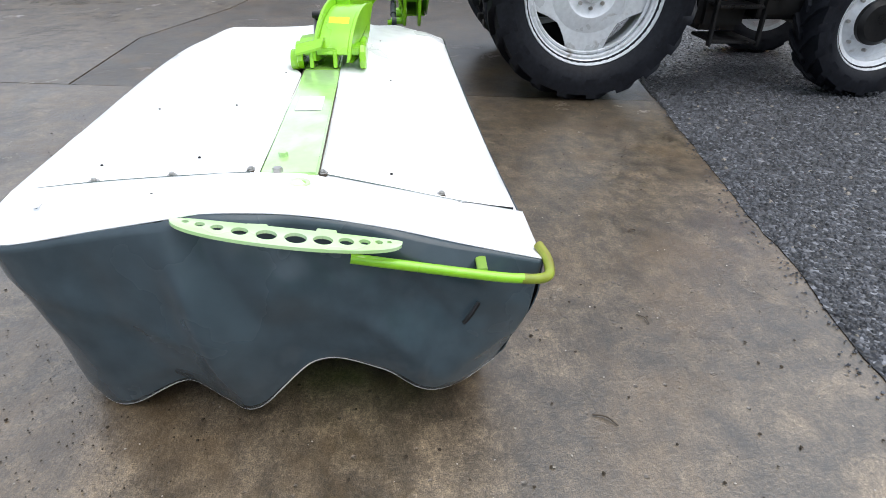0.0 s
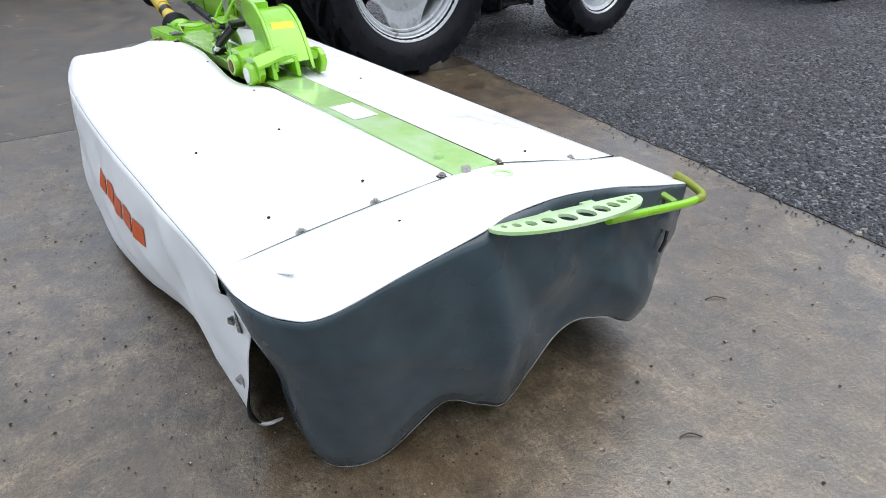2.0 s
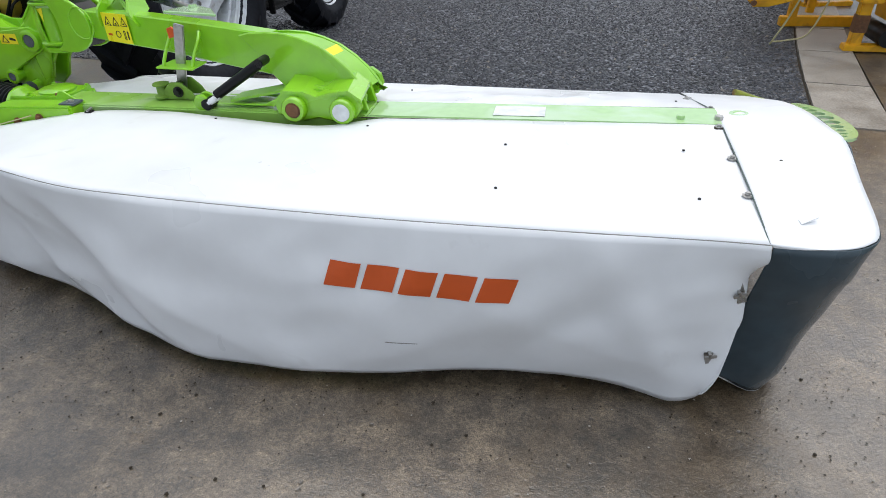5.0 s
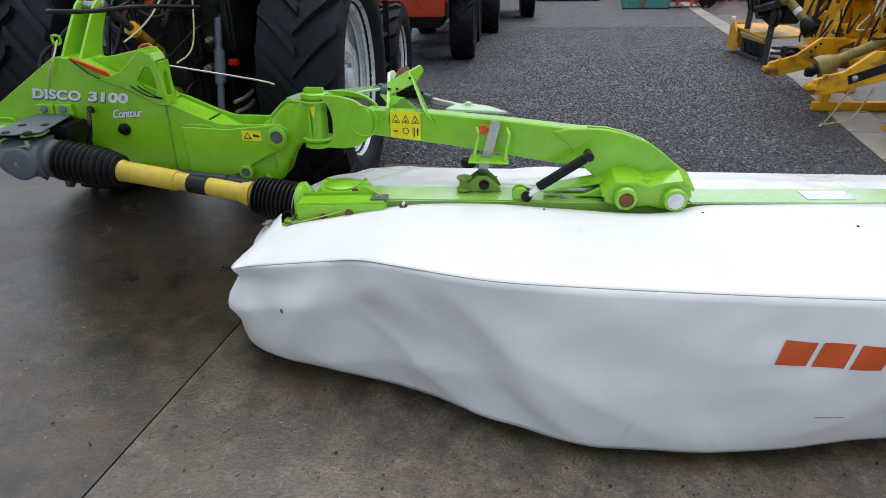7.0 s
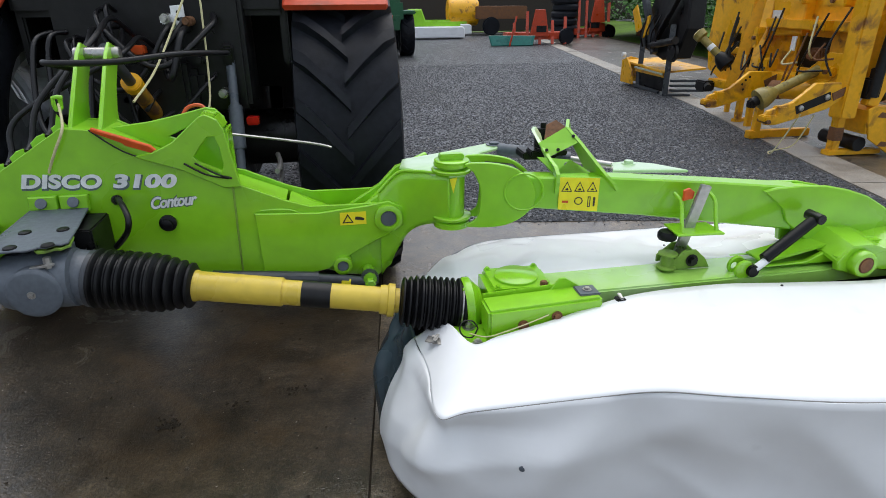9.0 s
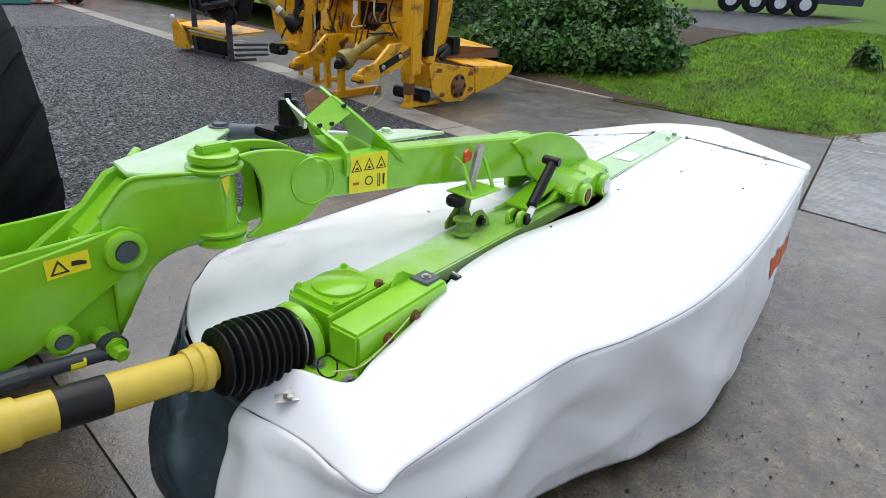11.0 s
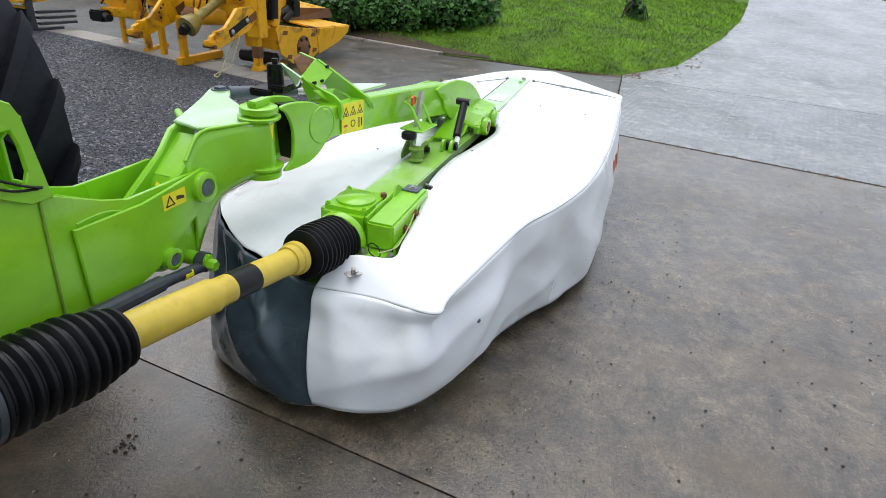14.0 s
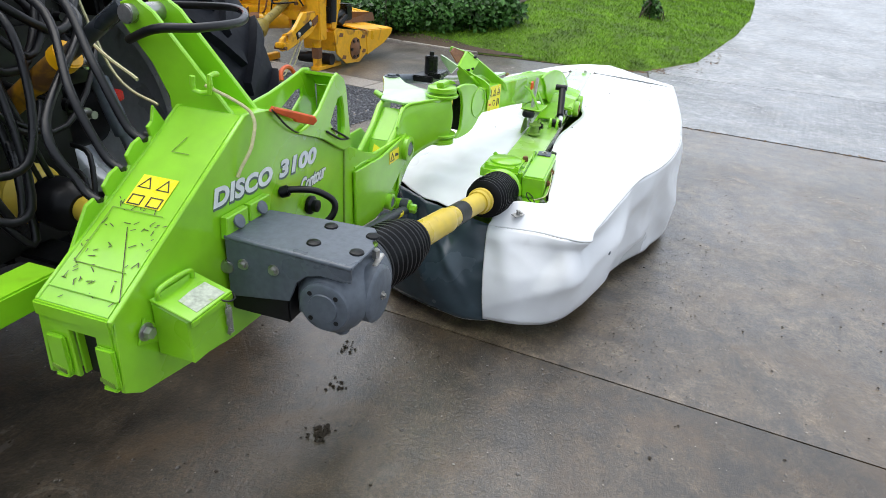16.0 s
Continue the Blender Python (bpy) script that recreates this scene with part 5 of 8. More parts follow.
# headstock gearbox with its guard
GC = Vector((-2.945, 0.377, 0.776))
gb = part("drive_gearbox", join_bm(box_bm(-2.925, 0.315, 0.690, -2.74, 0.50, 0.860, 0.03), lathe_bm([(0.066, -0.012), (0.084, 0.004), (0.092, 0.03), (0.092, 0.20)], GC, (1, 0, 0), 40)), M_CAST, MW, "grey cast iron angle gearbox", 40)
part("end_cover", lathe_bm([(0.070, -0.004), (0.066, 0.010), (0.060, 0.013), (0.040, 0.013), (0.038, 0.017), (0, 0.018)], GC + Vector((-0.008, 0, 0)), (-1, 0, 0), 40), M_CAST, gb, smooth=40)
for k in range(4):
    an = radians(45 + 90 * k)
    part("bolt_hole", cyl_bm(GC + Vector((-0.010, 0.050 * math.cos(an), 0.050 * math.sin(an))), GC + Vector((-0.0225, 0.050 * math.cos(an), 0.050 * math.sin(an))), 0.0065, seg=10), M_DARK, gb)
part("side_cover", lathe_bm([(0.078, -0.03), (0.078, 0.028), (0.072, 0.034), (0.066, 0.036), (0.03, 0.040), (0, 0.040)], (-2.835, 0.314, 0.770), (0, -1, 0), 40), M_CAST, gb, smooth=40)
hex_bolt(gb, (-2.838, 0.275, 0.770), (0, -1, 0), 0.008, 0.008)
part("breather", join_bm(cyl_bm((-2.79, 0.315, 0.838), (-2.79, 0.315, 0.872), 0.011, seg=6), bar_bm((-2.835, 0.300, 0.846), (-2.77, 0.306, 0.852), 0.014, 0.008, 0.002)), M_STEEL, gb, "steel breather bolt")
part("output_neck", lathe_bm([(0.088, -0.08), (0.088, 0.02), (0.08, 0.04)], SA - sd * 0.03, sd, 36), M_CAST, gb, smooth=40)
part("drain_boss", cyl_bm((-2.90, 0.36, 0.672), (-2.90, 0.36, 0.70), 0.02, seg=14, bevel=.003), M_CAST, gb)
GUARD = [(-0.133, 0), (-0.133, 0.352), (0.050, 0.352), (0.078, 0.165), (0.092, 0.045), (0.074, 0.030), (0.060, 0.034), (0.040, 0.016), (0.018, 0.018), (-0.006, 0.0)]
guard = part("gearbox_guard", plate_bm(GUARD, (-2.825, 0.300, 0.900), (1, 0, 0), (0, 1, 0.04), 0.007, 0.002), M_CAST, MW, "grey steel guard plate over the gearbox")
part("edge_strip", plate_bm([(0.000, 0.03), (0.000, 0.10), (0.080, 0.12), (0.094, 0.052), (0.074, 0.026), (0.056, 0.028), (0.036, 0.010), (0.016, 0.010)], (-2.825, 0.300, 0.888), (1, 0, 0), (0, 1, 0.04), 0.008, 0.001), M_DIRTY, guard, "grimy doubling plate under the guard")
part("side_flange", plate_bm([(0.303, 0.898), (0.652, 0.912), (0.652, 0.742), (0.476, 0.768), (0.466, 0.790), (0.452, 0.826), (0.425, 0.850), (0.385, 0.862), (0.303, 0.858)], (-2.956, 0, 0), (0, 1, 0), (0, 0, 1), 0.008, 0.002), M_CAST, guard, smooth=40)
part("bend", tube_bm([(-2.9545, 0.302, 0.8975), (-2.9545, 0.652, 0.9115)], 0.0075, 10, straight=True), M_CAST, guard, smooth=60)
# black box filling the space under the guard plate
part("inner_black_box", box_bm(-2.945, 0.485, 0.690, -2.72, 0.662, 0.890, 0.005), M_DARK, guard)
part("bump_stop", lathe_bm([(0.018, 0), (0.020, 0.006), (0.016, 0.016), (0, 0.020)], (-2.952, 0.652, 0.828), (-1, -0.2, 0), 20), M_STEEL, guard, "bright round bolt head", 40)
for x0 in (-2.960, -2.862):
    part("mount_pad", plate_bm([(x0, 0.905), (x0 + 0.090, 0.905), (x0 + 0.092, 0.962), (x0 + 0.004, 0.962)], (0, 0.652, 0), (1, 0, 0), (0, 0, 1), 0.022, 0.003), M_GREEN, guard)
for x, y in ((-2.784, 0.448), (-2.890, 0.440), (-2.783, 0.327), (-2.884, 0.324)):
    part("rubber_cap", lathe_bm([(0.019, 0), (0.017, 0.004), (0.01, 0.006), (0, 0.006)], (x, y, 0.9035 + 0.04 * (y - 0.300)), (0, -0.04, 1), 18), M_RUBBER, guard, smooth=40)
for x in (-2.915, -2.815):
    part("rubber_cap", lathe_bm([(0.019, 0), (0.018, 0.005), (0, 0.008)], (x, 0.638, 0.940), (0, -1, 0.5), 18), M_CAST, guard, smooth=40)
for y, z in ((0.602, 0.846), (0.514, 0.850)):
    hex_bolt(guard, (-2.960, y, z), (-1, 0, 0), 0.010, 0.010)

# swing knuckle
KN = [(-1.985, 0.600), (-1.93, 0.575), (-1.79, 0.555), (-1.735, 0.60), (-1.70, 0.69), (-1.655, 0.755), (-1.60, 0.795), (-1.585, 0.985), (-1.63, 0.990), (-1.695, 0.972), (-1.76, 0.905), (-1.93, 0.795), (-1.98, 0.70)]
kn = part("swing_knuckle", plate_bm(KN, (0, 0.690, 0), (1, 0, 0), (0, 0, 1), 0.024, 0.006), M_GREEN, MW, "lime green swing knuckle of the boom", 40)
part("rear_web", plate_bm(KN, (0, 0.800, 0), (1, 0, 0), (0, 0, 1), 0.024, 0.005), M_GREEN, kn, smooth=40)
TOPE = [(-1.775, 0.682, 0.900), (-1.70, 0.680, 0.972), (-1.635, 0.630, 0.988), (-1.585, 0.575, 0.996), (-1.53, 0.528, 1.002)]
LOWE = [(-1.775, 0.680, 0.560), (-1.715, 0.676, 0.655), (-1.665, 0.650, 0.745), (-1.60, 0.585, 0.800), (-1.53, 0.530, 0.812)]
cols = []
for p, q in zip(smooth_line(TOPE, 6), smooth_line(LOWE, 6)):
    cols.append([p.lerp(q, k / 8) + Vector((0, -0.014 * math.sin(math.pi * k / 8), 0)) for k in range(9)])
solid(part("web", sheet_bm(cols), M_GREEN, kn, smooth=180), 0.010, 0.0)
part("edge_weld", tube_bm([Vector(p) + Vector((0, -0.004, 0.004)) for p in TOPE], 0.006, 8), M_GREEN, kn, smooth=60)
TP = [(-1.69, 0.690), (-1.635, 0.625), (-1.585, 0.565), (-1.53, 0.525), (-1.47, 0.53), (-1.44, 0.60), (-1.41, 0.72), (-1.34, 0.82), (-1.245, 0.885), (-1.215, 0.93), (-1.235, 0.975), (-1.285, 0.965), (-1.40, 0.908), (-1.55, 0.846), (-1.668, 0.802)]
# pale green here carries the sky's reflection on the wet top face
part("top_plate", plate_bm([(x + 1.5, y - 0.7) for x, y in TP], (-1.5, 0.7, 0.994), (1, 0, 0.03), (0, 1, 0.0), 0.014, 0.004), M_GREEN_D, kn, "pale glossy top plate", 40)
part("slope_skin", bar_bm((-1.665, 0.745, 0.955), (-1.80, 0.745, 0.845), 0.104, 0.010, 0.003), M_GREEN, kn)
part("slope_skin", bar_bm((-1.80, 0.745, 0.845), (-1.86, 0.745, 0.72), 0.104, 0.010, 0.003), M_GREEN, kn)
part("warning_label", plate_bm([(-0.02, 0.018), (0.02, 0.0), (-0.02, -0.018)], (-1.826, 0.745, 0.818), (0, -1, 0), (0.43, 0, 0.90), 0.001, 0), M_DECAL, kn, "small yellow triangle sticker")
part("nose", cyl_bm((-1.615, 0.815, 0.985), (-1.565, 0.872, 0.990), 0.014, seg=14, bevel=.003), M_GREEN, kn, smooth=40)
hex_bolt(kn, (-1.258, 0.927, 1.008), (0, 0, 1), 0.024, 0.008, M_CAST)
part("pivot_tube", lathe_bm([(0.048, 0.815), (0.048, 1.02)], (-1.512, 0.575, 0), (0, 0, 1), 32), M_GREEN, kn, smooth=40)
for z, h, fr in ((0.800, 0.016, 0.066), (0.826, 0.012, 0.074), (1.002, 0.012, 0.074), (1.034, 0.012, 0.064)):
    part("pivot_flange", lathe_bm([(0.03, 0), (fr - 0.002, 0), (fr, 0.003), (fr, h - .003), (fr - 0.004, h), (0.03, h)], (-1.512, 0.575, z), (0, 0, 1), 36), M_GREEN, kn, smooth=40)
part("pivot_pin", cyl_bm((-1.512, 0.575, 0.78), (-1.512, 0.575, 1.050), 0.026, seg=20, bevel=.003), M_GREEN, kn, smooth=40)
part("key_bar", box_bm(-1.56, 0.553, 1.046, -1.47, 0.588, 1.068, 0.004), M_GREEN, kn)
part("warning_label", plate_bm([(-0.014, 0.025), (0.014, 0.03), (0.0, -0.03)], (-1.515, 0.526, 0.96), (1, 0, 0), (0, 0, 1), 0.001, 0), M_DECAL, kn, "small yellow triangle sticker")
part("lower_pin", cyl_bm((-1.826, 0.68, 0.585), (-1.826, 0.585, 0.585), 0.026, seg=20, bevel=.003), M_GREEN, kn, smooth=40)
part("pin_end", lathe_bm([(0.021, 0), (0.021, 0.022), (0.016, 0.027), (0, 0.027)], (-1.826, 0.585, 0.575), (0, -1, 0), 6), M_GREEN, kn)
rod = part("relief_rod", tube_bm([(-1.840, 0.605, 0.570), (-2.06, 0.608, 0.602), (-2.50, 0.615, 0.640)], 0.019, 12, 2), M_SLATE, MW, "dark grey relief rod", 60)
part("rod_eye", cyl_bm((-1.826, 0.628, 0.580), (-1.826, 0.592, 0.580), 0.034, seg=20, bevel=.003), M_SLATE, rod, smooth=40)
part("rod_spring_cover", tube_bm([(-2.02, 0.608, 0.597), (-2.40, 0.613, 0.632)], 0.026, 12, straight=True), M_SLATE, rod)
part("rod_label", tube_bm([(-1.90, 0.6055, 0.578), (-1.935, 0.606, 0.583)], 0.0198, 12, straight=True), M_DECAL, rod, "small yellow sticker")

# boom
BU, BN = Vector((0.9806, -0.1961, 0)), Vector((0.1961, 0.9806, 0))


def bp(x, z, d=0.0):
    """A place on the boom's face: d metres behind it."""
    return Vector((x, 0.452 - 0.2 * (x + 1.143), z)) + BN * d


def bplate(pts, d, thick, bevel=0.003, holes=()):
    f = lambda ring: [((x + 1.143) / 0.9806, z) for x, z in ring]
    return plate_bm(f(pts), bp(-1.143, 0, d + thick / 2), BU, (0, 0, 1), thick, bevel, [f(h) for h in holes])


boom = part("boom", bplate([(-1.26, 0.992), (-0.95, 0.990), (-0.60, 0.975), (-0.30, 0.957), (-0.30, 0.795), (-0.55, 0.818), (-0.85, 0.848), (-1.26, 0.875)], 0.006, 0.075, 0.006), M_GREEN, MW, "lime green box section boom", 40)
HEADQ = [(-1.475, 1.040), (-1.40, 1.046), (-1.31, 1.030), (-1.245, 0.985), (-1.225, 0.93), (-1.24, 0.875), (-1.29, 0.83), (-1.36, 0.806), (-1.47, 0.806), (-1.43, 0.84), (-1.420, 0.90), (-1.422, 0.955), (-1.445, 1.01)]
HEADP = [(p.x, p.y) for p in smooth_line([(x, z, 0) for x, z in HEADQ], 4, True)]
part("head_plate", bplate(HEADP, -0.010, 0.016, 0.003), M_GREEN, boom, smooth=40)
part("head_plate", bplate(HEADP, 0.11, 0.016, 0.003), M_GREEN, boom, smooth=40)
# black block painting the shade of the recess between the head plates
part("head_recess_shade", bplate([(-1.40, 1.025), (-1.30, 1.015), (-1.24, 0.97), (-1.24, 0.88), (-1.30, 0.83), (-1.38, 0.82)], 0.01, 0.095, 0.004), M_DARK, boom)
ring = [(-1.268 + 0.068 * math.cos(a), 0.940 + 0.068 * math.sin(a)) for a in [2 * math.pi * k / 28 for k in range(28)]]
part("weld_ring", tube_bm([bp(x, z, -0.011) for x, z in ring + ring[:1]], 0.004, 6, straight=True), M_GREEN, boom)
for z, (x0, x1) in ((1.036, (-1.60, -1.42)), (0.806, (-1.60, -1.42))):
    part("head_lug", lathe_bm([(0.03, 0), (0.066, 0), (0.066, 0.012), (0.03, 0.012)], (-1.512, 0.575, z - 0.012), (0, 0, 1), 32), M_GREEN, boom, smooth=40)
HOOK = [(-0.43, 0.945), (-0.384, 0.957), (-0.30, 0.966), (-0.216, 0.966), (-0.14, 0.952), (-0.065, 0.928), (0.00, 0.890), (0.05, 0.850), (0.09, 0.805), (0.115, 0.760), (0.110, 0.735), (0.06, 0.72), (-0.10, 0.715), (-0.20, 0.725), (-0.265, 0.775), (-0.33, 0.830), (-0.352, 0.88)]
part("hook_plate", bplate(HOOK, -0.008, 0.016, 0.004), M_GREEN, boom, smooth=40)
part("hook_plate", bplate([(x - 0.012, z - 0.030) if z > 0.75 else (x, z) for x, z in HOOK], 0.155, 0.016, 0.004), M_GREEN, boom, smooth=40)
part("hook_core", bplate([(-0.37, 0.922), (-0.30, 0.930), (-0.22, 0.930), (-0.15, 0.918), (-0.075, 0.895), (-0.01, 0.858), (0.04, 0.818), (0.085, 0.765), (-0.10, 0.74), (-0.30, 0.80)], 0.008, 0.147, 0.003), M_GREEN, boom, smooth=40)
part("wear_label", plate_bm([(-0.05, -0.03), (0.05, -0.03), (0.05, 0.03), (-0.05, 0.03)], (-0.037, 0.318, 0.884), (0.2, 0.98, 0), (-0.72, 0.13, 0.66), 0.001, 0), M_DECAL, boom, "yellow warning sticker on the boom end")
EARS = [(-0.225, 0.70), (-0.235, 0.75), (-0.19, 0.79), (-0.11, 0.79), (-0.06, 0.772), (0.00, 0.79), (0.07, 0.80), (0.105, 0.775), (0.115, 0.735), (0.09, 0.695), (0.02, 0.675), (-0.06, 0.69), (-0.14, 0.672)]
for yy in (0.135, 0.43):
    part("ear_plate", plate_bm(EARS, (0, yy, 0), (1, 0, 0), (0, 0, 1), 0.03, 0.005), M_GREEN, boom, smooth=40)
TOPS = [(-0.238, 0.738), (-0.19, 0.792), (-0.11, 0.792), (-0.06, 0.774), (0.00, 0.792), (0.07, 0.802), (0.118, 0.770)]
for (xa, za), (xb, zb) in zip(TOPS, TOPS[1:]):
    part("ear_flange", slab_bm([(xa, 0.116, za), (xb, 0.116, zb), (xb, 0.262 - 0.2 * xb, zb + 0.030), (xa, 0.262 - 0.2 * xa, za + 0.030)], (0, 0, -0.012)), M_GREEN, boom)
part("ear_bridge", box_bm(-0.20, 0.15, 0.755, 0.09, 0.415, 0.79, 0.006), M_GREEN, boom)
for x, m in ((-0.147, M_RUST), (0.045, M_PALE)):
    boss = part("pin_boss", lathe_bm([(0.048, 0), (0.048, 0.028), (0.043, 0.034), (0.030, 0.034), (0.030, 0.028)], (x, 0.122, 0.727), (0, -1, 0), 32), M_GREEN, boom, smooth=40)
    part("pin", cyl_bm((x, 0.13, 0.727), (x, 0.085, 0.727), 0.029 if m is M_RUST else 0.037, seg=28, bevel=.004), m, boss, "worn pin end" if m is M_RUST else "white capped pin", 40)
saddle = part("boom_saddle", plate_bm([(-0.52, 0.705), (-0.30, 0.715), (-0.12, 0.80), (0.10, 0.78), (0.12, 0.705)], (0, 0.19, 0), (1, 0, 0), (0, 0, 1), 0.02, 0.003), M_GREEN, MW, "lime green saddle on the carrier beam", 40)
part("rear_saddle", plate_bm([(-0.52, 0.705), (-0.30, 0.715), (-0.12, 0.80), (0.10, 0.78), (0.12, 0.705)], (0, 0.30, 0), (1, 0, 0), (0, 0, 1), 0.02, 0.003), M_GREEN, saddle, smooth=40)
part("saddle_skin", bar_bm((-0.46, 0.245, 0.715), (-0.10, 0.245, 0.79), 0.10, 0.01, 0.002), M_GREEN, saddle)
ram = part("damper", cyl_bm((-0.495, 0.160, 0.748), (-0.308, 0.19, 0.866), 0.020, seg=20, bevel=.003), M_RUBBER, MW, "black gas damper", 40)
part("piston_rod", cyl_bm((-0.53, 0.150, 0.719), (-0.48, 0.158, 0.748), 0.013, seg=16), M_PALE, ram, smooth=40)
part("end_eye", cyl_bm((-0.294, 0.165, 0.876), (-0.294, 0.235, 0.876), 0.018, seg=16, bevel=.002), M_DARK, ram, smooth=40)
part("base_eye", cyl_bm((-0.538, 0.14, 0.713), (-0.538, 0.20, 0.713), 0.022, seg=18, bevel=.002), M_RUBBER, ram, smooth=40)
part("base_lug", plate_bm(circle2(-0.565, 0.715, 0.034, 16) , (0, 0.20, 0), (1, 0, 0), (0, 0, 1), 0.014, 0.003, [circle2(-0.575, 0.715, 0.014, 12)]), M_GREEN, ram)
part("base_lug", plate_bm(circle2(-0.565, 0.715, 0.034, 16), (0, 0.16, 0), (1, 0, 0), (0, 0, 1), 0.014, 0.003), M_GREEN, ram)
post = part("height_gauge", bar_bm((-0.735, 0.30, 0.72), (-0.672, 0.292, 0.985), 0.014, 0.042, 0.003, (1, 0, 0)), M_STEEL, MW, "bare steel height gauge bar")
part("guide_plate", join_bm(plate_bm([(-0.785, 0.235), (-0.615, 0.225), (-0.615, 0.335), (-0.775, 0.35)], (0, 0, 0.826), (1, 0, 0), (0, 1, 0), 0.008, 0.002)), M_GREEN, post)
for x in (-0.755, -0.625):
    part("guide_rod", tube_bm([(x + 0.0, 0.345, 0.945), (x + 0.01, 0.31, 0.92), (x, 0.275, 0.87), (x - 0.005, 0.25, 0.828)], 0.007, 8), M_GREEN, post)
part("lever", plate_bm([(-0.018, -0.02), (0.018, -0.012), (0.02, 0.012), (0, 0.026), (-0.02, 0.018)], (-0.722, 0.31, 0.946), (1, 0, 0), (0, 0, 1), 0.012, 0.002), M_ORANGE, post, "orange plastic pointer")
part("rubber_stop", lathe_bm([(0.030, 0), (0.034, 0.006), (0.034, 0.022), (0.028, 0.03), (0.02, 0.03)], (-0.785, 0.30, 0.79), (0, 0, 1), 24), M_RUBBER, post, smooth=40)
part("spool", lathe_bm([(0.034, 0), (0.034, 0.006), (0.022, 0.012), (0.022, 0.045), (0.034, 0.05), (0.034, 0.056), (0.014, 0.058)], (-0.80, 0.255, 0.70), (0, 0, 1), 28), M_DIRTY, post, smooth=40)
part("base_bracket", join_bm(plate_bm([(-0.80, 0.695), (-0.64, 0.695), (-0.66, 0.73), (-0.70, 0.765), (-0.745, 0.765), (-0.80, 0.72)], (0, 0.245, 0), (1, 0, 0), (0, 0, 1), 0.010, 0.002), plate_bm([(-0.80, 0.695), (-0.64, 0.695), (-0.66, 0.73), (-0.70, 0.765), (-0.745, 0.765), (-0.80, 0.72)], (0, 0.325, 0), (1, 0, 0), (0, 0, 1), 0.010, 0.002)), M_DIRTY, post)
hex_bolt(post, (-0.715, 0.238, 0.728), (0, -1, 0), 0.015, 0.014, M_DARK)

# large warning sticker
part("warning_label", bplate([(-1.143, 0.872), (-1.003, 0.866), (-1.003, 0.990), (-1.143, 0.992)], -0.0012, 0.001, 0), M_DECAL, boom, "yellow sticker with warning triangles")
for k in range(3):
    x0 = -1.135 + 0.0445 * k
    part("warning_sign", bplate([(x0, 0.940), (x0 + 0.038, 0.939), (x0 + 0.019, 0.978)], -0.0022, 0.001, 0, [[(x0 + 0.0045, 0.9425), (x0 + 0.0335, 0.9415), (x0 + 0.019, 0.972)]]), M_INK, boom)
    part("warning_sign", bplate([(x0 + 0.013, 0.945), (x0 + 0.025, 0.945), (x0 + 0.022, 0.953), (x0 + 0.016, 0.951)], -0.0022, 0.001, 0), M_INK, boom)
part("warning_sign", bplate(circle2(-1.072, 0.905, 0.015, 16), -0.0022, 0.001, 0, [circle2(-1.072, 0.905, 0.0115, 12)]), M_INK, boom)
part("warning_sign", bplate([(-1.130, 0.898), (-1.108, 0.897), (-1.108, 0.906), (-1.130, 0.906)], -0.0022, 0.001, 0), M_LOGO, boom)
part("warning_sign", bplate([(-1.040, 0.882), (-1.030, 0.882), (-1.030, 0.922), (-1.040, 0.922)], -0.0022, 0.001, 0, [[(-1.037, 0.885), (-1.033, 0.885), (-1.033, 0.919), (-1.037, 0.919)]]), M_INK, boom)
part("warning_sign", bplate([(-1.020, 0.885), (-1.014, 0.885), (-1.013, 0.920), (-1.021, 0.920)], -0.0022, 0.001, 0), M_INK, boom)

# parking lug on the boom, and the lift ram behind it
park = part("parking_lug", slab_bm([bp(-1.160, 0.935, -0.012), bp(-1.157, 0.975, -0.014), bp(-1.157, 1.004, -0.006), bp(-1.163, 1.026, 0.022), bp(-1.180, 1.046, 0.070), bp(-1.196, 1.076, 0.135),
                                     bp(-1.186, 1.050, 0.165), bp(-1.165, 0.985, 0.150), bp(-1.160, 0.985, 0.004), bp(-1.160, 0.935, -0.002)], BU * 0.013), M_GREEN, MW, "lime green parking lug on top of the boom")
part("side_rib", slab_bm([bp(-0.945, 0.945, -0.012), bp(-0.962, 0.972, -0.014), bp(-0.985, 0.998, -0.006), bp(-1.010, 1.026, 0.025), bp(-1.062, 1.090, 0.095), bp(-1.108, 1.140, 0.150),
                          bp(-1.098, 1.110, 0.172), bp(-1.030, 0.985, 0.150), bp(-0.985, 0.985, 0.004), bp(-0.950, 0.945, -0.002)], BU * 0.013), M_GREEN, park)
fa, fb, fc, fd = bp(-1.182, 1.046, 0.085), bp(-1.070, 1.094, 0.105), bp(-0.995, 0.992, 0.045), bp(-1.155, 0.992, 0.045)
wx, wy = (fc - fd).normalized(), ((fa + fb) / 2 - (fc + fd) / 2).normalized()
quad = [((p - fd).dot(wx), (p - fd).dot(wy)) for p in (fd, fc, fb, fa)]
hw = quad[1][0]
part("web", plate_bm(quad, fd, wx, wy, 0.010, 0, [[(0.20 * hw, 0.004), (0.80 * hw, 0.004), (0.70 * hw, 0.030), (0.55 * hw, 0.050), (0.40 * hw, 0.050), (0.27 * hw, 0.030)]]), M_GREEN, park)
part("head_plate", slab_bm([bp(-1.204, 1.084, 0.142), bp(-1.106, 1.142, 0.155), bp(-1.070, 1.094, 0.104), bp(-1.182, 1.038, 0.090)], BN * 0.014 + Vector((0, 0, -0.006))), M_GREEN, park)
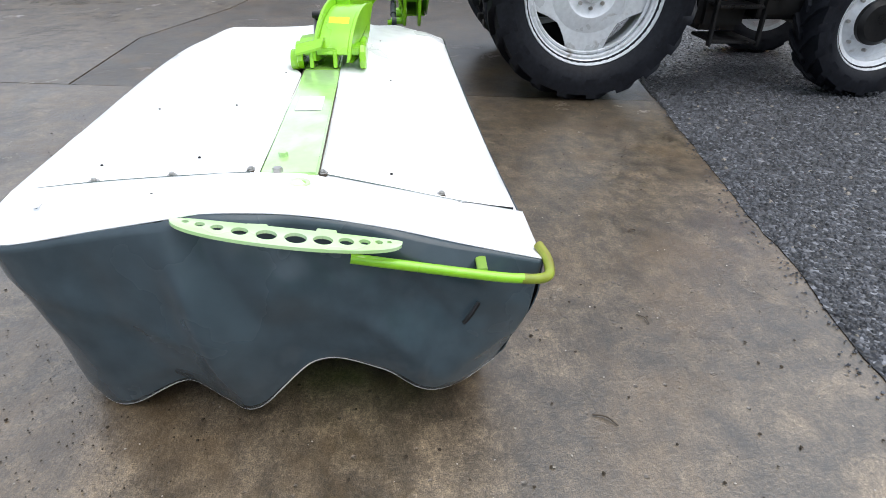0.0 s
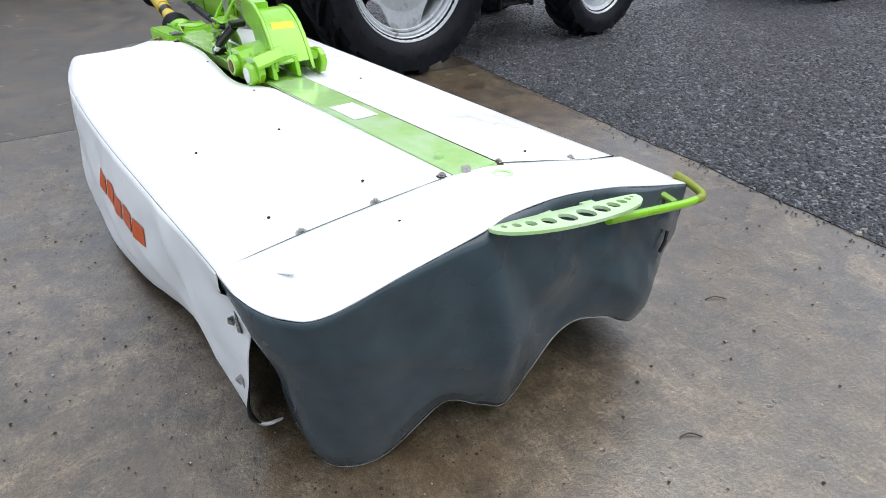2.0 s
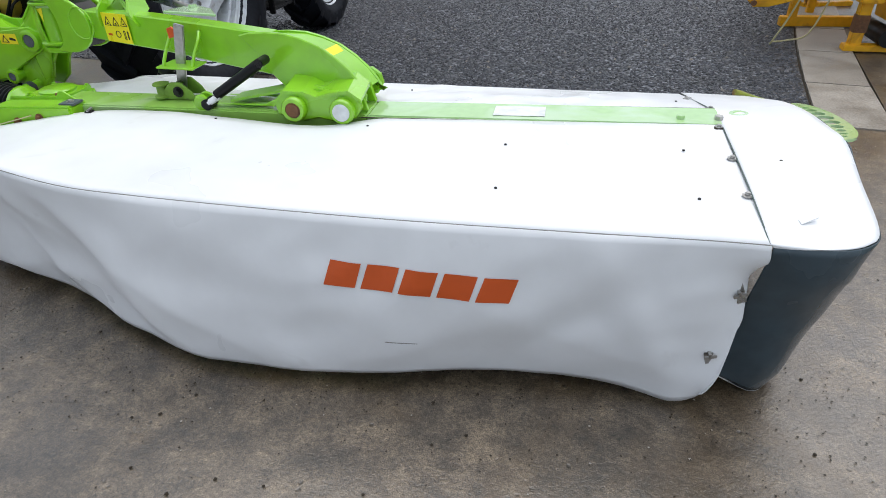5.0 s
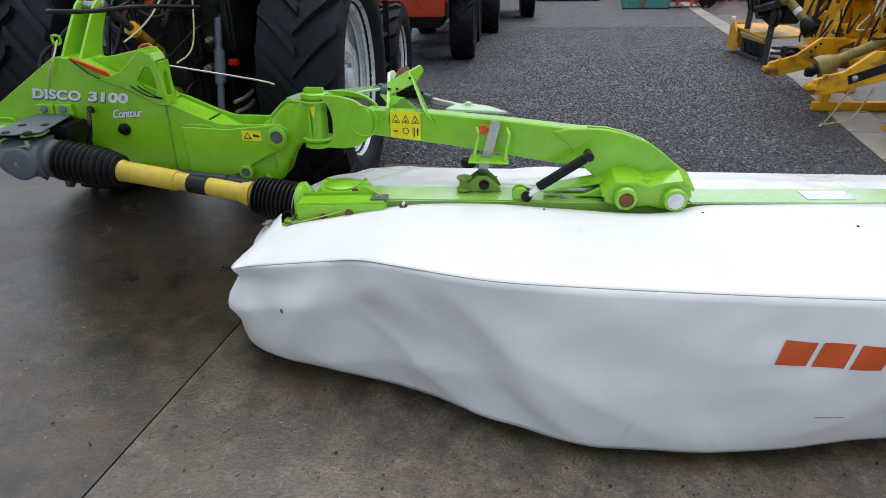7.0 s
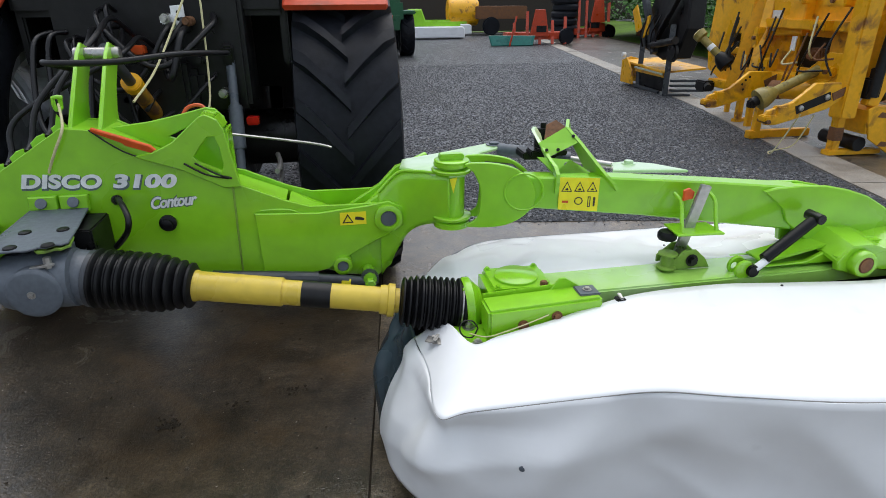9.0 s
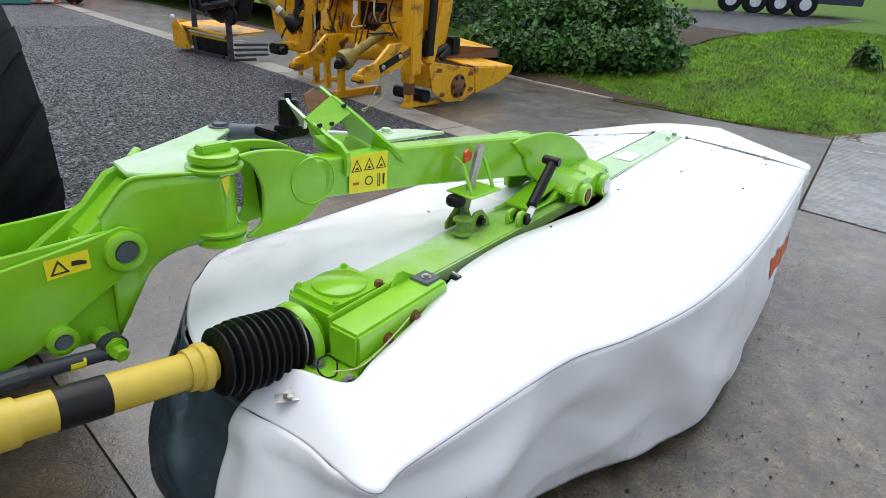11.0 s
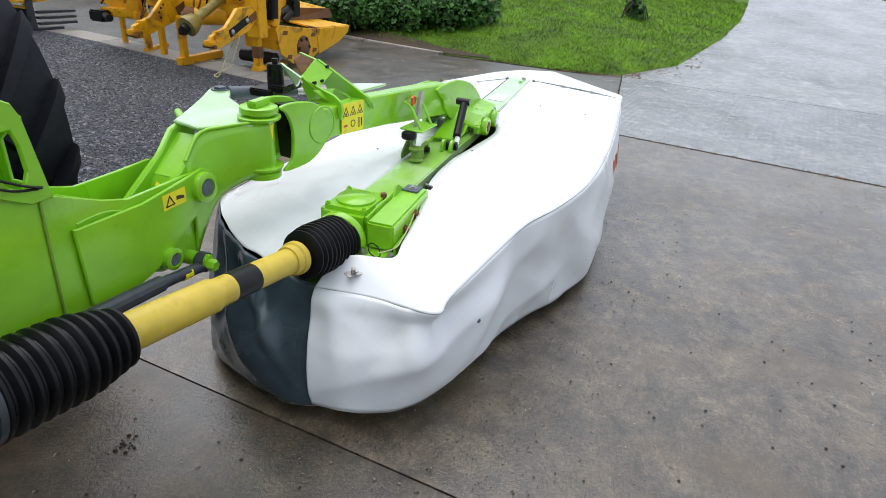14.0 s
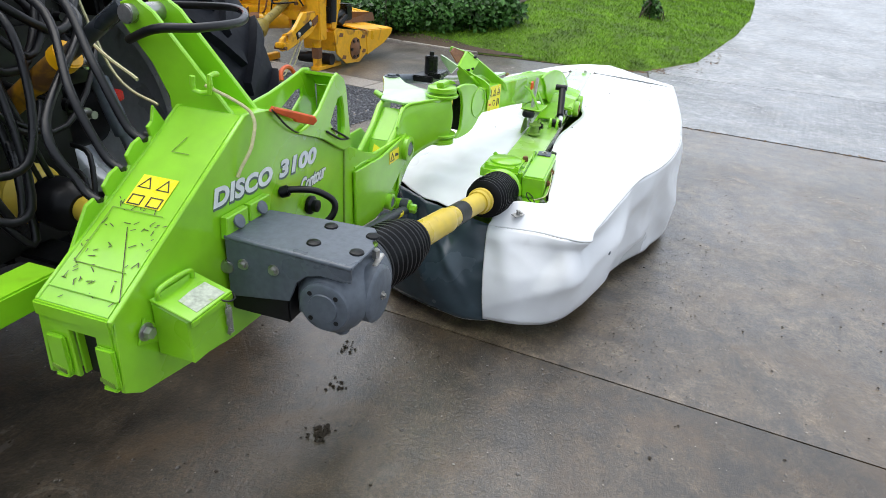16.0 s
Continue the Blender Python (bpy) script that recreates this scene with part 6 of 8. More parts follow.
for x, z, d in ((-1.180, 1.060, 0.100), (-1.085, 1.108, 0.118), (-1.140, 1.062, 0.098)):
    part("bolt", cyl_bm(bp(x, z, d + 0.02), bp(x, z + 0.008, d - 0.004), 0.006, seg=8), M_DARK, park)
part("hook_edge", slab_bm([bp(-1.204, 1.080, 0.150), bp(-1.225, 1.118, 0.215), bp(-1.215, 1.124, 0.245), bp(-1.195, 1.095, 0.250), bp(-1.180, 1.035, 0.200)], BU * 0.012), M_GREEN_D, park)
part("hook_edge", slab_bm([bp(-1.108, 1.138, 0.160), bp(-1.088, 1.150, 0.262), bp(-1.080, 1.125, 0.275), bp(-1.090, 1.085, 0.200)], BU * 0.012), M_GREEN, park)
part("hook_plate", slab_bm([bp(-1.180, 1.092, 0.165), bp(-1.170, 1.136, 0.210), bp(-1.135, 1.155, 0.210), bp(-1.094, 1.130, 0.170)], BN * 0.010), M_RUST, park, "rusty worn striker plate")
lift = part("lift_ram", cyl_bm((-1.25, 0.90, 0.995), (-0.98, 0.76, 0.975), 0.026, seg=20, bevel=.003), M_CAST, MW, "grey hydraulic lift ram", 40)
part("ram_rod", cyl_bm((-1.0, 0.77, 0.976), (-0.80, 0.655, 0.960), 0.014, seg=16), M_STEEL, lift, smooth=40)
part("ram_plate", plate_bm([(-0.90, 0.54), (-0.62, 0.49), (-0.70, 0.60), (-0.79, 0.655), (-0.86, 0.64)], (0, 0, 0.978), (1, 0, 0), (0, 1, 0), 0.012, 0.003), M_GREEN_D, lift, smooth=40)
hex_bolt(lift, (-0.80, 0.615, 0.984), (0, 0, 1), 0.018, 0.010, M_GREEN_D)
part("valve_block", join_bm(box_bm(-1.19, 0.735, 0.985, -1.05, 0.845, 1.015, 0.005), box_bm(-1.17, 0.70, 1.005, -1.02, 0.77, 1.03, 0.005), cyl_bm((-1.10, 0.775, 1.01), (-1.10, 0.775, 1.105), 0.034, seg=18, bevel=.004), cyl_bm((-1.10, 0.775, 1.10), (-1.10, 0.775, 1.125), 0.012, seg=12)), M_DARK, lift, "black hydraulic valve", 40)


mower.location, mower.scale = (0.0081, 0.2774, -0.0245), (0.9940,) * 3
mower.rotation_euler = (radians(0.107), radians(0.189), radians(1.333))

rr = random.Random(41)
to_world = Matrix.LocRotScale(mower.location, mower.rotation_euler, mower.scale) @ Matrix.Translation((0, -0.25, 0))
bm = bmesh.new()
for k in range(64):
    u, y = rr.uniform(0.01, 0.30), rr.uniform(0.68, 0.855)
    a, ln = rr.uniform(0, 3.14), rr.uniform(0.003, 0.010) if k else 0.10
    p = on_slope(u, y, 0.002)
    d = Vector((0.8425 * math.cos(a), math.sin(a), 0.5388 * math.cos(a))) * ln
    s = d.cross(HN).normalized() * 0.0011
    bm.faces.new([bm.verts.new(to_world @ q) for q in (p - d - s, p - d + s, p + d + s, p + d - s)])
tagged(part("grass_clippings", bm, M_TWIG), "dark grass clippings stuck on the headstock", "clippings", kind="stuff")


# ---------------------------------------------------------------- tractor wheels
def tyre_bm(r, w, rim, lugs, depth, lean=0.34, seg=72):
    """A farm tyre about the x axis, its middle at the origin: carcass and chevron bars."""
    h = w / 2
    prof = [(rim, -h * 0.62), (rim + 0.02, -h * 0.72), (rim + (r - rim) * 0.30, -h * 0.96), (rim + (r - rim) * 0.55, -h), (rim + (r - rim) * 0.80, -h * 0.95), (r - depth - 0.012, -h * 0.86), (r - depth, -h * 0.5),
            (r - depth + 0.006, 0), (r - depth, h * 0.5), (r - depth - 0.012, h * 0.86), (rim + (r - rim) * 0.80, h * 0.95), (rim + (r - rim) * 0.55, h), (rim + (r - rim) * 0.30, h * 0.96), (rim + 0.02, h * 0.72), (rim, h * 0.62)]
    bm = bmesh.new()
    rings = [[bm.verts.new((x, q * math.cos(2 * math.pi * k / seg), q * math.sin(2 * math.pi * k / seg))) for k in range(seg)] for q, x in prof]
    for a, b in zip(rings, rings[1:] + rings[:1]):
        for k in range(seg):
            bm.faces.new((a[k], a[(k + 1) % seg], b[(k + 1) % seg], b[k]))
    for side in (-1, 1):
        for k in range(lugs):
            t0 = 2 * math.pi * (k + (0.5 if side > 0 else 0)) / lugs
            low, high = [], []
            for a, f, q in ((-0.04, 0.0, 0), (0.35, 0.42, 0), (0.72, 0.80, -0.004), (0.93, 1.0, -0.03), (0.99, 1.06, -0.10 * (r - rim) / 0.28)):
                x = side * h * a
                th = t0 - lean * f
                wd = (0.030 + 0.012 * f) / r * 1.0
                ro, ri = r + q, r - depth - 0.03 + q
                row = []
                for rr, k2 in ((ri, 1.25), (ro, 0.85)):
                    for sgn in (-1, 1):
                        row.append((x, rr * math.cos(th + sgn * wd * k2), rr * math.sin(th + sgn * wd * k2)))
                low.append(row)
            vs = [[bm.verts.new(p) for p in row] for row in low]
            for p, q in zip(vs, vs[1:]):
                for i, j in ((0, 1), (1, 3), (3, 2), (2, 0)):
                    bm.faces.new((p[i], p[j], q[j], q[i]))
            bm.faces.new((vs[0][0], vs[0][1], vs[0][3], vs[0][2]))
            bm.edges.new((vs[0][0], rings[7][round(t0 * seg / (2 * math.pi)) % seg]))
            bm.faces.new((vs[-1][0], vs[-1][2], vs[-1][3], vs[-1][1]))
    bmesh.ops.recalc_face_normals(bm, faces=bm.faces)
    return bm


def spin_bm(profile, seg=56):
    """Turns rows of (radius, x) about the x axis, open at its ends."""
    return lathe_bm(profile, (0, 0, 0), (1, 0, 0), seg, False)


def wheel(parent, at, r, w, rim, lugs, out, depth=0.045, big=True):
    """A wheel under a tractor: out is +1 or -1, the side that faces away from it."""
    m = Matrix.Translation(at)
    if out < 0:
        m = m @ Matrix.Rotation(math.pi, 4, 'Z')

    def put(name, bm, mat, par, label="", smooth=40):
        bmesh.ops.transform(bm, matrix=m, verts=bm.verts)
        return part(name, bm, mat, par, label, smooth)
    h = w / 2
    wh = put("wheel", spin_bm([(rim + 0.004, -h * .62), (rim + 0.03, -h * .70), (rim + 0.03, -h * .74), (rim - 0.02, -h * .70), (rim - 0.03, -h * 0.2), (rim - 0.05, -h * .1), (rim - 0.05, h * .1), (rim - 0.02, h * .30), (rim - 0.035, h * .40), (rim - 0.035, h * .52), (rim - 0.015, h * .58), (rim + 0.03, h * .70), (rim + 0.034, h * .75), (rim + 0.026, h * .78), (rim + 0.004, h * .62)]), M_RIM, parent, "silver painted steel wheel")
    if big:
        pts = []
        for k in range(4):
            a = math.pi * (k + 1) / 2
            for da, q in ((-0.30, 0.93), (-0.10, 0.95), (0.10, 0.95), (0.30, 0.93), (0.52, 0.74), (math.pi / 4, 0.66), (1.05, 0.74)):
                pts.append((rim * q * math.cos(a + da), rim * q * math.sin(a + da)))
        put("wheel_disc", plate_bm(pts, (h * 0.30, 0, 0), (0, 1, 0), (0, 0, 1), 0.02, 0.004), M_RIM, wh)
        for q, xx in ((0.985, 0.56), (0.93, 0.40)):
            put("rim_ridge", spin_bm([(rim * q, h * xx), (rim * q - 0.010, h * xx + 0.012), (rim * q - 0.022, h * xx + 0.012), (rim * q - 0.030, h * xx)]), M_RIM, wh)
        put("disc_dish", spin_bm([(rim * 0.62, h * .33), (rim * 0.50, h * .42), (rim * 0.38, h * .46), (rim * 0.33, h * .40), (0.001, h * .38)]), M_RIM, wh)
        put("hub", spin_bm([(rim * 0.16, h * .30), (rim * 0.16, h * .52), (rim * 0.12, h * .56), (0.001, h * .57)]), M_RIM, wh)
        for k in range(8):
            a = 2 * math.pi * k / 8
            put("wheel_nut", cyl_bm((h * .38, rim * .24 * math.cos(a), rim * .24 * math.sin(a)), (h * .47, rim * .24 * math.cos(a), rim * .24 * math.sin(a)), 0.016, seg=6), M_STEEL, wh)
    else:
        put("wheel_disc", spin_bm([(rim * 0.93, h * .1), (rim * 0.80, h * .02), (rim * 0.62, h * .12), (rim * 0.5, h * .30), (0.001, h * .30)]), M_RIM, wh)
        put("hub", spin_bm([(rim * 0.52, h * .25), (rim * 0.52, h * .46), (rim * 0.42, h * .62), (0.001, h * .66)]), M_DARK, wh)
        for k in range(8):
            a = 2 * math.pi * k / 8
            put("wheel_nut", cyl_bm((h * .12, rim * .66 * math.cos(a), rim * .66 * math.sin(a)), (h * .26, rim * .66 * math.cos(a), rim * .66 * math.sin(a)), 0.014, seg=6), M_STEEL, wh)
    tb = tyre_bm(r, w, rim, lugs, depth)
    bmesh.ops.transform(tb, matrix=Matrix.Rotation(0.37 * at[0], 4, 'X'), verts=tb.verts)
    put("tyre", tb, M_TYRE, wh, "black lugged tractor tyre", 35)
    return wh


# ---------------------------------------------------------------- the tractor
tractor = thing("tractor", (-2.74, 2.15, 0), "red tractor with silver wheels, standing on gravel", "tractor")
TX = -2.74
wheel(tractor, (-1.85, 2.09, 0.805), 0.815, 0.52, 0.505, 20, 1)
wheel(tractor, (-3.65, 2.09, 0.805), 0.815, 0.52, 0.505, 20, -1)
wheel(tractor, (-1.90, 4.50, 0.590), 0.595, 0.40, 0.34, 17, 1, 0.035, False)
wheel(tractor, (-3.58, 4.50, 0.590), 0.595, 0.40, 0.34, 17, -1, 0.035, False)
body = part("transmission", join_bm(box_bm(TX - 0.30, 1.75, 0.50, TX + 0.30, 4.3, 1.05, 0.04), box_bm(TX - 0.22, 1.55, 0.55, TX + 0.22, 1.80, 1.25, 0.03), cyl_bm((TX - 0.75, 2.14, 0.805), (TX + 0.75, 2.14, 0.805), 0.16, seg=24)), M_DARK, tractor, "oily black transmission housing", 40)
part("rear_face", join_bm(box_bm(TX - 0.42, 1.62, 1.05, TX + 0.42, 1.95, 1.62, 0.02), box_bm(TX - 0.16, 1.50, 0.86, TX + 0.16, 1.66, 1.30, 0.02)), M_DARK, body)
part("cab_floor", box_bm(TX - 0.62, 1.70, 1.48, TX + 0.62, 3.3, 1.66, 0.03), M_DARK, body)
part("cab_base", box_bm(TX - 0.55, 2.85, 1.00, TX + 0.55, 3.30, 1.50, 0.02), M_DARK, body)
part("cab", join_bm(box_bm(TX - 0.66, 1.75, 1.62, TX + 0.66, 3.35, 2.75, 0.06)), M_DARK, tractor, "dark glazed tractor cab")
for s in (-1, 1):
    pts = [(2.14 + 0.93 * math.cos(radians(a)), 0.80 + 0.90 * math.sin(radians(a))) for a in range(30, 127, 12)]
    pts += [(2.14 + 0.90 * math.cos(radians(a)), 0.80 + 0.87 * math.sin(radians(a))) for a in range(126, 29, -12)]
    part("fender", plate_bm(pts, (TX + s * 0.86, 0, 0), (0, 1, 0), (0, 0, 1), 0.50, 0.01), M_RED, tractor, "red painted rear fender", 40)
    part("fender_liner", box_bm(TX + s * 0.60 - 0.02, 1.75, 1.25, TX + s * 0.60 + 0.02, 2.9, 1.66, 0.01), M_DARK, tractor)
part("bonnet", box_bm(TX - 0.36, 3.35, 1.05, TX + 0.36, 5.3, 1.62, 0.08), M_RED, tractor, "red engine bonnet")
part("engine", box_bm(TX - 0.30, 3.3, 0.62, TX + 0.30, 5.1, 1.10, 0.03), M_DARK, tractor)
part("front_axle", join_bm(cyl_bm((TX - 0.80, 4.50, 0.585), (TX + 0.80, 4.50, 0.585), 0.085, seg=20), box_bm(TX - 0.2, 4.25, 0.45, TX + 0.2, 4.8, 0.75, 0.04)), M_DARK, tractor, smooth=40)
tank = part("fuel_tank", box_bm(TX + 0.42, 3.02, 0.50, TX + 0.86, 3.42, 1.2, 0.05), M_DARK, tractor, "black side tank")
steps = part("cab_steps", box_bm(TX + 0.62, 3.42, 0.62, TX + 0.98, 3.46, 1.3, 0.008), M_DARK, tractor)
for z in (0.44, 0.70, 0.96):
    part("tread", box_bm(TX + 0.66, 3.08, z, TX + 1.06, 3.44, z + 0.025, 0.006), M_DARK, steps)
for y in (3.06, 3.45):
    part("step_side", box_bm(TX + 1.02, y - 0.012, 0.42, TX + 1.07, y + 0.012, 1.25, 0.005), M_DARK, steps)
part("toolbox", box_bm(TX + 0.40, 3.55, 0.58, TX + 0.72, 4.0, 0.95, 0.03), M_DARK, tractor)
# linkage
for s in (-1, 1):
    arm = part("lower_link", tube_bm([(TX + s * 0.28, 1.85, 0.58), (TX + s * 0.36, 1.35, 0.66), (TX + s * 0.43, 1.02, 0.80)], 0.03, 10, 4), M_DARK, tractor, smooth=60)
    part("lift_rod", cyl_bm((TX + s * 0.36, 1.40, 0.66), (TX + s * 0.34, 1.62, 1.28), 0.022, seg=14), M_CAST, tractor, smooth=40)
    part("lift_rod_thread", cyl_bm((TX + s * 0.353, 1.48, 0.88), (TX + s * 0.347, 1.55, 1.08), 0.033, seg=14, bevel=.004), M_CAST, tractor, smooth=40)
    part("lift_arm", bar_bm((TX + s * 0.30, 1.85, 1.38), (TX + s * 0.34, 1.58, 1.30), 0.05, 0.10, 0.01), M_DARK, tractor)
top = part("top_link", cyl_bm((TX - 0.01, 1.58, 1.015), (TX, 1.01, 1.385), 0.022, seg=16), M_SLATE, tractor, "dark top link with a rusty yellow sleeve", 40)
part("top_link_sleeve", cyl_bm((TX - 0.009, 1.53, 1.048), (TX - 0.004, 1.27, 1.216), 0.034, seg=18, bevel=.004), M_BENTYELLOW, top, "rusty yellow sleeve", 40)
part("top_link_collar", cyl_bm((TX - 0.004, 1.275, 1.213), (TX - 0.003, 1.235, 1.239), 0.042, seg=18, bevel=.005), M_CYELLOW, top, smooth=40)
part("pto_guard", lathe_bm([(0.098, 0), (0.100, 0.03), (0.094, 0.05), (0.100, 0.07), (0.094, 0.09), (0.100, 0.11), (0.06, 0.16), (0.045, 0.17)], (TX - 0.02, 1.60, 0.78), (-0.05, -1, -0.02), 28), M_YELLOW, tractor, "yellow drive shaft guard", 40)
part("pto_cone", lathe_bm([(0.05, 0), (0.08, 0.02), (0.085, 0.10), (0.07, 0.14), (0.05, 0.16)], (TX - 0.03, 1.43, 0.775), (-0.05, -1, -0.02), 28), M_RUBBER, tractor, smooth=40)
part("pto_tube", cyl_bm((TX - 0.035, 1.30, 0.773), (TX - 0.05, 0.96, 0.76), 0.042, seg=20), M_YELLOW, tractor, smooth=40)
part("drawbar", join_bm(bar_bm((TX, 1.75, 0.46), (TX, 1.35, 0.46), 0.09, 0.05, 0.008), box_bm(TX - 0.07, 1.40, 0.36, TX + 0.07, 1.62, 0.56, 0.01)), M_DARK, tractor)
for z in (0.83, 0.77):
    part("hook_prong", tube_bm([(TX + 0.52, 1.56, z), (TX + 0.55, 1.38, z - 0.005), (TX + 0.55, 1.22, z)], 0.012, 8, 3), M_STEEL, tractor, "steel linkage prong")
rng = random.Random(5)
for k in range(11):
    x0, z0 = TX + rng.uniform(-0.30, 0.30), rng.uniform(1.05, 1.55)
    x1, z1 = TX + rng.uniform(-0.30, 0.30), rng.uniform(0.75, 1.45)
    drop = rng.uniform(0.1, 0.45)
    part("hose", tube_bm([(x0, 1.62, z0), (x0, 1.50, z0 - 0.05), ((x0 + x1) / 2, 1.36, min(z0, z1) - drop * 0.5), (x1, 1.44, z1), (x1, 1.6, z1 + 0.02)], rng.uniform(0.008, 0.016), 8, 6), M_HOSE, tractor, "black hydraulic hose", 60)
for k in range(10):
    x0, z0 = TX + rng.uniform(-0.34, 0.36), rng.uniform(0.95, 1.5)
    c = part("coupling", join_bm(cyl_bm((x0, 1.62, z0), (x0, 1.53, z0), 0.022, seg=12, bevel=.003), cyl_bm((x0, 1.54, z0), (x0, 1.50, z0), 0.014, seg=10)), rng.choice((M_STEEL, M_CAST, M_DARK, M_RUST)), tractor, "hydraulic coupling", 40)
for x, z, m in ((TX - 0.05, 1.34, M_ORANGE), (TX + 0.42, 1.0, M_LENS), (TX + 0.10, 1.47, M_PALE), (TX - 0.22, 1.28, M_LENS)):
    part("cap", box_bm(x - 0.03, 1.55, z - 0.02, x + 0.03, 1.60, z + 0.02, 0.006), m, tractor)
part("number_plate_bracket", plate_bm([(-0.03, -0.06), (0.03, -0.06), (0.03, 0.06), (-0.03, 0.06)], (TX + 0.14, 1.60, 1.47), (1, 0, 0.1), (0, 0, 1), 0.005, 0.001, [circle2(0, 0.03, 0.008, 8), circle2(0, 0, 0.008, 8), circle2(0, -0.03, 0.008, 8)]), M_PALE, tractor)
part("check_rod", tube_bm([(TX + 0.28, 1.05, 1.06), (TX + 0.70, 1.2, 0.96), (TX + 0.80, 1.22, 0.93)], 0.006, 6, 3), M_STEEL, tractor)
part("control_cord", tube_bm([(TX + 0.22, 1.55, 1.62), (TX + 0.10, 1.30, 1.30), (TX + 0.05, 1.06, 1.18)], 0.005, 6), M_ROPE, tractor)
part("control_cord", tube_bm([(TX + 0.26, 1.55, 1.62), (TX + 0.27, 1.40, 1.15), (TX + 0.25, 1.2, 1.05)], 0.005, 6), M_ROPE, tractor)
# hoses that run from the tractor to the mast
for k, (dx, u0) in enumerate(((-0.06, 0.440), (-0.14, 0.345), (0.04, 0.250))):
    a, b = Vector((TX + dx, 1.58, 1.40 - 0.04 * k)), to_world @ on_slope(u0, 0.880, 0.012)
    part("hose", tube_bm([a, a + Vector((-0.03, -0.16, 0.08)), (TX + 0.6 * dx - 0.04, 1.16, 1.42 - 0.04 * k), b + Vector((0.02, 0.13, 0.16)), b + Vector((0.0, 0.04, 0.03)), b + Vector((0, -0.01, 0))], 0.011, 8, 8), M_HOSE, tractor, "black hydraulic hose", 60)
for dx, ex, low in ((-0.20, -0.36, 0.86), (-0.10, -0.42, 0.98)):
    part("hose", tube_bm([(TX + dx, 1.58, 1.44), (TX + dx + 0.02, 1.34, 1.30), (TX + (dx + ex) / 2 + 0.05, 1.22, low), (TX + ex, 1.32, low + 0.06), (TX + ex - 0.05, 1.52, 1.36), (TX + ex, 1.62, 1.42)], 0.012, 8, 8), M_HOSE, tractor, "black hydraulic hose", 60)
part("hose", tube_bm([(-2.80, 0.95, 1.31), (-2.86, 0.80, 1.355), (-2.80, 0.72, 1.36), (-2.62, 0.74, 1.36), (-2.45, 0.9, 1.37), (-2.35, 1.3, 1.34)], 0.011, 8, 8), M_HOSE, tractor, "black hydraulic hose", 60)


def yard_tractor(name, label, at, paint, turn=0.0, size=1.0):
    """A big machine parked far off: chassis, cab, bonnet and four wheels."""
    t = thing(name, at, label, "tractor", "machines parked along the yard")
    x, y, _ = at
    for dx in (-0.75, 0.75):
        for dy, r, w in ((0, 0.62, 0.42), (2.3, 0.58, 0.40)):
            wheel(t, (x + dx, y + dy, r - 0.008), r, w, r * 0.52, 16, 1 if dx > 0 else -1, 0.035, False)
    part("chassis", box_bm(x - 0.42, y - 0.55, 0.55, x + 0.42, y + 3.0, 1.0, 0.05), M_DARK, t)
    part("body", box_bm(x - 0.62, y - 0.75, 0.95, x + 0.62, y + 3.2, 1.55, 0.08), paint, t)
    part("cab", box_bm(x - 0.60, y + 0.3, 1.5, x + 0.60, y + 1.8, 2.5, 0.06), M_DARK, t)
    for dx in (-0.75, 0.75):
        part("mudguard", box_bm(x + dx - 0.24, y - 0.65, 1.16, x + dx + 0.24, y + 0.65, 1.26, 0.03), paint, t)
    part("rear_frame", join_bm(box_bm(x - 0.5, y - 0.9, 0.75, x + 0.5, y - 0.7, 1.15, 0.02)), paint, t)
    return t


yard_tractor("telehandler", "red farm loader with lugged tyres on the gravel", (-2.10, 8.75, 0), M_RED)
yard_tractor("telehandler", "red farm loader with lugged tyres on the gravel", (-1.75, 12.9, 0), M_RED)
yard_tractor("tractor", "dark green tractor standing far down the yard", (-0.75, 17.2, 0), M_DKGREEN)


# ---------------------------------------------------------------- implements parked beside the strip
def link_arm(parent, y, slot):
    """A lower linkage arm reaching out from the frame, with its pin and a bolted plate."""
    arm = part("link_arm", plate_bm([(2.26, 0.42), (2.30, 0.36), (2.42, 0.36), (2.95, 0.50), (3.10, 0.60), (3.05, 0.76), (2.78, 0.76), (2.66, 0.66), (2.56, 0.58), (2.30, 0.50)], (0, y, 0), (1, 0, 0), (0, 0, 1), 0.05, 0.006), M_CYELLOW, parent)
    part("arm_tip", join_bm(box_bm(2.25, y - 0.06, 0.40, 2.40, y + 0.06, 0.46, 0.012), box_bm(2.38, y - 0.04, 0.46, 2.50, y + 0.04, 0.545, 0.012)), M_CYELLOW, arm)
    part("arm_pin", cyl_bm((2.29, y - 0.08, 0.40), (2.29, y + 0.08, 0.40), 0.022, seg=12), M_RUST, arm)
    if slot:
        part("slot", bar_bm((2.60, y - 0.028, 0.50), (2.96, y - 0.028, 0.635), 0.006, 0.085, 0.002), M_DARK, arm)
        for x, z in ((2.65, 0.52), (2.92, 0.622)):
            part("bolt", lathe_bm([(0.030, 0), (0.028, 0.012), (0.016, 0.02), (0, 0.02)], (x, y - 0.03, z), (0, -1, 0), 14), M_STEEL, arm, smooth=40)
    else:
        for x, z in ((2.70, 0.62), (2.735, 0.665), (2.78, 0.70), (2.72, 0.56)):
            part("bolt_hole", cyl_bm((x, y - 0.020, z), (x, y - 0.028, z), 0.014, seg=10), M_DARK, arm)
    part("rubbed_edge", bar_bm((2.98, y - 0.03, 0.62), (3.16, y - 0.03, 0.70), 0.01, 0.08, 0.002), M_RUST, arm)


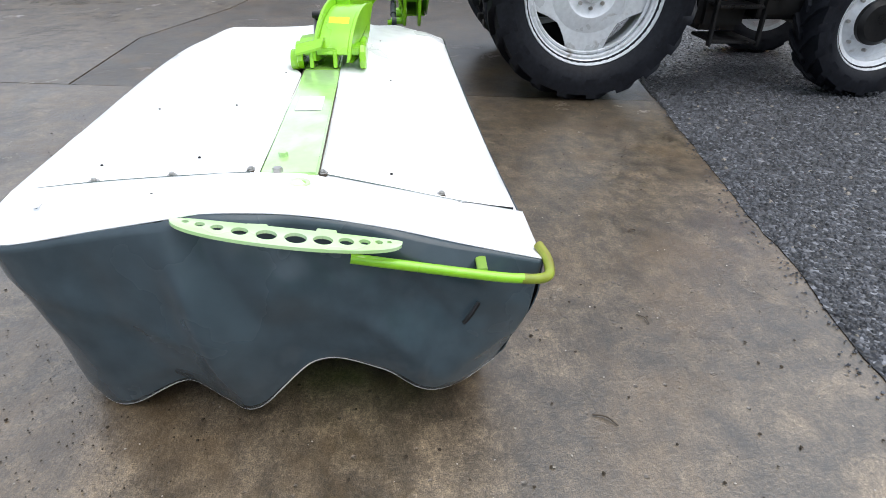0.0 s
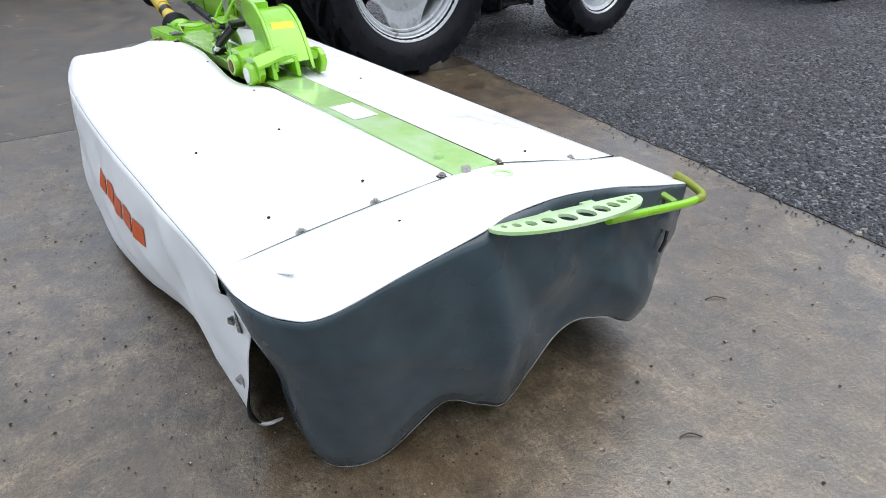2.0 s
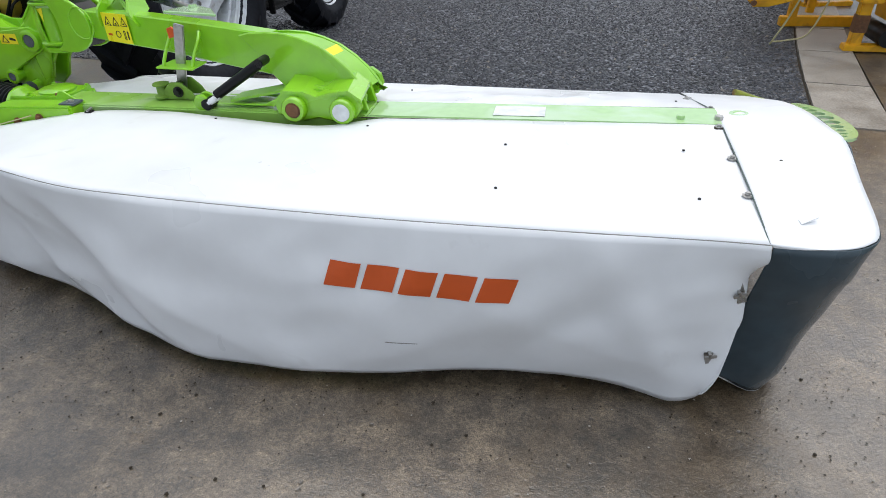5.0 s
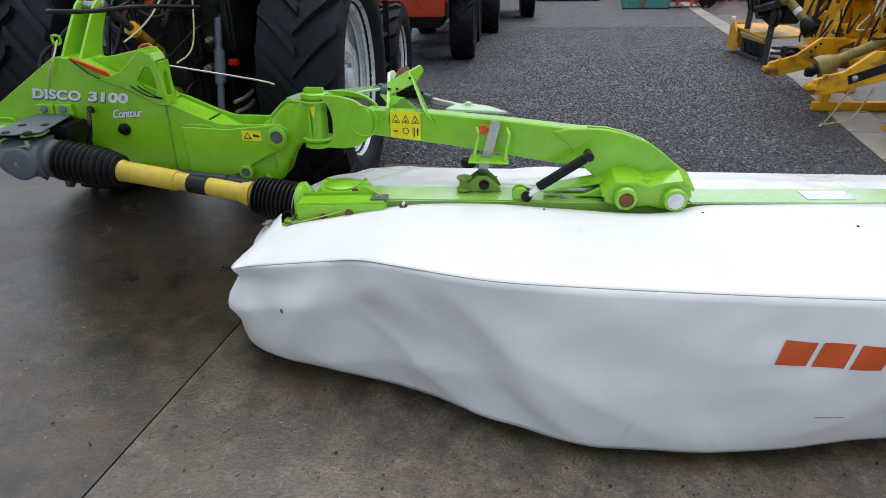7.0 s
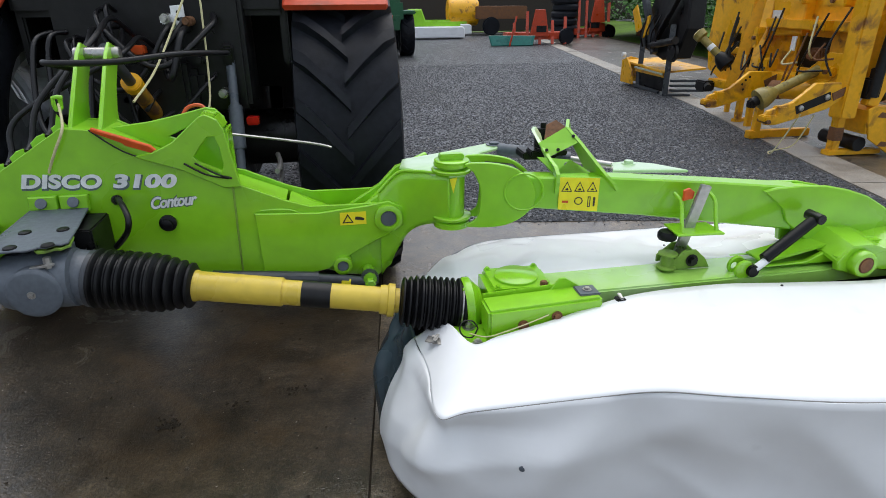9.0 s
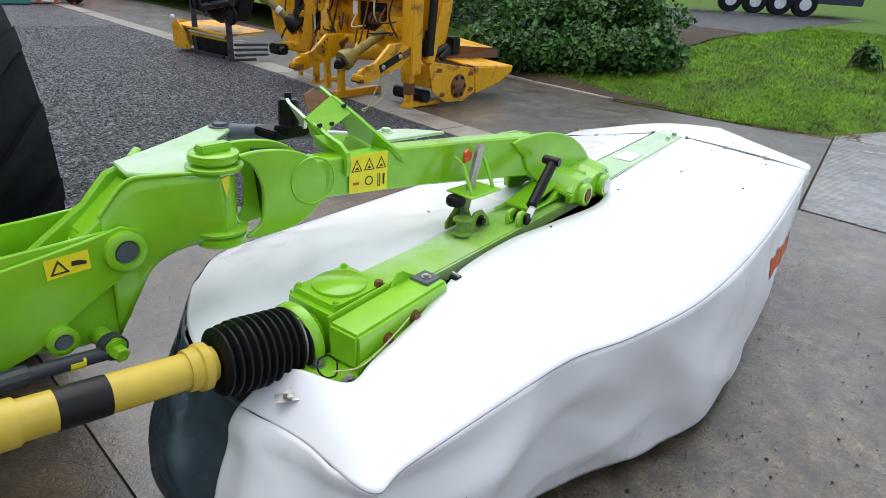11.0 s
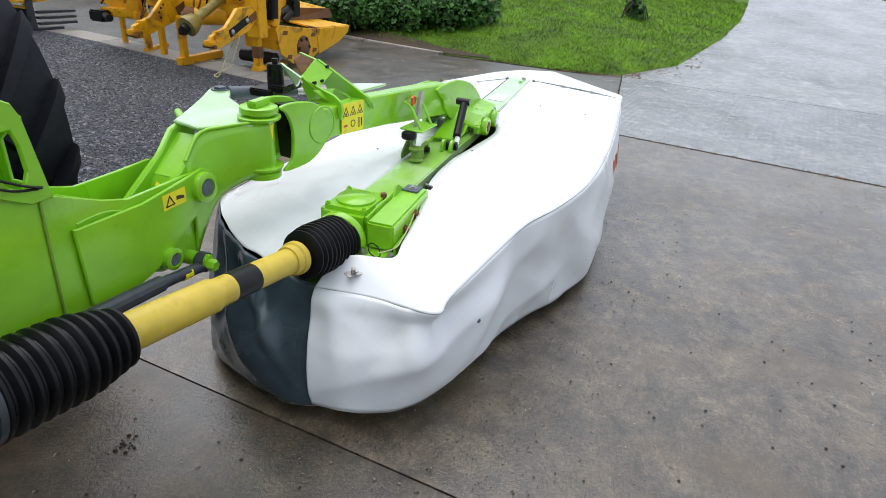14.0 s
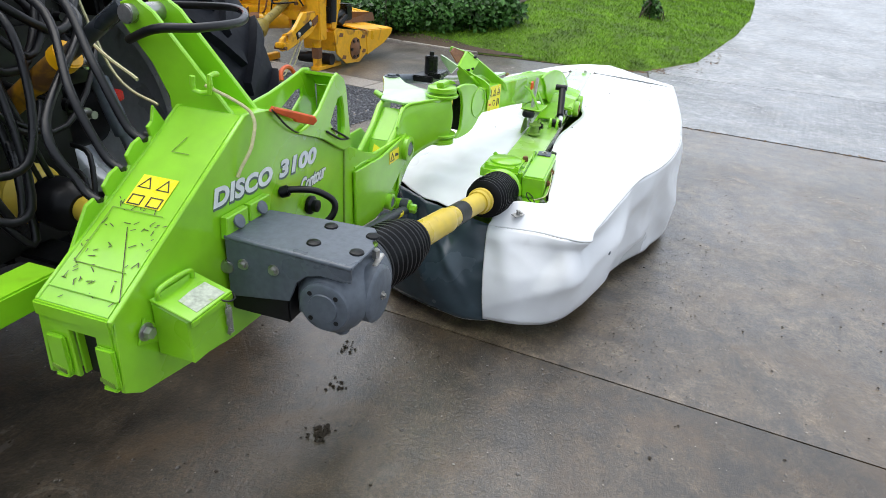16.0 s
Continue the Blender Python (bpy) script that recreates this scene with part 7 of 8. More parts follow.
def hedge_cutter():
    t = thing("hedge_cutter", (3.3, 4.5, 0), "yellow hedge cutter with rust-stained paint on its stands", "hedge cutter", "yellow implements beside the yard")
    Y = M_CYELLOW
    link_arm(t, 3.96, True)
    link_arm(t, 5.02, False)
    part("stand_leg", box_bm(3.14, 3.96, 0.02, 3.23, 4.05, 0.42, 0.008), Y, t)
    part("stand_foot", bar_bm((3.10, 4.00, 0.035), (3.72, 3.99, 0.035), 0.11, 0.05, 0.006), Y, t)
    part("worn_band", box_bm(3.135, 3.955, 0.16, 3.235, 4.055, 0.30, 0.004), M_RUST, t, "rusty band worn on the leg")
    part("leg_sleeve", box_bm(3.10, 3.90, 0.40, 3.28, 4.08, 2.1, 0.012), Y, t)
    part("stand_foot", bar_bm((2.80, 4.88, 0.055), (3.62, 4.92, 0.055), 0.09, 0.09, 0.006), Y, t)
    part("stand_leg", box_bm(2.86, 4.84, 0.06, 2.94, 4.92, 0.58, 0.008), Y, t)
    part("stand_leg", box_bm(3.22, 5.50, 0.0, 3.29, 5.57, 0.60, 0.006), Y, t)
    part("frame", join_bm(plate_bm([(3.90, 0.66), (5.72, 0.60), (5.72, 1.80), (3.90, 1.95)], (3.42, 0, 0), (0, 1, 0), (0, 0, 1), 0.05, 0.006, [[(4.60, 0.80), (5.10, 0.80), (5.10, 1.14), (4.60, 1.14)]]),
                          box_bm(3.12, 4.06, 0.62, 3.40, 5.60, 0.74, 0.012), box_bm(3.20, 4.08, 1.22, 3.40, 5.60, 1.32, 0.01)), Y, t)
    part("window_back", box_bm(3.50, 4.5, 0.72, 3.56, 5.2, 1.2, 0.005), M_DARK, t)
    part("oil_motor", join_bm(box_bm(3.40, 4.72, 0.88, 3.52, 4.92, 1.02, 0.02), cyl_bm((3.34, 4.82, 0.95), (3.46, 4.82, 0.95), 0.05, seg=14)), M_RUST, t, smooth=40)
    part("brace", bar_bm((3.12, 5.42, 0.70), (3.36, 5.62, 1.70), 0.10, 0.16, 0.01), Y, t)
    part("gusset", plate_bm([(4.06, 0.42), (4.30, 0.62), (4.62, 0.66), (4.62, 0.78), (4.30, 1.02), (4.06, 1.02)], (3.16, 0, 0), (0, 1, 0), (0, 0, 1), 0.03, 0.005), Y, t)
    part("tank", plate_bm([(4.95, 1.16), (5.68, 1.10), (5.72, 1.75), (5.30, 1.90), (4.95, 1.85)], (3.36, 0, 0), (0, 1, 0), (0, 0, 1), 0.16, 0.015), Y, t, "yellow oil tank")
    for y0, z0, w, h in ((5.30, 1.32, 0.24, 0.09), (5.40, 1.18, 0.16, 0.05), (4.98, 0.98, 0.08, 0.16)):
        part("label", box_bm(3.268, y0, z0, 3.28, y0 + w, z0 + h, 0.002), M_PALE, t, "white paper label")
    sh = part("drive_shaft", cyl_bm((2.62, 4.48, 0.55), (3.34, 4.40, 0.92), 0.052, seg=18), M_OLIVE, t, "dull olive drive shaft guard", 40)
    part("shaft_cone", lathe_bm([(0.052, 0), (0.085, 0.05), (0.115, 0.14), (0.118, 0.20), (0.095, 0.205)], (2.74, 4.467, 0.612), (-0.87, 0.1, -0.46), 24), M_OLIVE, sh, smooth=40)
    part("shaft_end", join_bm(cyl_bm((2.50, 4.49, 0.49), (2.60, 4.48, 0.54), 0.055, seg=16, bevel=.006), box_bm(2.46, 4.45, 0.44, 2.54, 4.53, 0.52, 0.01)), M_DARK, sh)
    part("gear_barrel", cyl_bm((3.02, 4.80, 0.58), (3.20, 4.40, 0.60), 0.10, seg=22, bevel=.01), Y, t, smooth=40)
    part("rusty_boss", cyl_bm((2.98, 4.86, 0.57), (3.04, 4.74, 0.58), 0.105, seg=20, bevel=.01), M_RUST, t, smooth=40)
    part("boom_arm", bar_bm((3.40, 3.92, 0.52), (3.98, 3.92, 2.2), 0.10, 0.15, 0.012), Y, t)
    part("boom_arm", bar_bm((3.78, 4.10, 0.60), (4.10, 4.10, 2.2), 0.12, 0.20, 0.015), Y, t)
    part("arm_cylinder", cyl_bm((3.36, 3.86, 0.62), (3.46, 3.86, 2.1), 0.05, seg=16), M_DARK, t, smooth=40)
    part("valve_block", join_bm(box_bm(3.30, 3.86, 0.60, 3.46, 3.98, 0.80, 0.015), box_bm(3.32, 3.84, 0.80, 3.40, 3.92, 0.90, 0.01)), M_DARK, t)
    # flail head
    hd = part("flail_head", plate_bm([(3.34, 0.50), (3.42, 0.535), (4.27, 0.425), (4.31, 0.12), (4.07, 0.02), (3.68, 0.045), (3.42, 0.20)], (0, 3.84, 0), (1, 0, 0), (0, 0, 1), 0.02, 0.004), Y, t, "yellow flail head with rubbed paint", 40)
    part("drum_shell", plate_bm([(3.40, 0.24), (3.38, 0.48), (3.44, 0.525), (4.26, 0.415), (4.28, 0.22)], (0, 4.10, 0), (1, 0, 0), (0, 0, 1), 0.48, 0.01), Y, hd, smooth=40)
    part("flap", plate_bm([(4.275, 0.43), (5.20, 0.39), (5.16, 0.31), (4.90, 0.20), (4.33, 0.09)], (0, 3.84, 0), (1, 0, 0), (0, 0, 1), 0.03, 0.005), Y, hd)
    part("flap_skin", slab_bm([(4.28, 3.84, 0.44), (5.20, 3.84, 0.40), (5.05, 4.42, 0.46), (4.26, 4.42, 0.50)], (0, 0, -0.02)), Y, hd)
    part("worn_skin", slab_bm([(3.95, 4.30, 0.48), (4.24, 4.24, 0.66), (5.45, 4.30, 0.57), (5.50, 4.28, 0.44)], (0, 0.05, 0.0)), M_RUST, hd, "rusty worn hood edge")
    part("rear_hood", slab_bm([(4.05, 4.34, 0.64), (5.40, 4.34, 0.58), (5.25, 4.80, 0.66), (4.05, 4.80, 0.74)], (0, 0, -0.03)), Y, hd)
    hub = part("bearing_hub", lathe_bm([(0.15, 0), (0.15, 0.012), (0.10, 0.016), (0.07, 0.04), (0, 0.04)], (3.93, 3.83, 0.22), (0, -1, 0), 18), M_RUST, hd, smooth=40)
    for k in range(6):
        part("bolt", cyl_bm((3.93 + .12 * math.cos(k * 1.047), 3.82, 0.22 + .12 * math.sin(k * 1.047)), (3.93 + .12 * math.cos(k * 1.047), 3.80, 0.22 + .12 * math.sin(k * 1.047)), 0.022, seg=6), M_DARK, hub)
    for k, (x, z) in enumerate(((3.52, 0.44), (4.18, 0.36), (3.60, 0.14), (4.20, 0.16))):
        part("scuff", plate_bm([(x - 0.06, z - 0.02), (x + 0.05, z - 0.03), (x + 0.07, z + 0.015), (x - 0.02, z + 0.03)], (0, 3.828, 0), (1, 0, 0), (0, 0, 1), 0.003, 0), M_RUST, hd)
    part("head_motor", join_bm(cyl_bm((3.60, 4.00, 0.60), (3.98, 4.02, 0.70), 0.055, seg=16), box_bm(3.90, 3.94, 0.58, 4.08, 4.12, 0.80, 0.02), cyl_bm((3.66, 3.92, 0.56), (3.80, 3.90, 0.66), 0.04, seg=12)), M_DARK, hd, smooth=40)
    part("roller", cyl_bm((3.40, 3.90, 0.13), (3.40, 4.40, 0.13), 0.075, seg=20), M_DARK, hd, smooth=40)
    rr = random.Random(5)
    for k in range(16):
        p = Vector((rr.uniform(3.04, 3.18), rr.uniform(4.1, 5.6), rr.uniform(0.75, 1.5)))
        q = Vector((rr.uniform(3.04, 3.18), min(5.6, max(4.1, p.y + rr.uniform(-.5, .5))), rr.uniform(0.5, 1.0)))
        part("hose", tube_bm([p, (p + q) / 2 + Vector((-0.08, rr.uniform(-.1, .1), -rr.uniform(0.02, 0.2))), q], 0.011, 7), rr.choice((M_HOSE, M_HOSE, M_ROPE, M_RUST)), t, smooth=60)
    for y0, z0, w, h in ((4.15, 0.78, 0.16, 0.10), (4.40, 1.22, 0.22, 0.10), (5.16, 0.74, 0.20, 0.14), (5.44, 0.98, 0.10, 0.24), (4.20, 1.46, 0.30, 0.12), (4.80, 1.48, 0.14, 0.20)):
        br = part("bracket", box_bm(3.10, y0, z0, 3.24, y0 + w, z0 + h, 0.012), Y, t)
        part("bolt", cyl_bm((3.07, y0 + w / 2, z0 + h / 2), (3.11, y0 + w / 2, z0 + h / 2), 0.024, seg=8), M_RUST, br)
    part("cord", tube_bm([(2.66, 3.93, 0.46), (2.62, 4.02, 0.24), (2.56, 4.10, 0.03), (2.60, 4.20, 0.014), (2.72, 4.24, 0.02), (2.86, 4.16, 0.10), (2.92, 4.05, 0.42)], 0.008, 7), M_ROPE, t, "pale cord hanging to the ground")
    return t


def side_cutter():
    t = thing("hedge_cutter", (3.4, 6.3, 0), "yellow hedge cutter with a worn drive shaft hung up", "hedge cutter", "yellow implements beside the yard")
    Y = M_CYELLOW
    part("side_panel", plate_bm([(5.86, 0.50), (6.30, 0.50), (6.66, 0.62), (6.74, 0.95), (6.70, 1.55), (5.86, 1.62)], (3.30, 0, 0), (0, 1, 0), (0, 0, 1), 0.06, 0.01, [[(6.02, 0.95), (6.22, 0.95), (6.22, 1.12), (6.02, 1.12)], [(5.96, 0.58), (6.10, 0.58), (6.14, 0.86), (5.98, 0.86)]]), Y, t)
    part("back_panel", box_bm(3.44, 5.90, 0.52, 3.50, 6.66, 1.56, 0.01), M_DARK, t)
    part("body", box_bm(3.52, 5.92, 0.60, 4.05, 6.66, 1.60, 0.03), Y, t)
    part("stand_leg", box_bm(3.28, 5.80, 0.0, 3.35, 5.88, 0.56, 0.006), Y, t)
    part("stand_leg", box_bm(3.60, 6.54, 0.0, 3.66, 6.60, 0.62, 0.006), Y, t)
    part("stand_foot", bar_bm((3.26, 5.84, 0.025), (3.80, 6.0, 0.025), 0.08, 0.05, 0.006), Y, t)
    part("post", bar_bm((3.16, 5.90, 0.44), (3.36, 5.74, 1.70), 0.09, 0.14, 0.01), Y, t)
    part("cross_bar", box_bm(3.14, 5.80, 0.42, 3.30, 6.40, 0.52, 0.012), Y, t)
    part("linkage", join_bm(box_bm(2.98, 6.20, 0.36, 3.14, 6.44, 0.50, 0.02), cyl_bm((2.95, 6.05, 0.43), (3.10, 6.35, 0.45), 0.045, seg=14)), M_DARK, t)
    sh = part("drive_shaft", cyl_bm((2.86, 6.32, 1.10), (3.10, 6.02, 0.78), 0.050, seg=18), M_OLIVE, t, "dull olive drive shaft guard", 40)
    part("cone", lathe_bm([(0.05, 0), (0.09, 0.05), (0.12, 0.14), (0.12, 0.20), (0.08, 0.21)], (3.04, 6.10, 0.86), (0.45, -0.56, -0.60), 22), M_RUBBER, sh, smooth=40)
    part("collar", lathe_bm([(0.05, 0), (0.085, 0.02), (0.085, 0.10), (0.05, 0.12)], (2.90, 6.27, 1.05), (-0.45, 0.56, 0.60), 20), M_OLIVE, sh, smooth=40)
    part("shaft_label", cyl_bm((2.965, 6.19, 0.96), (2.995, 6.15, 0.92), 0.0515, seg=18), M_PALE, sh)
    part("oil_tank", box_bm(3.34, 5.92, 1.20, 3.44, 6.30, 1.50, 0.02), Y, t)
    rr = random.Random(8)
    for k in range(7):
        p, q = Vector((3.2, rr.uniform(5.9, 6.5), rr.uniform(0.9, 1.4))), Vector((3.18, rr.uniform(5.8, 6.4), rr.uniform(0.5, 0.8)))
        part("hose", tube_bm([p, (p + q) / 2 + Vector((-0.10, 0, -0.08)), q], 0.012, 7), M_HOSE, t, smooth=60)
    return t


def stand_machine():
    t = thing("flail_mower", (3.8, 8.9, 0), "yellow flail mower with a black arm folded over it", "flail mower", "yellow implements beside the yard")
    Y = M_CYELLOW
    for x, y in ((3.50, 8.16), (3.52, 9.20)):
        part("stand_post", bar_bm((x, y, 0.0), (x + 0.03, y + 0.06, 1.15), 0.09, 0.08, 0.008), M_SLATE, t)
        part("stand_foot", bar_bm((x - 0.02, y, 0.02), (x + 0.42, y - 0.06, 0.02), 0.09, 0.04, 0.006), M_SLATE, t)
    for z in (0.10, 0.18, 0.26):
        part("slat", bar_bm((3.56, 8.12, z), (4.12, 8.04, z), 0.10, 0.035, 0.006), M_SLATE, t)
    part("end_plate", plate_bm([(3.44, 0.06), (3.95, 0.05), (4.05, 0.30), (3.95, 0.44), (3.60, 0.52), (3.44, 0.46)], (0, 9.80, 0), (1, 0, 0), (0, 0, 1), 0.03, 0.006), Y, t)
    part("front_plate", plate_bm([(9.30, 0.06), (9.78, 0.06), (9.80, 0.46), (9.62, 0.52), (9.36, 0.30)], (3.45, 0, 0), (0, 1, 0), (0, 0, 1), 0.03, 0.006), Y, t)
    part("hood", slab_bm([(3.46, 8.22, 0.40), (4.20, 8.16, 0.46), (4.20, 9.78, 0.50), (3.46, 9.78, 0.46)], (0, 0, -0.03)), Y, t)
    part("hood_face", slab_bm([(3.48, 8.24, 0.30), (3.48, 9.30, 0.30), (3.47, 9.30, 0.39), (3.47, 8.24, 0.37)], (0.03, 0, 0)), Y, t)
    part("rubber_flap", slab_bm([(3.52, 8.24, 0.06), (3.52, 9.30, 0.08), (3.50, 9.30, 0.30), (3.50, 8.24, 0.30)], (0.015, 0, 0)), M_RUBBER, t)
    part("hood_edge", bar_bm((3.46, 8.24, 0.355), (3.46, 9.30, 0.375), 0.02, 0.03, 0.004), M_WORN, t)
    part("skid", bar_bm((3.46, 8.30, 0.05), (3.48, 9.40, 0.05), 0.03, 0.05, 0.006), M_SLATE, t)
    part("arm_body", plate_bm([(8.10, 0.62), (8.55, 0.56), (9.25, 0.70), (9.30, 1.20), (8.9, 1.75), (7.9, 1.75), (7.85, 1.1)], (3.72, 0, 0), (0, 1, 0), (0, 0, 1), 0.30, 0.03), M_DARK, t)
    part("arm", bar_bm((3.46, 9.30, 1.75), (3.50, 8.70, 0.66), 0.10, 0.11, 0.01), M_SLATE, t)
    part("arm", bar_bm((3.46, 7.95, 1.70), (3.50, 8.80, 0.78), 0.08, 0.10, 0.01), M_DARK, t)
    part("yellow_plate", plate_bm([(9.10, 1.05), (9.30, 0.98), (9.52, 1.34), (9.38, 1.44)], (3.42, 0, 0), (0, 1, 0), (0, 0, 1), 0.03, 0.004), Y, t)
    part("yellow_plate", plate_bm([(8.86, 0.96), (9.02, 0.90), (8.92, 1.26), (8.84, 1.28)], (3.42, 0, 0), (0, 1, 0), (0, 0, 1), 0.03, 0.004), Y, t)
    part("cylinder", cyl_bm((3.44, 8.7, 0.80), (3.42, 7.9, 0.92), 0.06, seg=16), M_DARK, t, smooth=40)
    part("disc", cyl_bm((3.44, 8.05, 0.72), (3.52, 8.05, 0.72), 0.15, seg=24, bevel=.02), M_DARK, t, smooth=40)
    for k in range(4):
        part("hose", tube_bm([(3.44, 8.3 + 0.2 * k, 1.3), (3.36, 8.4 + 0.2 * k, 1.0), (3.44, 8.6 + 0.15 * k, 0.75)], 0.014, 7), M_HOSE, t, smooth=60)
    part("reflector", cyl_bm((3.44, 9.82, 0.55), (3.50, 9.82, 0.55), 0.04, seg=14), M_PALE, t)
    return t


hedge_cutter()
side_cutter()
stand_machine()


# ---------------------------------------------------------------- far end of the yard
def far_implement(name, label, at, paint, kind, seed, w=2.2, h=1.1):
    """A heap of frames, tanks and bars parked far away, as one machine."""
    rr = random.Random(seed)
    t = thing(name, at, label, kind, "machines parked along the yard")
    x, y, _ = at
    part("base_frame", box_bm(x - w / 2, y, 0.18, x + w / 2, y + 0.7, 0.42, 0.02), paint, t)
    for k in range(5):
        px = x - w / 2 + w * (k + 0.5) / 5
        part("tine", bar_bm((px, y - 0.05, 0.0), (px + 0.08, y + 0.3, h * rr.uniform(0.55, 1.0)), 0.10, 0.14, 0.01), paint, t)
    part("headstock", plate_bm([(-0.35, 0.3), (0.35, 0.3), (0.18, h), (-0.18, h)], (x + rr.uniform(-.3, .3), y - 0.05, 0), (1, 0, 0), (0, 0, 1), 0.10, 0.01), paint, t)
    part("wheel", cyl_bm((x + w * 0.42, y - 0.1, 0.28), (x + w * 0.42, y + 0.1, 0.28), 0.28, seg=20, bevel=.03), M_TYRE, t, smooth=40)
    part("gearbox", box_bm(x - 0.2, y - 0.12, 0.40, x + 0.25, y + 0.3, 0.70, 0.04), M_DARK, t)
    return t


def folded_mower(label, at, w, band, turn=0.0):
    t = thing("disc_mower", at, label, "mower", "machines parked along the yard")
    x, y, _ = at
    part("cover", plate_bm([(-w / 2, 0.06), (-w / 2, 0.42), (-w / 2 + 0.1, 0.50), (w / 2 - 0.1, 0.50), (w / 2, 0.42), (w / 2, 0.06)], (x, y + 0.5, 0), (1, 0, 0), (0, 0, 1), 1.0, 0.03), M_WHITE, t, "white tarpaulin cover")
    part("frame", box_bm(x - w * 0.45, y + 0.35, 0.50, x + w * 0.45, y + 0.65, 0.68, 0.02), band, t)
    part("headstock", plate_bm([(-0.5, 0.6), (0.5, 0.6), (0.3, 1.15), (-0.3, 1.15)], (x - w * 0.3, y + 0.5, 0), (1, 0, 0), (0, 0, 1), 0.25, 0.02), band, t)
    return t


far_implement("cultivator", "red cultivator parked at the end of the yard", (5.2, 20.6, 0), M_RED, "implement", 1, 2.4, 1.2)
far_implement("cultivator", "red implement parked beside a tyre stack", (8.3, 23.2, 0), M_RED, "implement", 2, 1.6, 1.5)
far_implement("cultivator", "rusty orange implement at the end of the yard", (10.8, 21.5, 0), M_RUST, "implement", 6, 2.2, 1.4)
tray = thing("steel_tray", (4.1, 20.2, 0), "teal painted steel tray leaning on the gravel", "tray")
part("tray_body", plate_bm([(-0.75, 0), (0.75, 0), (0.85, 0.34), (-0.85, 0.36)], (4.05, 20.1, 0.01), (1, 0, 0), (0, 0.25, 1), 0.08, 0.02), M_TEAL, tray)
part("prop", bar_bm((3.9, 19.9, 0.0), (4.15, 20.0, 1.0), 0.05, 0.05, 0.005), M_RED, tray)
folded_mower("white covered mower with a lime green frame, far away", (1.9, 24.5, 0), 2.6, M_GREEN)
folded_mower("white covered mower with a lime green frame, far away", (2.4, 27.0, 0), 3.2, M_GREEN)
folded_mower("white covered mower with a green and red frame", (-7.4, 4.2, 0), 3.0, M_DKGREEN)
sp = thing("seed_drill", (-7.2, 6.2, 0), "red and yellow machine behind a white mower", "implement")
part("hopper", plate_bm([(-0.7, 0.6), (0.7, 0.6), (0.9, 1.15), (-0.9, 1.15)], (-7.0, 6.3, 0), (1, 0, 0), (0, 0, 1), 0.9, 0.03), M_DECAL, sp)
part("lid", box_bm(-7.9, 5.8, 1.15, -6.2, 6.7, 1.25, 0.03), M_CYELLOW, sp)
part("frame", box_bm(-7.8, 5.8, 0.0, -6.3, 6.7, 0.6, 0.03), M_RED, sp)
tank = thing("slurry_tank", (4.0, 27.5, 0), "yellow round tank on a brown trailer", "tank")
part("barrel", cyl_bm((3.0, 27.8, 1.0), (4.4, 27.8, 1.0), 0.6, seg=24, bevel=.06), M_CYELLOW, tank, smooth=40)
part("bed", box_bm(4.2, 27.0, 0.7, 6.6, 28.4, 1.25, 0.03), M_RUST, tank)
part("wheel", cyl_bm((4.9, 26.9, 0.4), (4.9, 27.1, 0.4), 0.4, seg=24, bevel=.05), M_TYRE, tank, smooth=40)
part("axle_stand", box_bm(3.2, 27.4, 0.0, 3.5, 28.2, 0.55, 0.02), M_RUST, tank)
for k in range(6):
    ty = thing("tyre", (7.25, 23.8, 0.13 + 0.27 * k), "old black tyre in a stack by the fence", "tyre", "stacked tyres")
    part("ring", lathe_bm([(0.30, -0.12), (0.50, -0.13), (0.56, -0.06), (0.56, 0.06), (0.50, 0.13), (0.30, 0.12), (0.27, 0), (0.30, -0.12)], (7.25 + 0.04 * math.sin(k * 2), 23.8, 0.13 + 0.27 * k), (0, 0, 1), 24), M_TYRE, ty, smooth=40)
# unseen wall, added so the wet ground mirrors less bright low sky
tagged(part("wall_sky_block", box_bm(-17.3, -16, 0, -17, 12, 3.6, 0.02), M_WALL), "dark wall added out of view to block low sky reflections", "wall", kind="structure")
tagged(part("backdrop_fence", box_bm(-30, 31, 0, 14, 31.3, 3.2, 0.02), M_WALL), "dark timber fence closing the far end of the yard", "fence", kind="structure")


# ---------------------------------------------------------------- lorry on the track behind the bushes
lorry = thing("lorry_trailer", (22.5, 7.5, 1.0), "dark blue lorry trailer with a row of wheels", "trailer")
u, n = Vector((0.42, -0.907, 0)), Vector((0.907, 0.42, 0))
o = Vector((23.0, 9.5, 1.0))


def lo(a, b, z):
    return o + u * a + n * b + Vector((0, 0, z))


part("chassis", bar_bm(lo(-6, 0, 0.78), lo(8, 0, 0.78), 2.2, 0.60, 0.02), M_BLUE, lorry)
part("side_guard", bar_bm(lo(-4.6, -1.15, 0.62), lo(1.3, -1.15, 0.62), 0.06, 0.36, 0.02), M_BLUE, lorry)
part("load_bed", bar_bm(lo(-6, 0, 1.5), lo(8, 0, 1.5), 2.4, 1.1, 0.02), M_DARK, lorry)
for k in range(4):
    a = 3.5 + 0.86 * k
    w = part("wheel", cyl_bm(lo(a, -1.2, 0.42), lo(a, -0.85, 0.42), 0.42, seg=28, bevel=.04), M_TYRE, lorry, "lorry wheel", 40)
    part("rim", cyl_bm(lo(a, -1.215, 0.42), lo(a, -1.1, 0.42), 0.22, seg=24, bevel=.02), M_RIM, w, smooth=40)
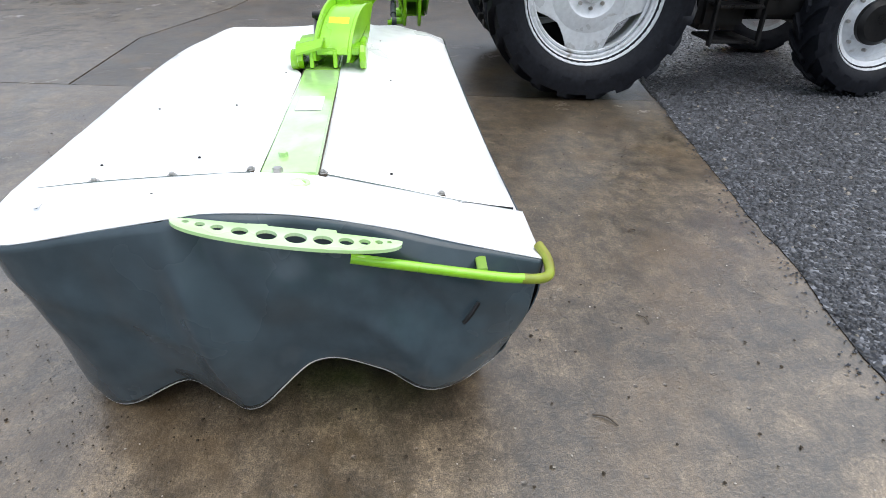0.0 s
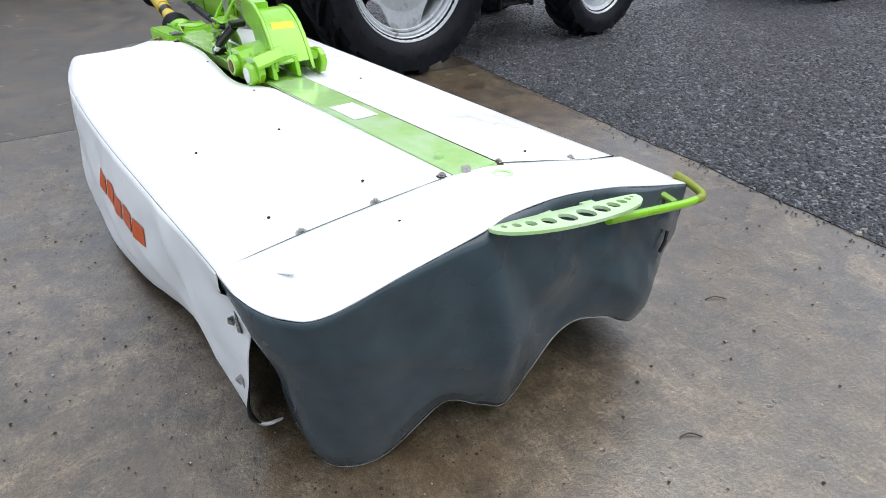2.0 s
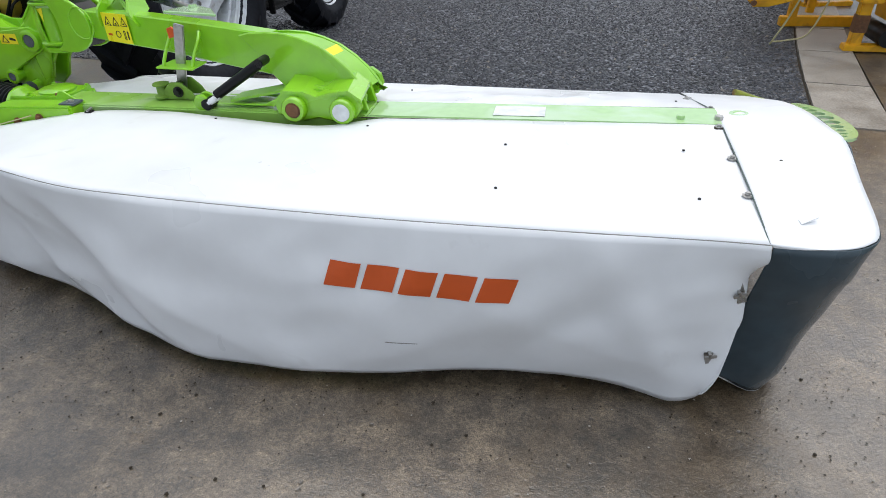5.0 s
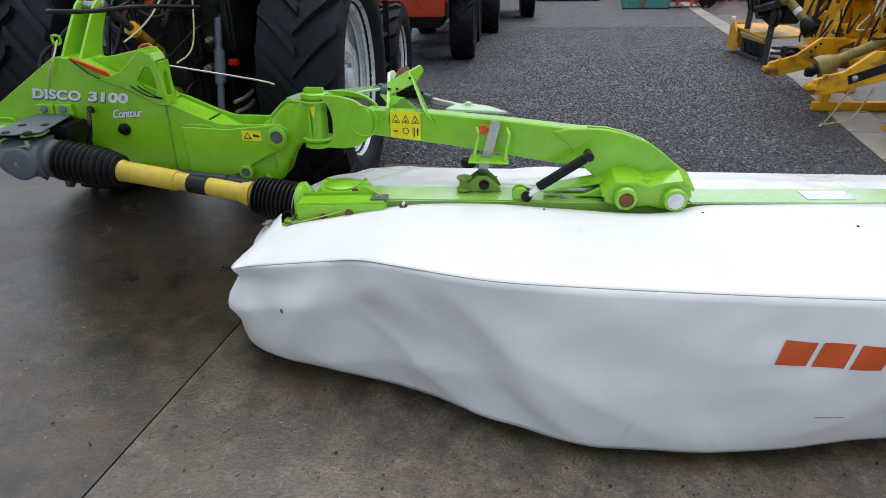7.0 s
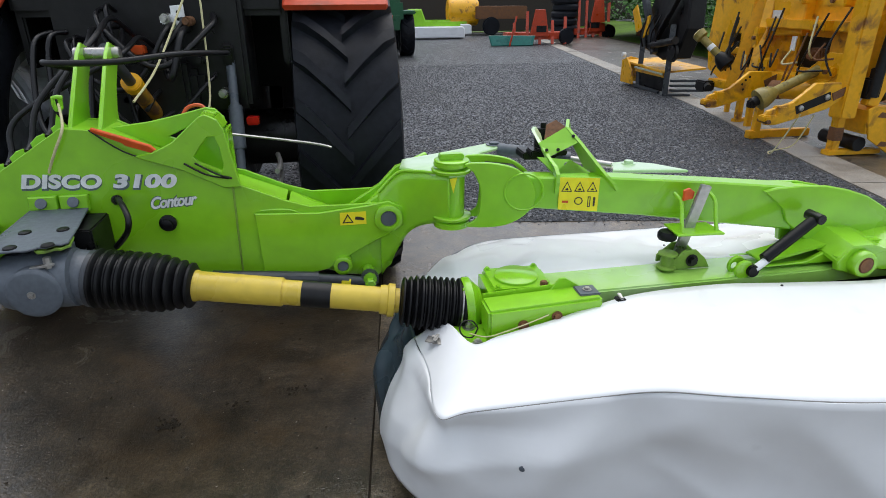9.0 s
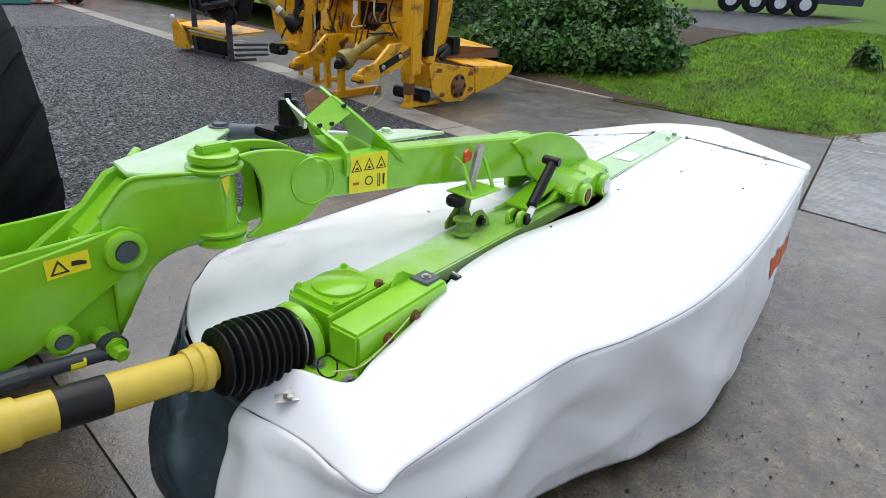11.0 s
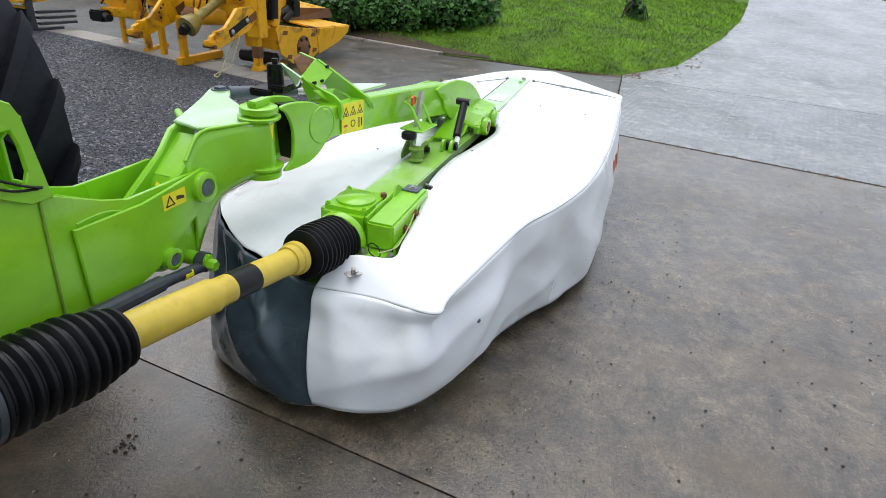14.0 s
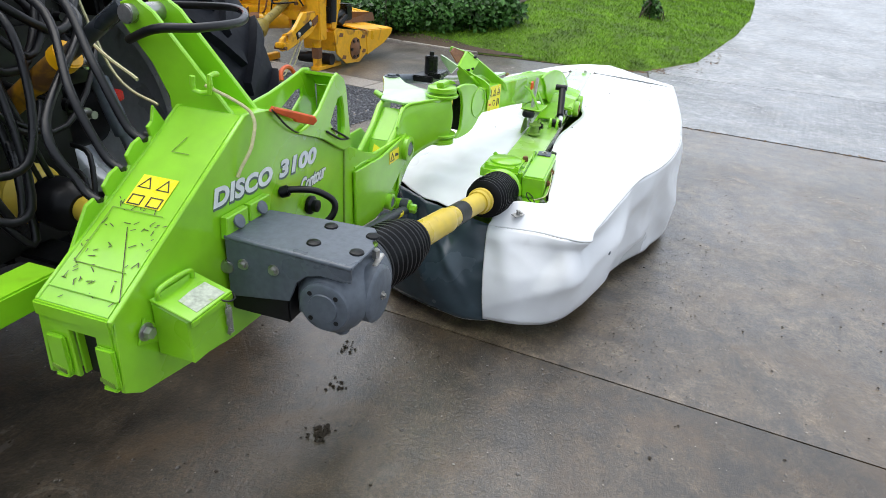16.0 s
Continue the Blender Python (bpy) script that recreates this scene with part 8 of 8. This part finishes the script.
for a in (-2.6, -1.0, 1.2):
    part("marker_lamp", bar_bm(lo(a, -1.19, 0.70), lo(a + 0.45, -1.19, 0.70), 0.03, 0.12, 0.01), M_ORANGE, lorry, "orange marker lamp")


# ---------------------------------------------------------------- verge, grass and bramble
def bank(x, y):
    """Height of the grass verge: it swells away from its kerbs."""
    d = 9.0
    pts = VERGE
    for (ax, ay), (bx, by) in zip(pts, pts[1:]):
        vx, vy = bx - ax, by - ay
        t = max(0.0, min(1.0, ((x - ax) * vx + (y - ay) * vy) / (vx * vx + vy * vy)))
        d = min(d, math.hypot(x - ax - t * vx, y - ay - t * vy))
    e = math.exp(-d / 3)
    low = 0.055 * max(0.0, min(x, 11.0) - 6.5) + 0.010 * max(0.0, x - 11.0)
    return rise(x) * e + low * (1 - e) + 0.55 * (1 - math.exp(-d / 2.6)) + 0.02 * noise.noise(Vector((x, y, 0)))


def inside(x, y):
    hit = False
    poly = VERGE + [(60, 40), (8.0, 40)]
    for (ax, ay), (bx, by) in zip(poly, poly[1:] + poly[:1]):
        if (ay > y) != (by > y) and x < (bx - ax) * (y - ay) / (by - ay) + ax:
            hit = not hit
    return hit


bm = bmesh.new()
bm.faces.new([bm.verts.new((x, y, 0)) for x, y in VERGE[:-1] + [(34, -4.0), (34, 24), (8.6, 24)]])
for ax, vals in ((0, [6.5 + 0.5 * k for k in range(40)]), (1, [-3.5 + 0.5 * k for k in range(40)])):
    for v in vals:
        bmesh.ops.bisect_plane(bm, geom=bm.verts[:] + bm.edges[:] + bm.faces[:], plane_co=(v, v, 0), plane_no=(1 - ax, ax, 0))
for v in bm.verts:
    v.co.z = bank(v.co.x, v.co.y)
for f in bm.faces:
    f.normal_update()
    if f.normal.z < 0:
        f.normal_flip()
tagged(part("verge_ground", bm, M_SOIL, smooth=180), "bright green mown grass bank", "grass", kind="structure")



def track_y(x):
    """Near edge of the gravelled track behind the verge."""
    return 2.85 - 0.075 * (x - 9.4) + 0.12 * noise.noise(Vector((x * 1.3, 0, 2)))


def draped_ground(x0, x1, depth, up, nx=60, ny=24):
    """Ground laid over the bank beyond the track's near edge."""
    bm = bmesh.new()
    rows = []
    for i in range(nx + 1):
        x = x0 + (x1 - x0) * i / nx
        rows.append([bm.verts.new((x, track_y(x) + depth * k / ny, bank(x, track_y(x) + depth * k / ny) + up)) for k in range(ny + 1)])
    for a, b in zip(rows, rows[1:]):
        for k in range(ny):
            bm.faces.new((a[k], b[k], b[k + 1], a[k + 1]))
    return bm


def bare(x, y):
    """Soil shows along the kerb under the bramble."""
    if x > 9.4 and y > track_y(x):
        return True
    return y > 1.9 + 0.5 * noise.noise(Vector((x * 2, y * 2, 5))) and x < 6.28 + 0.20 * (y - 1.9)


bm = bmesh.new()
grid = {}
for i in range(22):
    for k in range(16):
        y, f = 1.9 + 0.16 * i, k / 15
        edge = 6.20 + max(0.0, (y - 2.66)) * 0.2
        x = edge + 0.02 + f * min(0.45, 0.08 + 0.18 * (y - 1.9)) * (1 + 0.25 * noise.noise(Vector((y * 2, 0, 7))))
        grid[i, k] = bm.verts.new((x, y, bank(x, y) + 0.012 + 0.012 * noise.noise(Vector((x * 9, y * 9, 1)))))
for i in range(21):
    for k in range(15):
        bm.faces.new((grid[i, k], grid[i, k + 1], grid[i + 1, k + 1], grid[i + 1, k]))
tagged(part("soil_strip", bm, M_MUD, smooth=180), "bare brown soil under the bramble bush", "soil", kind="structure")
tagged(part("track", draped_ground(9.4, 33, 21, 0.012, 80, 50), M_GRAVEL, smooth=180), "dark gravel track behind the grass bank", "track", kind="structure")
tagged(part("soil_heap", draped_ground(9.3, 13.2, 1.5, 0.03, 30, 10), M_MUD, smooth=180), "bare brown soil at the edge of the track", "soil", kind="structure")
rng = random.Random(11)
verts, faces = [], []
count = 0
while count < 46000:
    x = 6.15 + 12 * rng.random() ** 1.6
    y = rng.uniform(-3.2, 4.5)
    if not inside(x, y) or bare(x, y):
        continue
    count += 1
    z = bank(x, y)
    a, hgt, wd = rng.uniform(0, 6.28), rng.uniform(0.015, 0.045) * (1 + 0.04 * (x - 6)), rng.uniform(0.004, 0.008) * (1 + 0.12 * (x - 6))
    dx, dy = math.cos(a), math.sin(a)
    lx, ly = rng.uniform(-.05, .05), rng.uniform(-.05, .05)
    i = len(verts)
    verts += [(x - dx * wd, y - dy * wd, z - 0.004), (x + dx * wd, y + dy * wd, z - 0.004), (x + lx, y + ly, z + hgt)]
    faces.append((i, i + 1, i + 2))
me = bpy.data.meshes.new("grass")
me.from_pydata(verts, [], faces)
me.materials.append(M_GRASS)
tagged(new("grass", me), "short bright green grass on the bank", "grass", kind="stuff")


def leaf_quads(verts, faces, c, size, rr):
    """One folded leaf of two triangles a side."""
    nrm = Vector((rr.gauss(-0.35, 0.6), rr.gauss(-0.35, 0.6), rr.gauss(0.75, 0.45))).normalized()
    d = nrm.orthogonal().normalized()
    d = Matrix.Rotation(rr.uniform(0, 6.28), 3, nrm) @ d
    s = nrm.cross(d)
    i = len(verts)
    verts += [tuple(c), tuple(c + d * size * 0.5 + s * size * 0.34 + nrm * size * 0.1), tuple(c + d * size), tuple(c + d * size * 0.5 - s * size * 0.34 + nrm * size * 0.1)]
    faces += [(i, i + 1, i + 2), (i, i + 2, i + 3)]


def bramble(at, label, lobes, leaves, size, seed):
    rr = random.Random(seed)
    t = thing("bramble_bush", at, label, "bush", "bramble hedge")
    verts, faces = [], []
    for _ in range(leaves):
        c, r = rr.choice(lobes)
        d = Vector((rr.gauss(0, 1), rr.gauss(0, 1), rr.gauss(0.2, 0.9))).normalized()
        q = Vector(c) + Vector((d.x * r[0], d.y * r[1], d.z * r[2])) * (rr.random() ** 0.22) * rr.uniform(0.92, 1.12)
        if q.z < bank(q.x, q.y) + 0.02:
            q.z = bank(q.x, q.y) + rr.uniform(0.02, 0.15)
        leaf_quads(verts, faces, q, size * rr.uniform(0.45, 1.5), rr)
    me = bpy.data.meshes.new("crown")
    me.from_pydata(verts, [], faces)
    me.materials.append(M_LEAF)
    ob = new("crown", me)
    ob.parent = t
    ob.location = -Vector(at)
    for k in range(14):
        c, r = rr.choice(lobes)
        b = Vector((c[0] + rr.uniform(-.3, .3), c[1] + rr.uniform(-.3, .3), bank(c[0], c[1]) - 0.02))
        e = Vector((c[0] + rr.uniform(-1, 1) * r[0], c[1] + rr.uniform(-1, 1) * r[1], c[2] + rr.uniform(0, 1) * r[2]))
        part("stem", tube_bm([b, (b + e) / 2 + Vector((0, 0, 0.15)), e], rr.uniform(0.006, 0.014), 6, 5), M_TWIG, t)
    return t


LOBES = []
rr = random.Random(3)
for k in range(34):
    f = k / 33
    x, y = 7.35 + 1.75 * f + rr.uniform(-.1, .4), 5.4 - 2.3 * f + rr.uniform(0.0, .5)
    LOBES.append(((x, y, bank(x, y) + rr.uniform(0.15, 0.8)), (rr.uniform(.22, .55), rr.uniform(.22, .55), rr.uniform(.22, .55))))
for k in range(20):
    x, y = rr.uniform(7.9, 10.8), rr.uniform(4.0, 8.5)
    if y > 5.6 or x > 8.6:
        LOBES.append(((x, y, bank(x, y) + rr.uniform(0.5, 1.5)), (rr.uniform(.5, .9), rr.uniform(.5, .9), rr.uniform(.5, .9))))
for k in range(46):
    f = k / 45
    x, y = 6.78 + 0.75 * f ** 2 + rr.uniform(0.0, .7), 5.3 - 2.75 * f + rr.uniform(-.1, .3)
    LOBES.append(((x, y, bank(x, y) + rr.uniform(0.05, 0.42)), (rr.uniform(.18, .42), rr.uniform(.18, .42), rr.uniform(.15, .40))))
bramble((8.3, 4.4, 0.4), "dense dark green bramble bush on the bank", LOBES, 26000, 0.100, 8)
FAR = [((rr.uniform(9.3, 13), rr.uniform(8.0, 25), 0), (rr.uniform(.7, 1.3), rr.uniform(.7, 1.3), rr.uniform(.7, 1.5))) for _ in range(44)]
FAR = [((x, y, bank(x, y) + r[2] * 0.7), r) for (x, y, _), r in FAR]
bramble((13, 13, 0.6), "tall dark green hedge behind the yard", FAR, 15000, 0.16, 9)
weed_at = (10.6, 0.15)
WL = [((weed_at[0] + rr.uniform(-.15, .15), weed_at[1] + rr.uniform(-.15, .15), bank(*weed_at) + rr.uniform(0.08, 0.3)), (.14, .14, .12)) for _ in range(7)]
w = bramble((weed_at[0], weed_at[1], bank(*weed_at)), "leafy green dock weed standing in the grass", WL, 420, 0.09, 12)
w.name = "dock_weed"
tagged(w, category="weed", group="weeds")

LEFTHEDGE = [((rr.uniform(-13, -8.5), rr.uniform(9, 14), rr.uniform(0.8, 2.6)), (1.0, 1.0, 0.9)) for _ in range(16)]
bramble((-10.5, 11, 0), "dark green hedge beyond the white mower", LEFTHEDGE, 5000, 0.2, 14)


# ---------------------------------------------------------------- loose stones and litter
def stones(name, label, n, place, size, mat, seed, flat=0.6):
    rr = random.Random(seed)
    verts, faces = [], []
    for _ in range(n):
        x, y = place(rr)
        s = size * rr.uniform(0.5, 1.5)
        z = rise(x) + 0.004
        a = rr.uniform(0, 6.28)
        i = len(verts)
        pts = [(math.cos(a + k * 1.2566) * s * rr.uniform(.7, 1.2), math.sin(a + k * 1.2566) * s * rr.uniform(.7, 1.2)) for k in range(5)]
        verts += [(x + px, y + py, z) for px, py in pts]
        verts += [(x + px * .55, y + py * .55, z + s * flat * rr.uniform(.7, 1.3)) for px, py in pts]
        faces += [(i + k, i + (k + 1) % 5, i + 5 + (k + 1) % 5, i + 5 + k) for k in range(5)]
        faces.append((i + 5, i + 6, i + 7, i + 8, i + 9))
    me = bpy.data.meshes.new(name)
    me.from_pydata(verts, [], faces)
    me.materials.append(mat)
    return tagged(new(name, me), label, "stones", kind="stuff")


def on_gravel(rr):
    while True:
        y = 2.1 + 12 * rr.random() ** 2.1
        x = rr.uniform(-2.4, sx(y) - 0.02) if rr.random() < 0.85 else rr.uniform(-7, -2)
        if y > gy(x) + 0.01:
            return x, y


stones("gravel_stones", "dark grey gravel stones spread over the yard", 52000, on_gravel, 0.0105, M_STONE, 21)
stones("pale_stones", "pale stones among the dark gravel", 420, on_gravel, 0.012, M_SLAB, 29)
stones("gravel_spill", "stray gravel at the edge of the concrete", 260, lambda rr: (lambda x: (x, gy(x) - abs(rr.gauss(0, 0.05))))(rr.uniform(-1.6, 2.6)), 0.0055, M_STONE, 22)
stones("dirt_specks", "dark crumbs of soil scattered over the concrete", 620, lambda rr: (rr.uniform(-4.5, 2.8), rr.uniform(-2.6, 2.2)), 0.0050, M_JOINT, 23, 0.35)
stones("soil_crumbs", "dark soil crumbs fallen under the mower", 1500, lambda rr: (rr.uniform(-1.9, 2.0), rr.gauss(-0.35, 0.30)), 0.0028, M_JOINT, 24, 0.4)
stones("pale_grit", "pale grit on the concrete", 700, lambda rr: (rr.uniform(-4.5, 2.8), rr.uniform(-2.6, 2.2)), 0.003, M_SLAB, 25, 0.4)
stones("mud_clods", "wet dark mud clods below the gearbox", 90, lambda rr: ((lambda c: (rr.gauss(c[0], 0.022), rr.gauss(c[1], 0.018)))(rr.choice(((-2.636, 0.546), (-2.636, 0.546), (-2.636, 0.546), (-2.387, 0.613), (-2.16, 0.69))))), 0.006, M_JOINT, 26, 0.5)
stones("joint_litter", "brown leaf scraps caught in the joint", 260, lambda rr: (lambda y: (ox(y) + rr.gauss(0, 0.014), y))(rr.uniform(-3.2, 2.0)), 0.010, M_LITTER, 27, 0.25)
stones("leaf_litter", "fallen leaves along the edge of the lane", 420, lambda rr: (lambda k: (VERGE[k][0] + (VERGE[k + 1][0] - VERGE[k][0]) * rr.random() - abs(rr.gauss(0, 0.05)), VERGE[k][1] + (VERGE[k + 1][1] - VERGE[k][1]) * rr.random() - abs(rr.gauss(0, 0.06))))(rr.randrange(2, 8)), 0.014, M_LITTER, 28, 0.2)
rr = random.Random(33)
for k, (x, y) in enumerate([(1.25, 1.55), (0.55, 1.75), (1.75, 1.25), (1.0, 1.15), (2.1, 0.58)]):
    tw = thing("twig", (x, y, 0), "short dark twig lying on the concrete", "twig", "litter on the concrete")
    a = rr.uniform(0, 6.28)
    d = Vector((math.cos(a), math.sin(a), 0)) * rr.uniform(0.015, 0.045)
    part("stalk", tube_bm([Vector((x, y, 0.004)) - d, Vector((x, y, 0.008)) + Vector((d.y, -d.x, 0)) * 0.3, Vector((x, y, 0.004)) + d], 0.0022, 6, 4), M_TWIG, tw)

# paving slabs of the strip, one by one
strip = thing("pavement_strip", (2.6, 3.0, 0), "row of pale concrete paving slabs along the gravel", "pavement", kind="structure")
rr = random.Random(4)
y = 2.14
while y < 27:
    d = rr.uniform(0.85, 1.05)
    part("slab", ground_bm([(sx(y) + 0.015, y), (sx(y) + 0.43, y - 0.06), (sx(y + d) + 0.43, y + d - 0.075), (sx(y + d) + 0.015, y + d - 0.015)], 0.010 + rr.uniform(-0.003, 0.003), 0.025), M_SLAB, strip)
    y += d
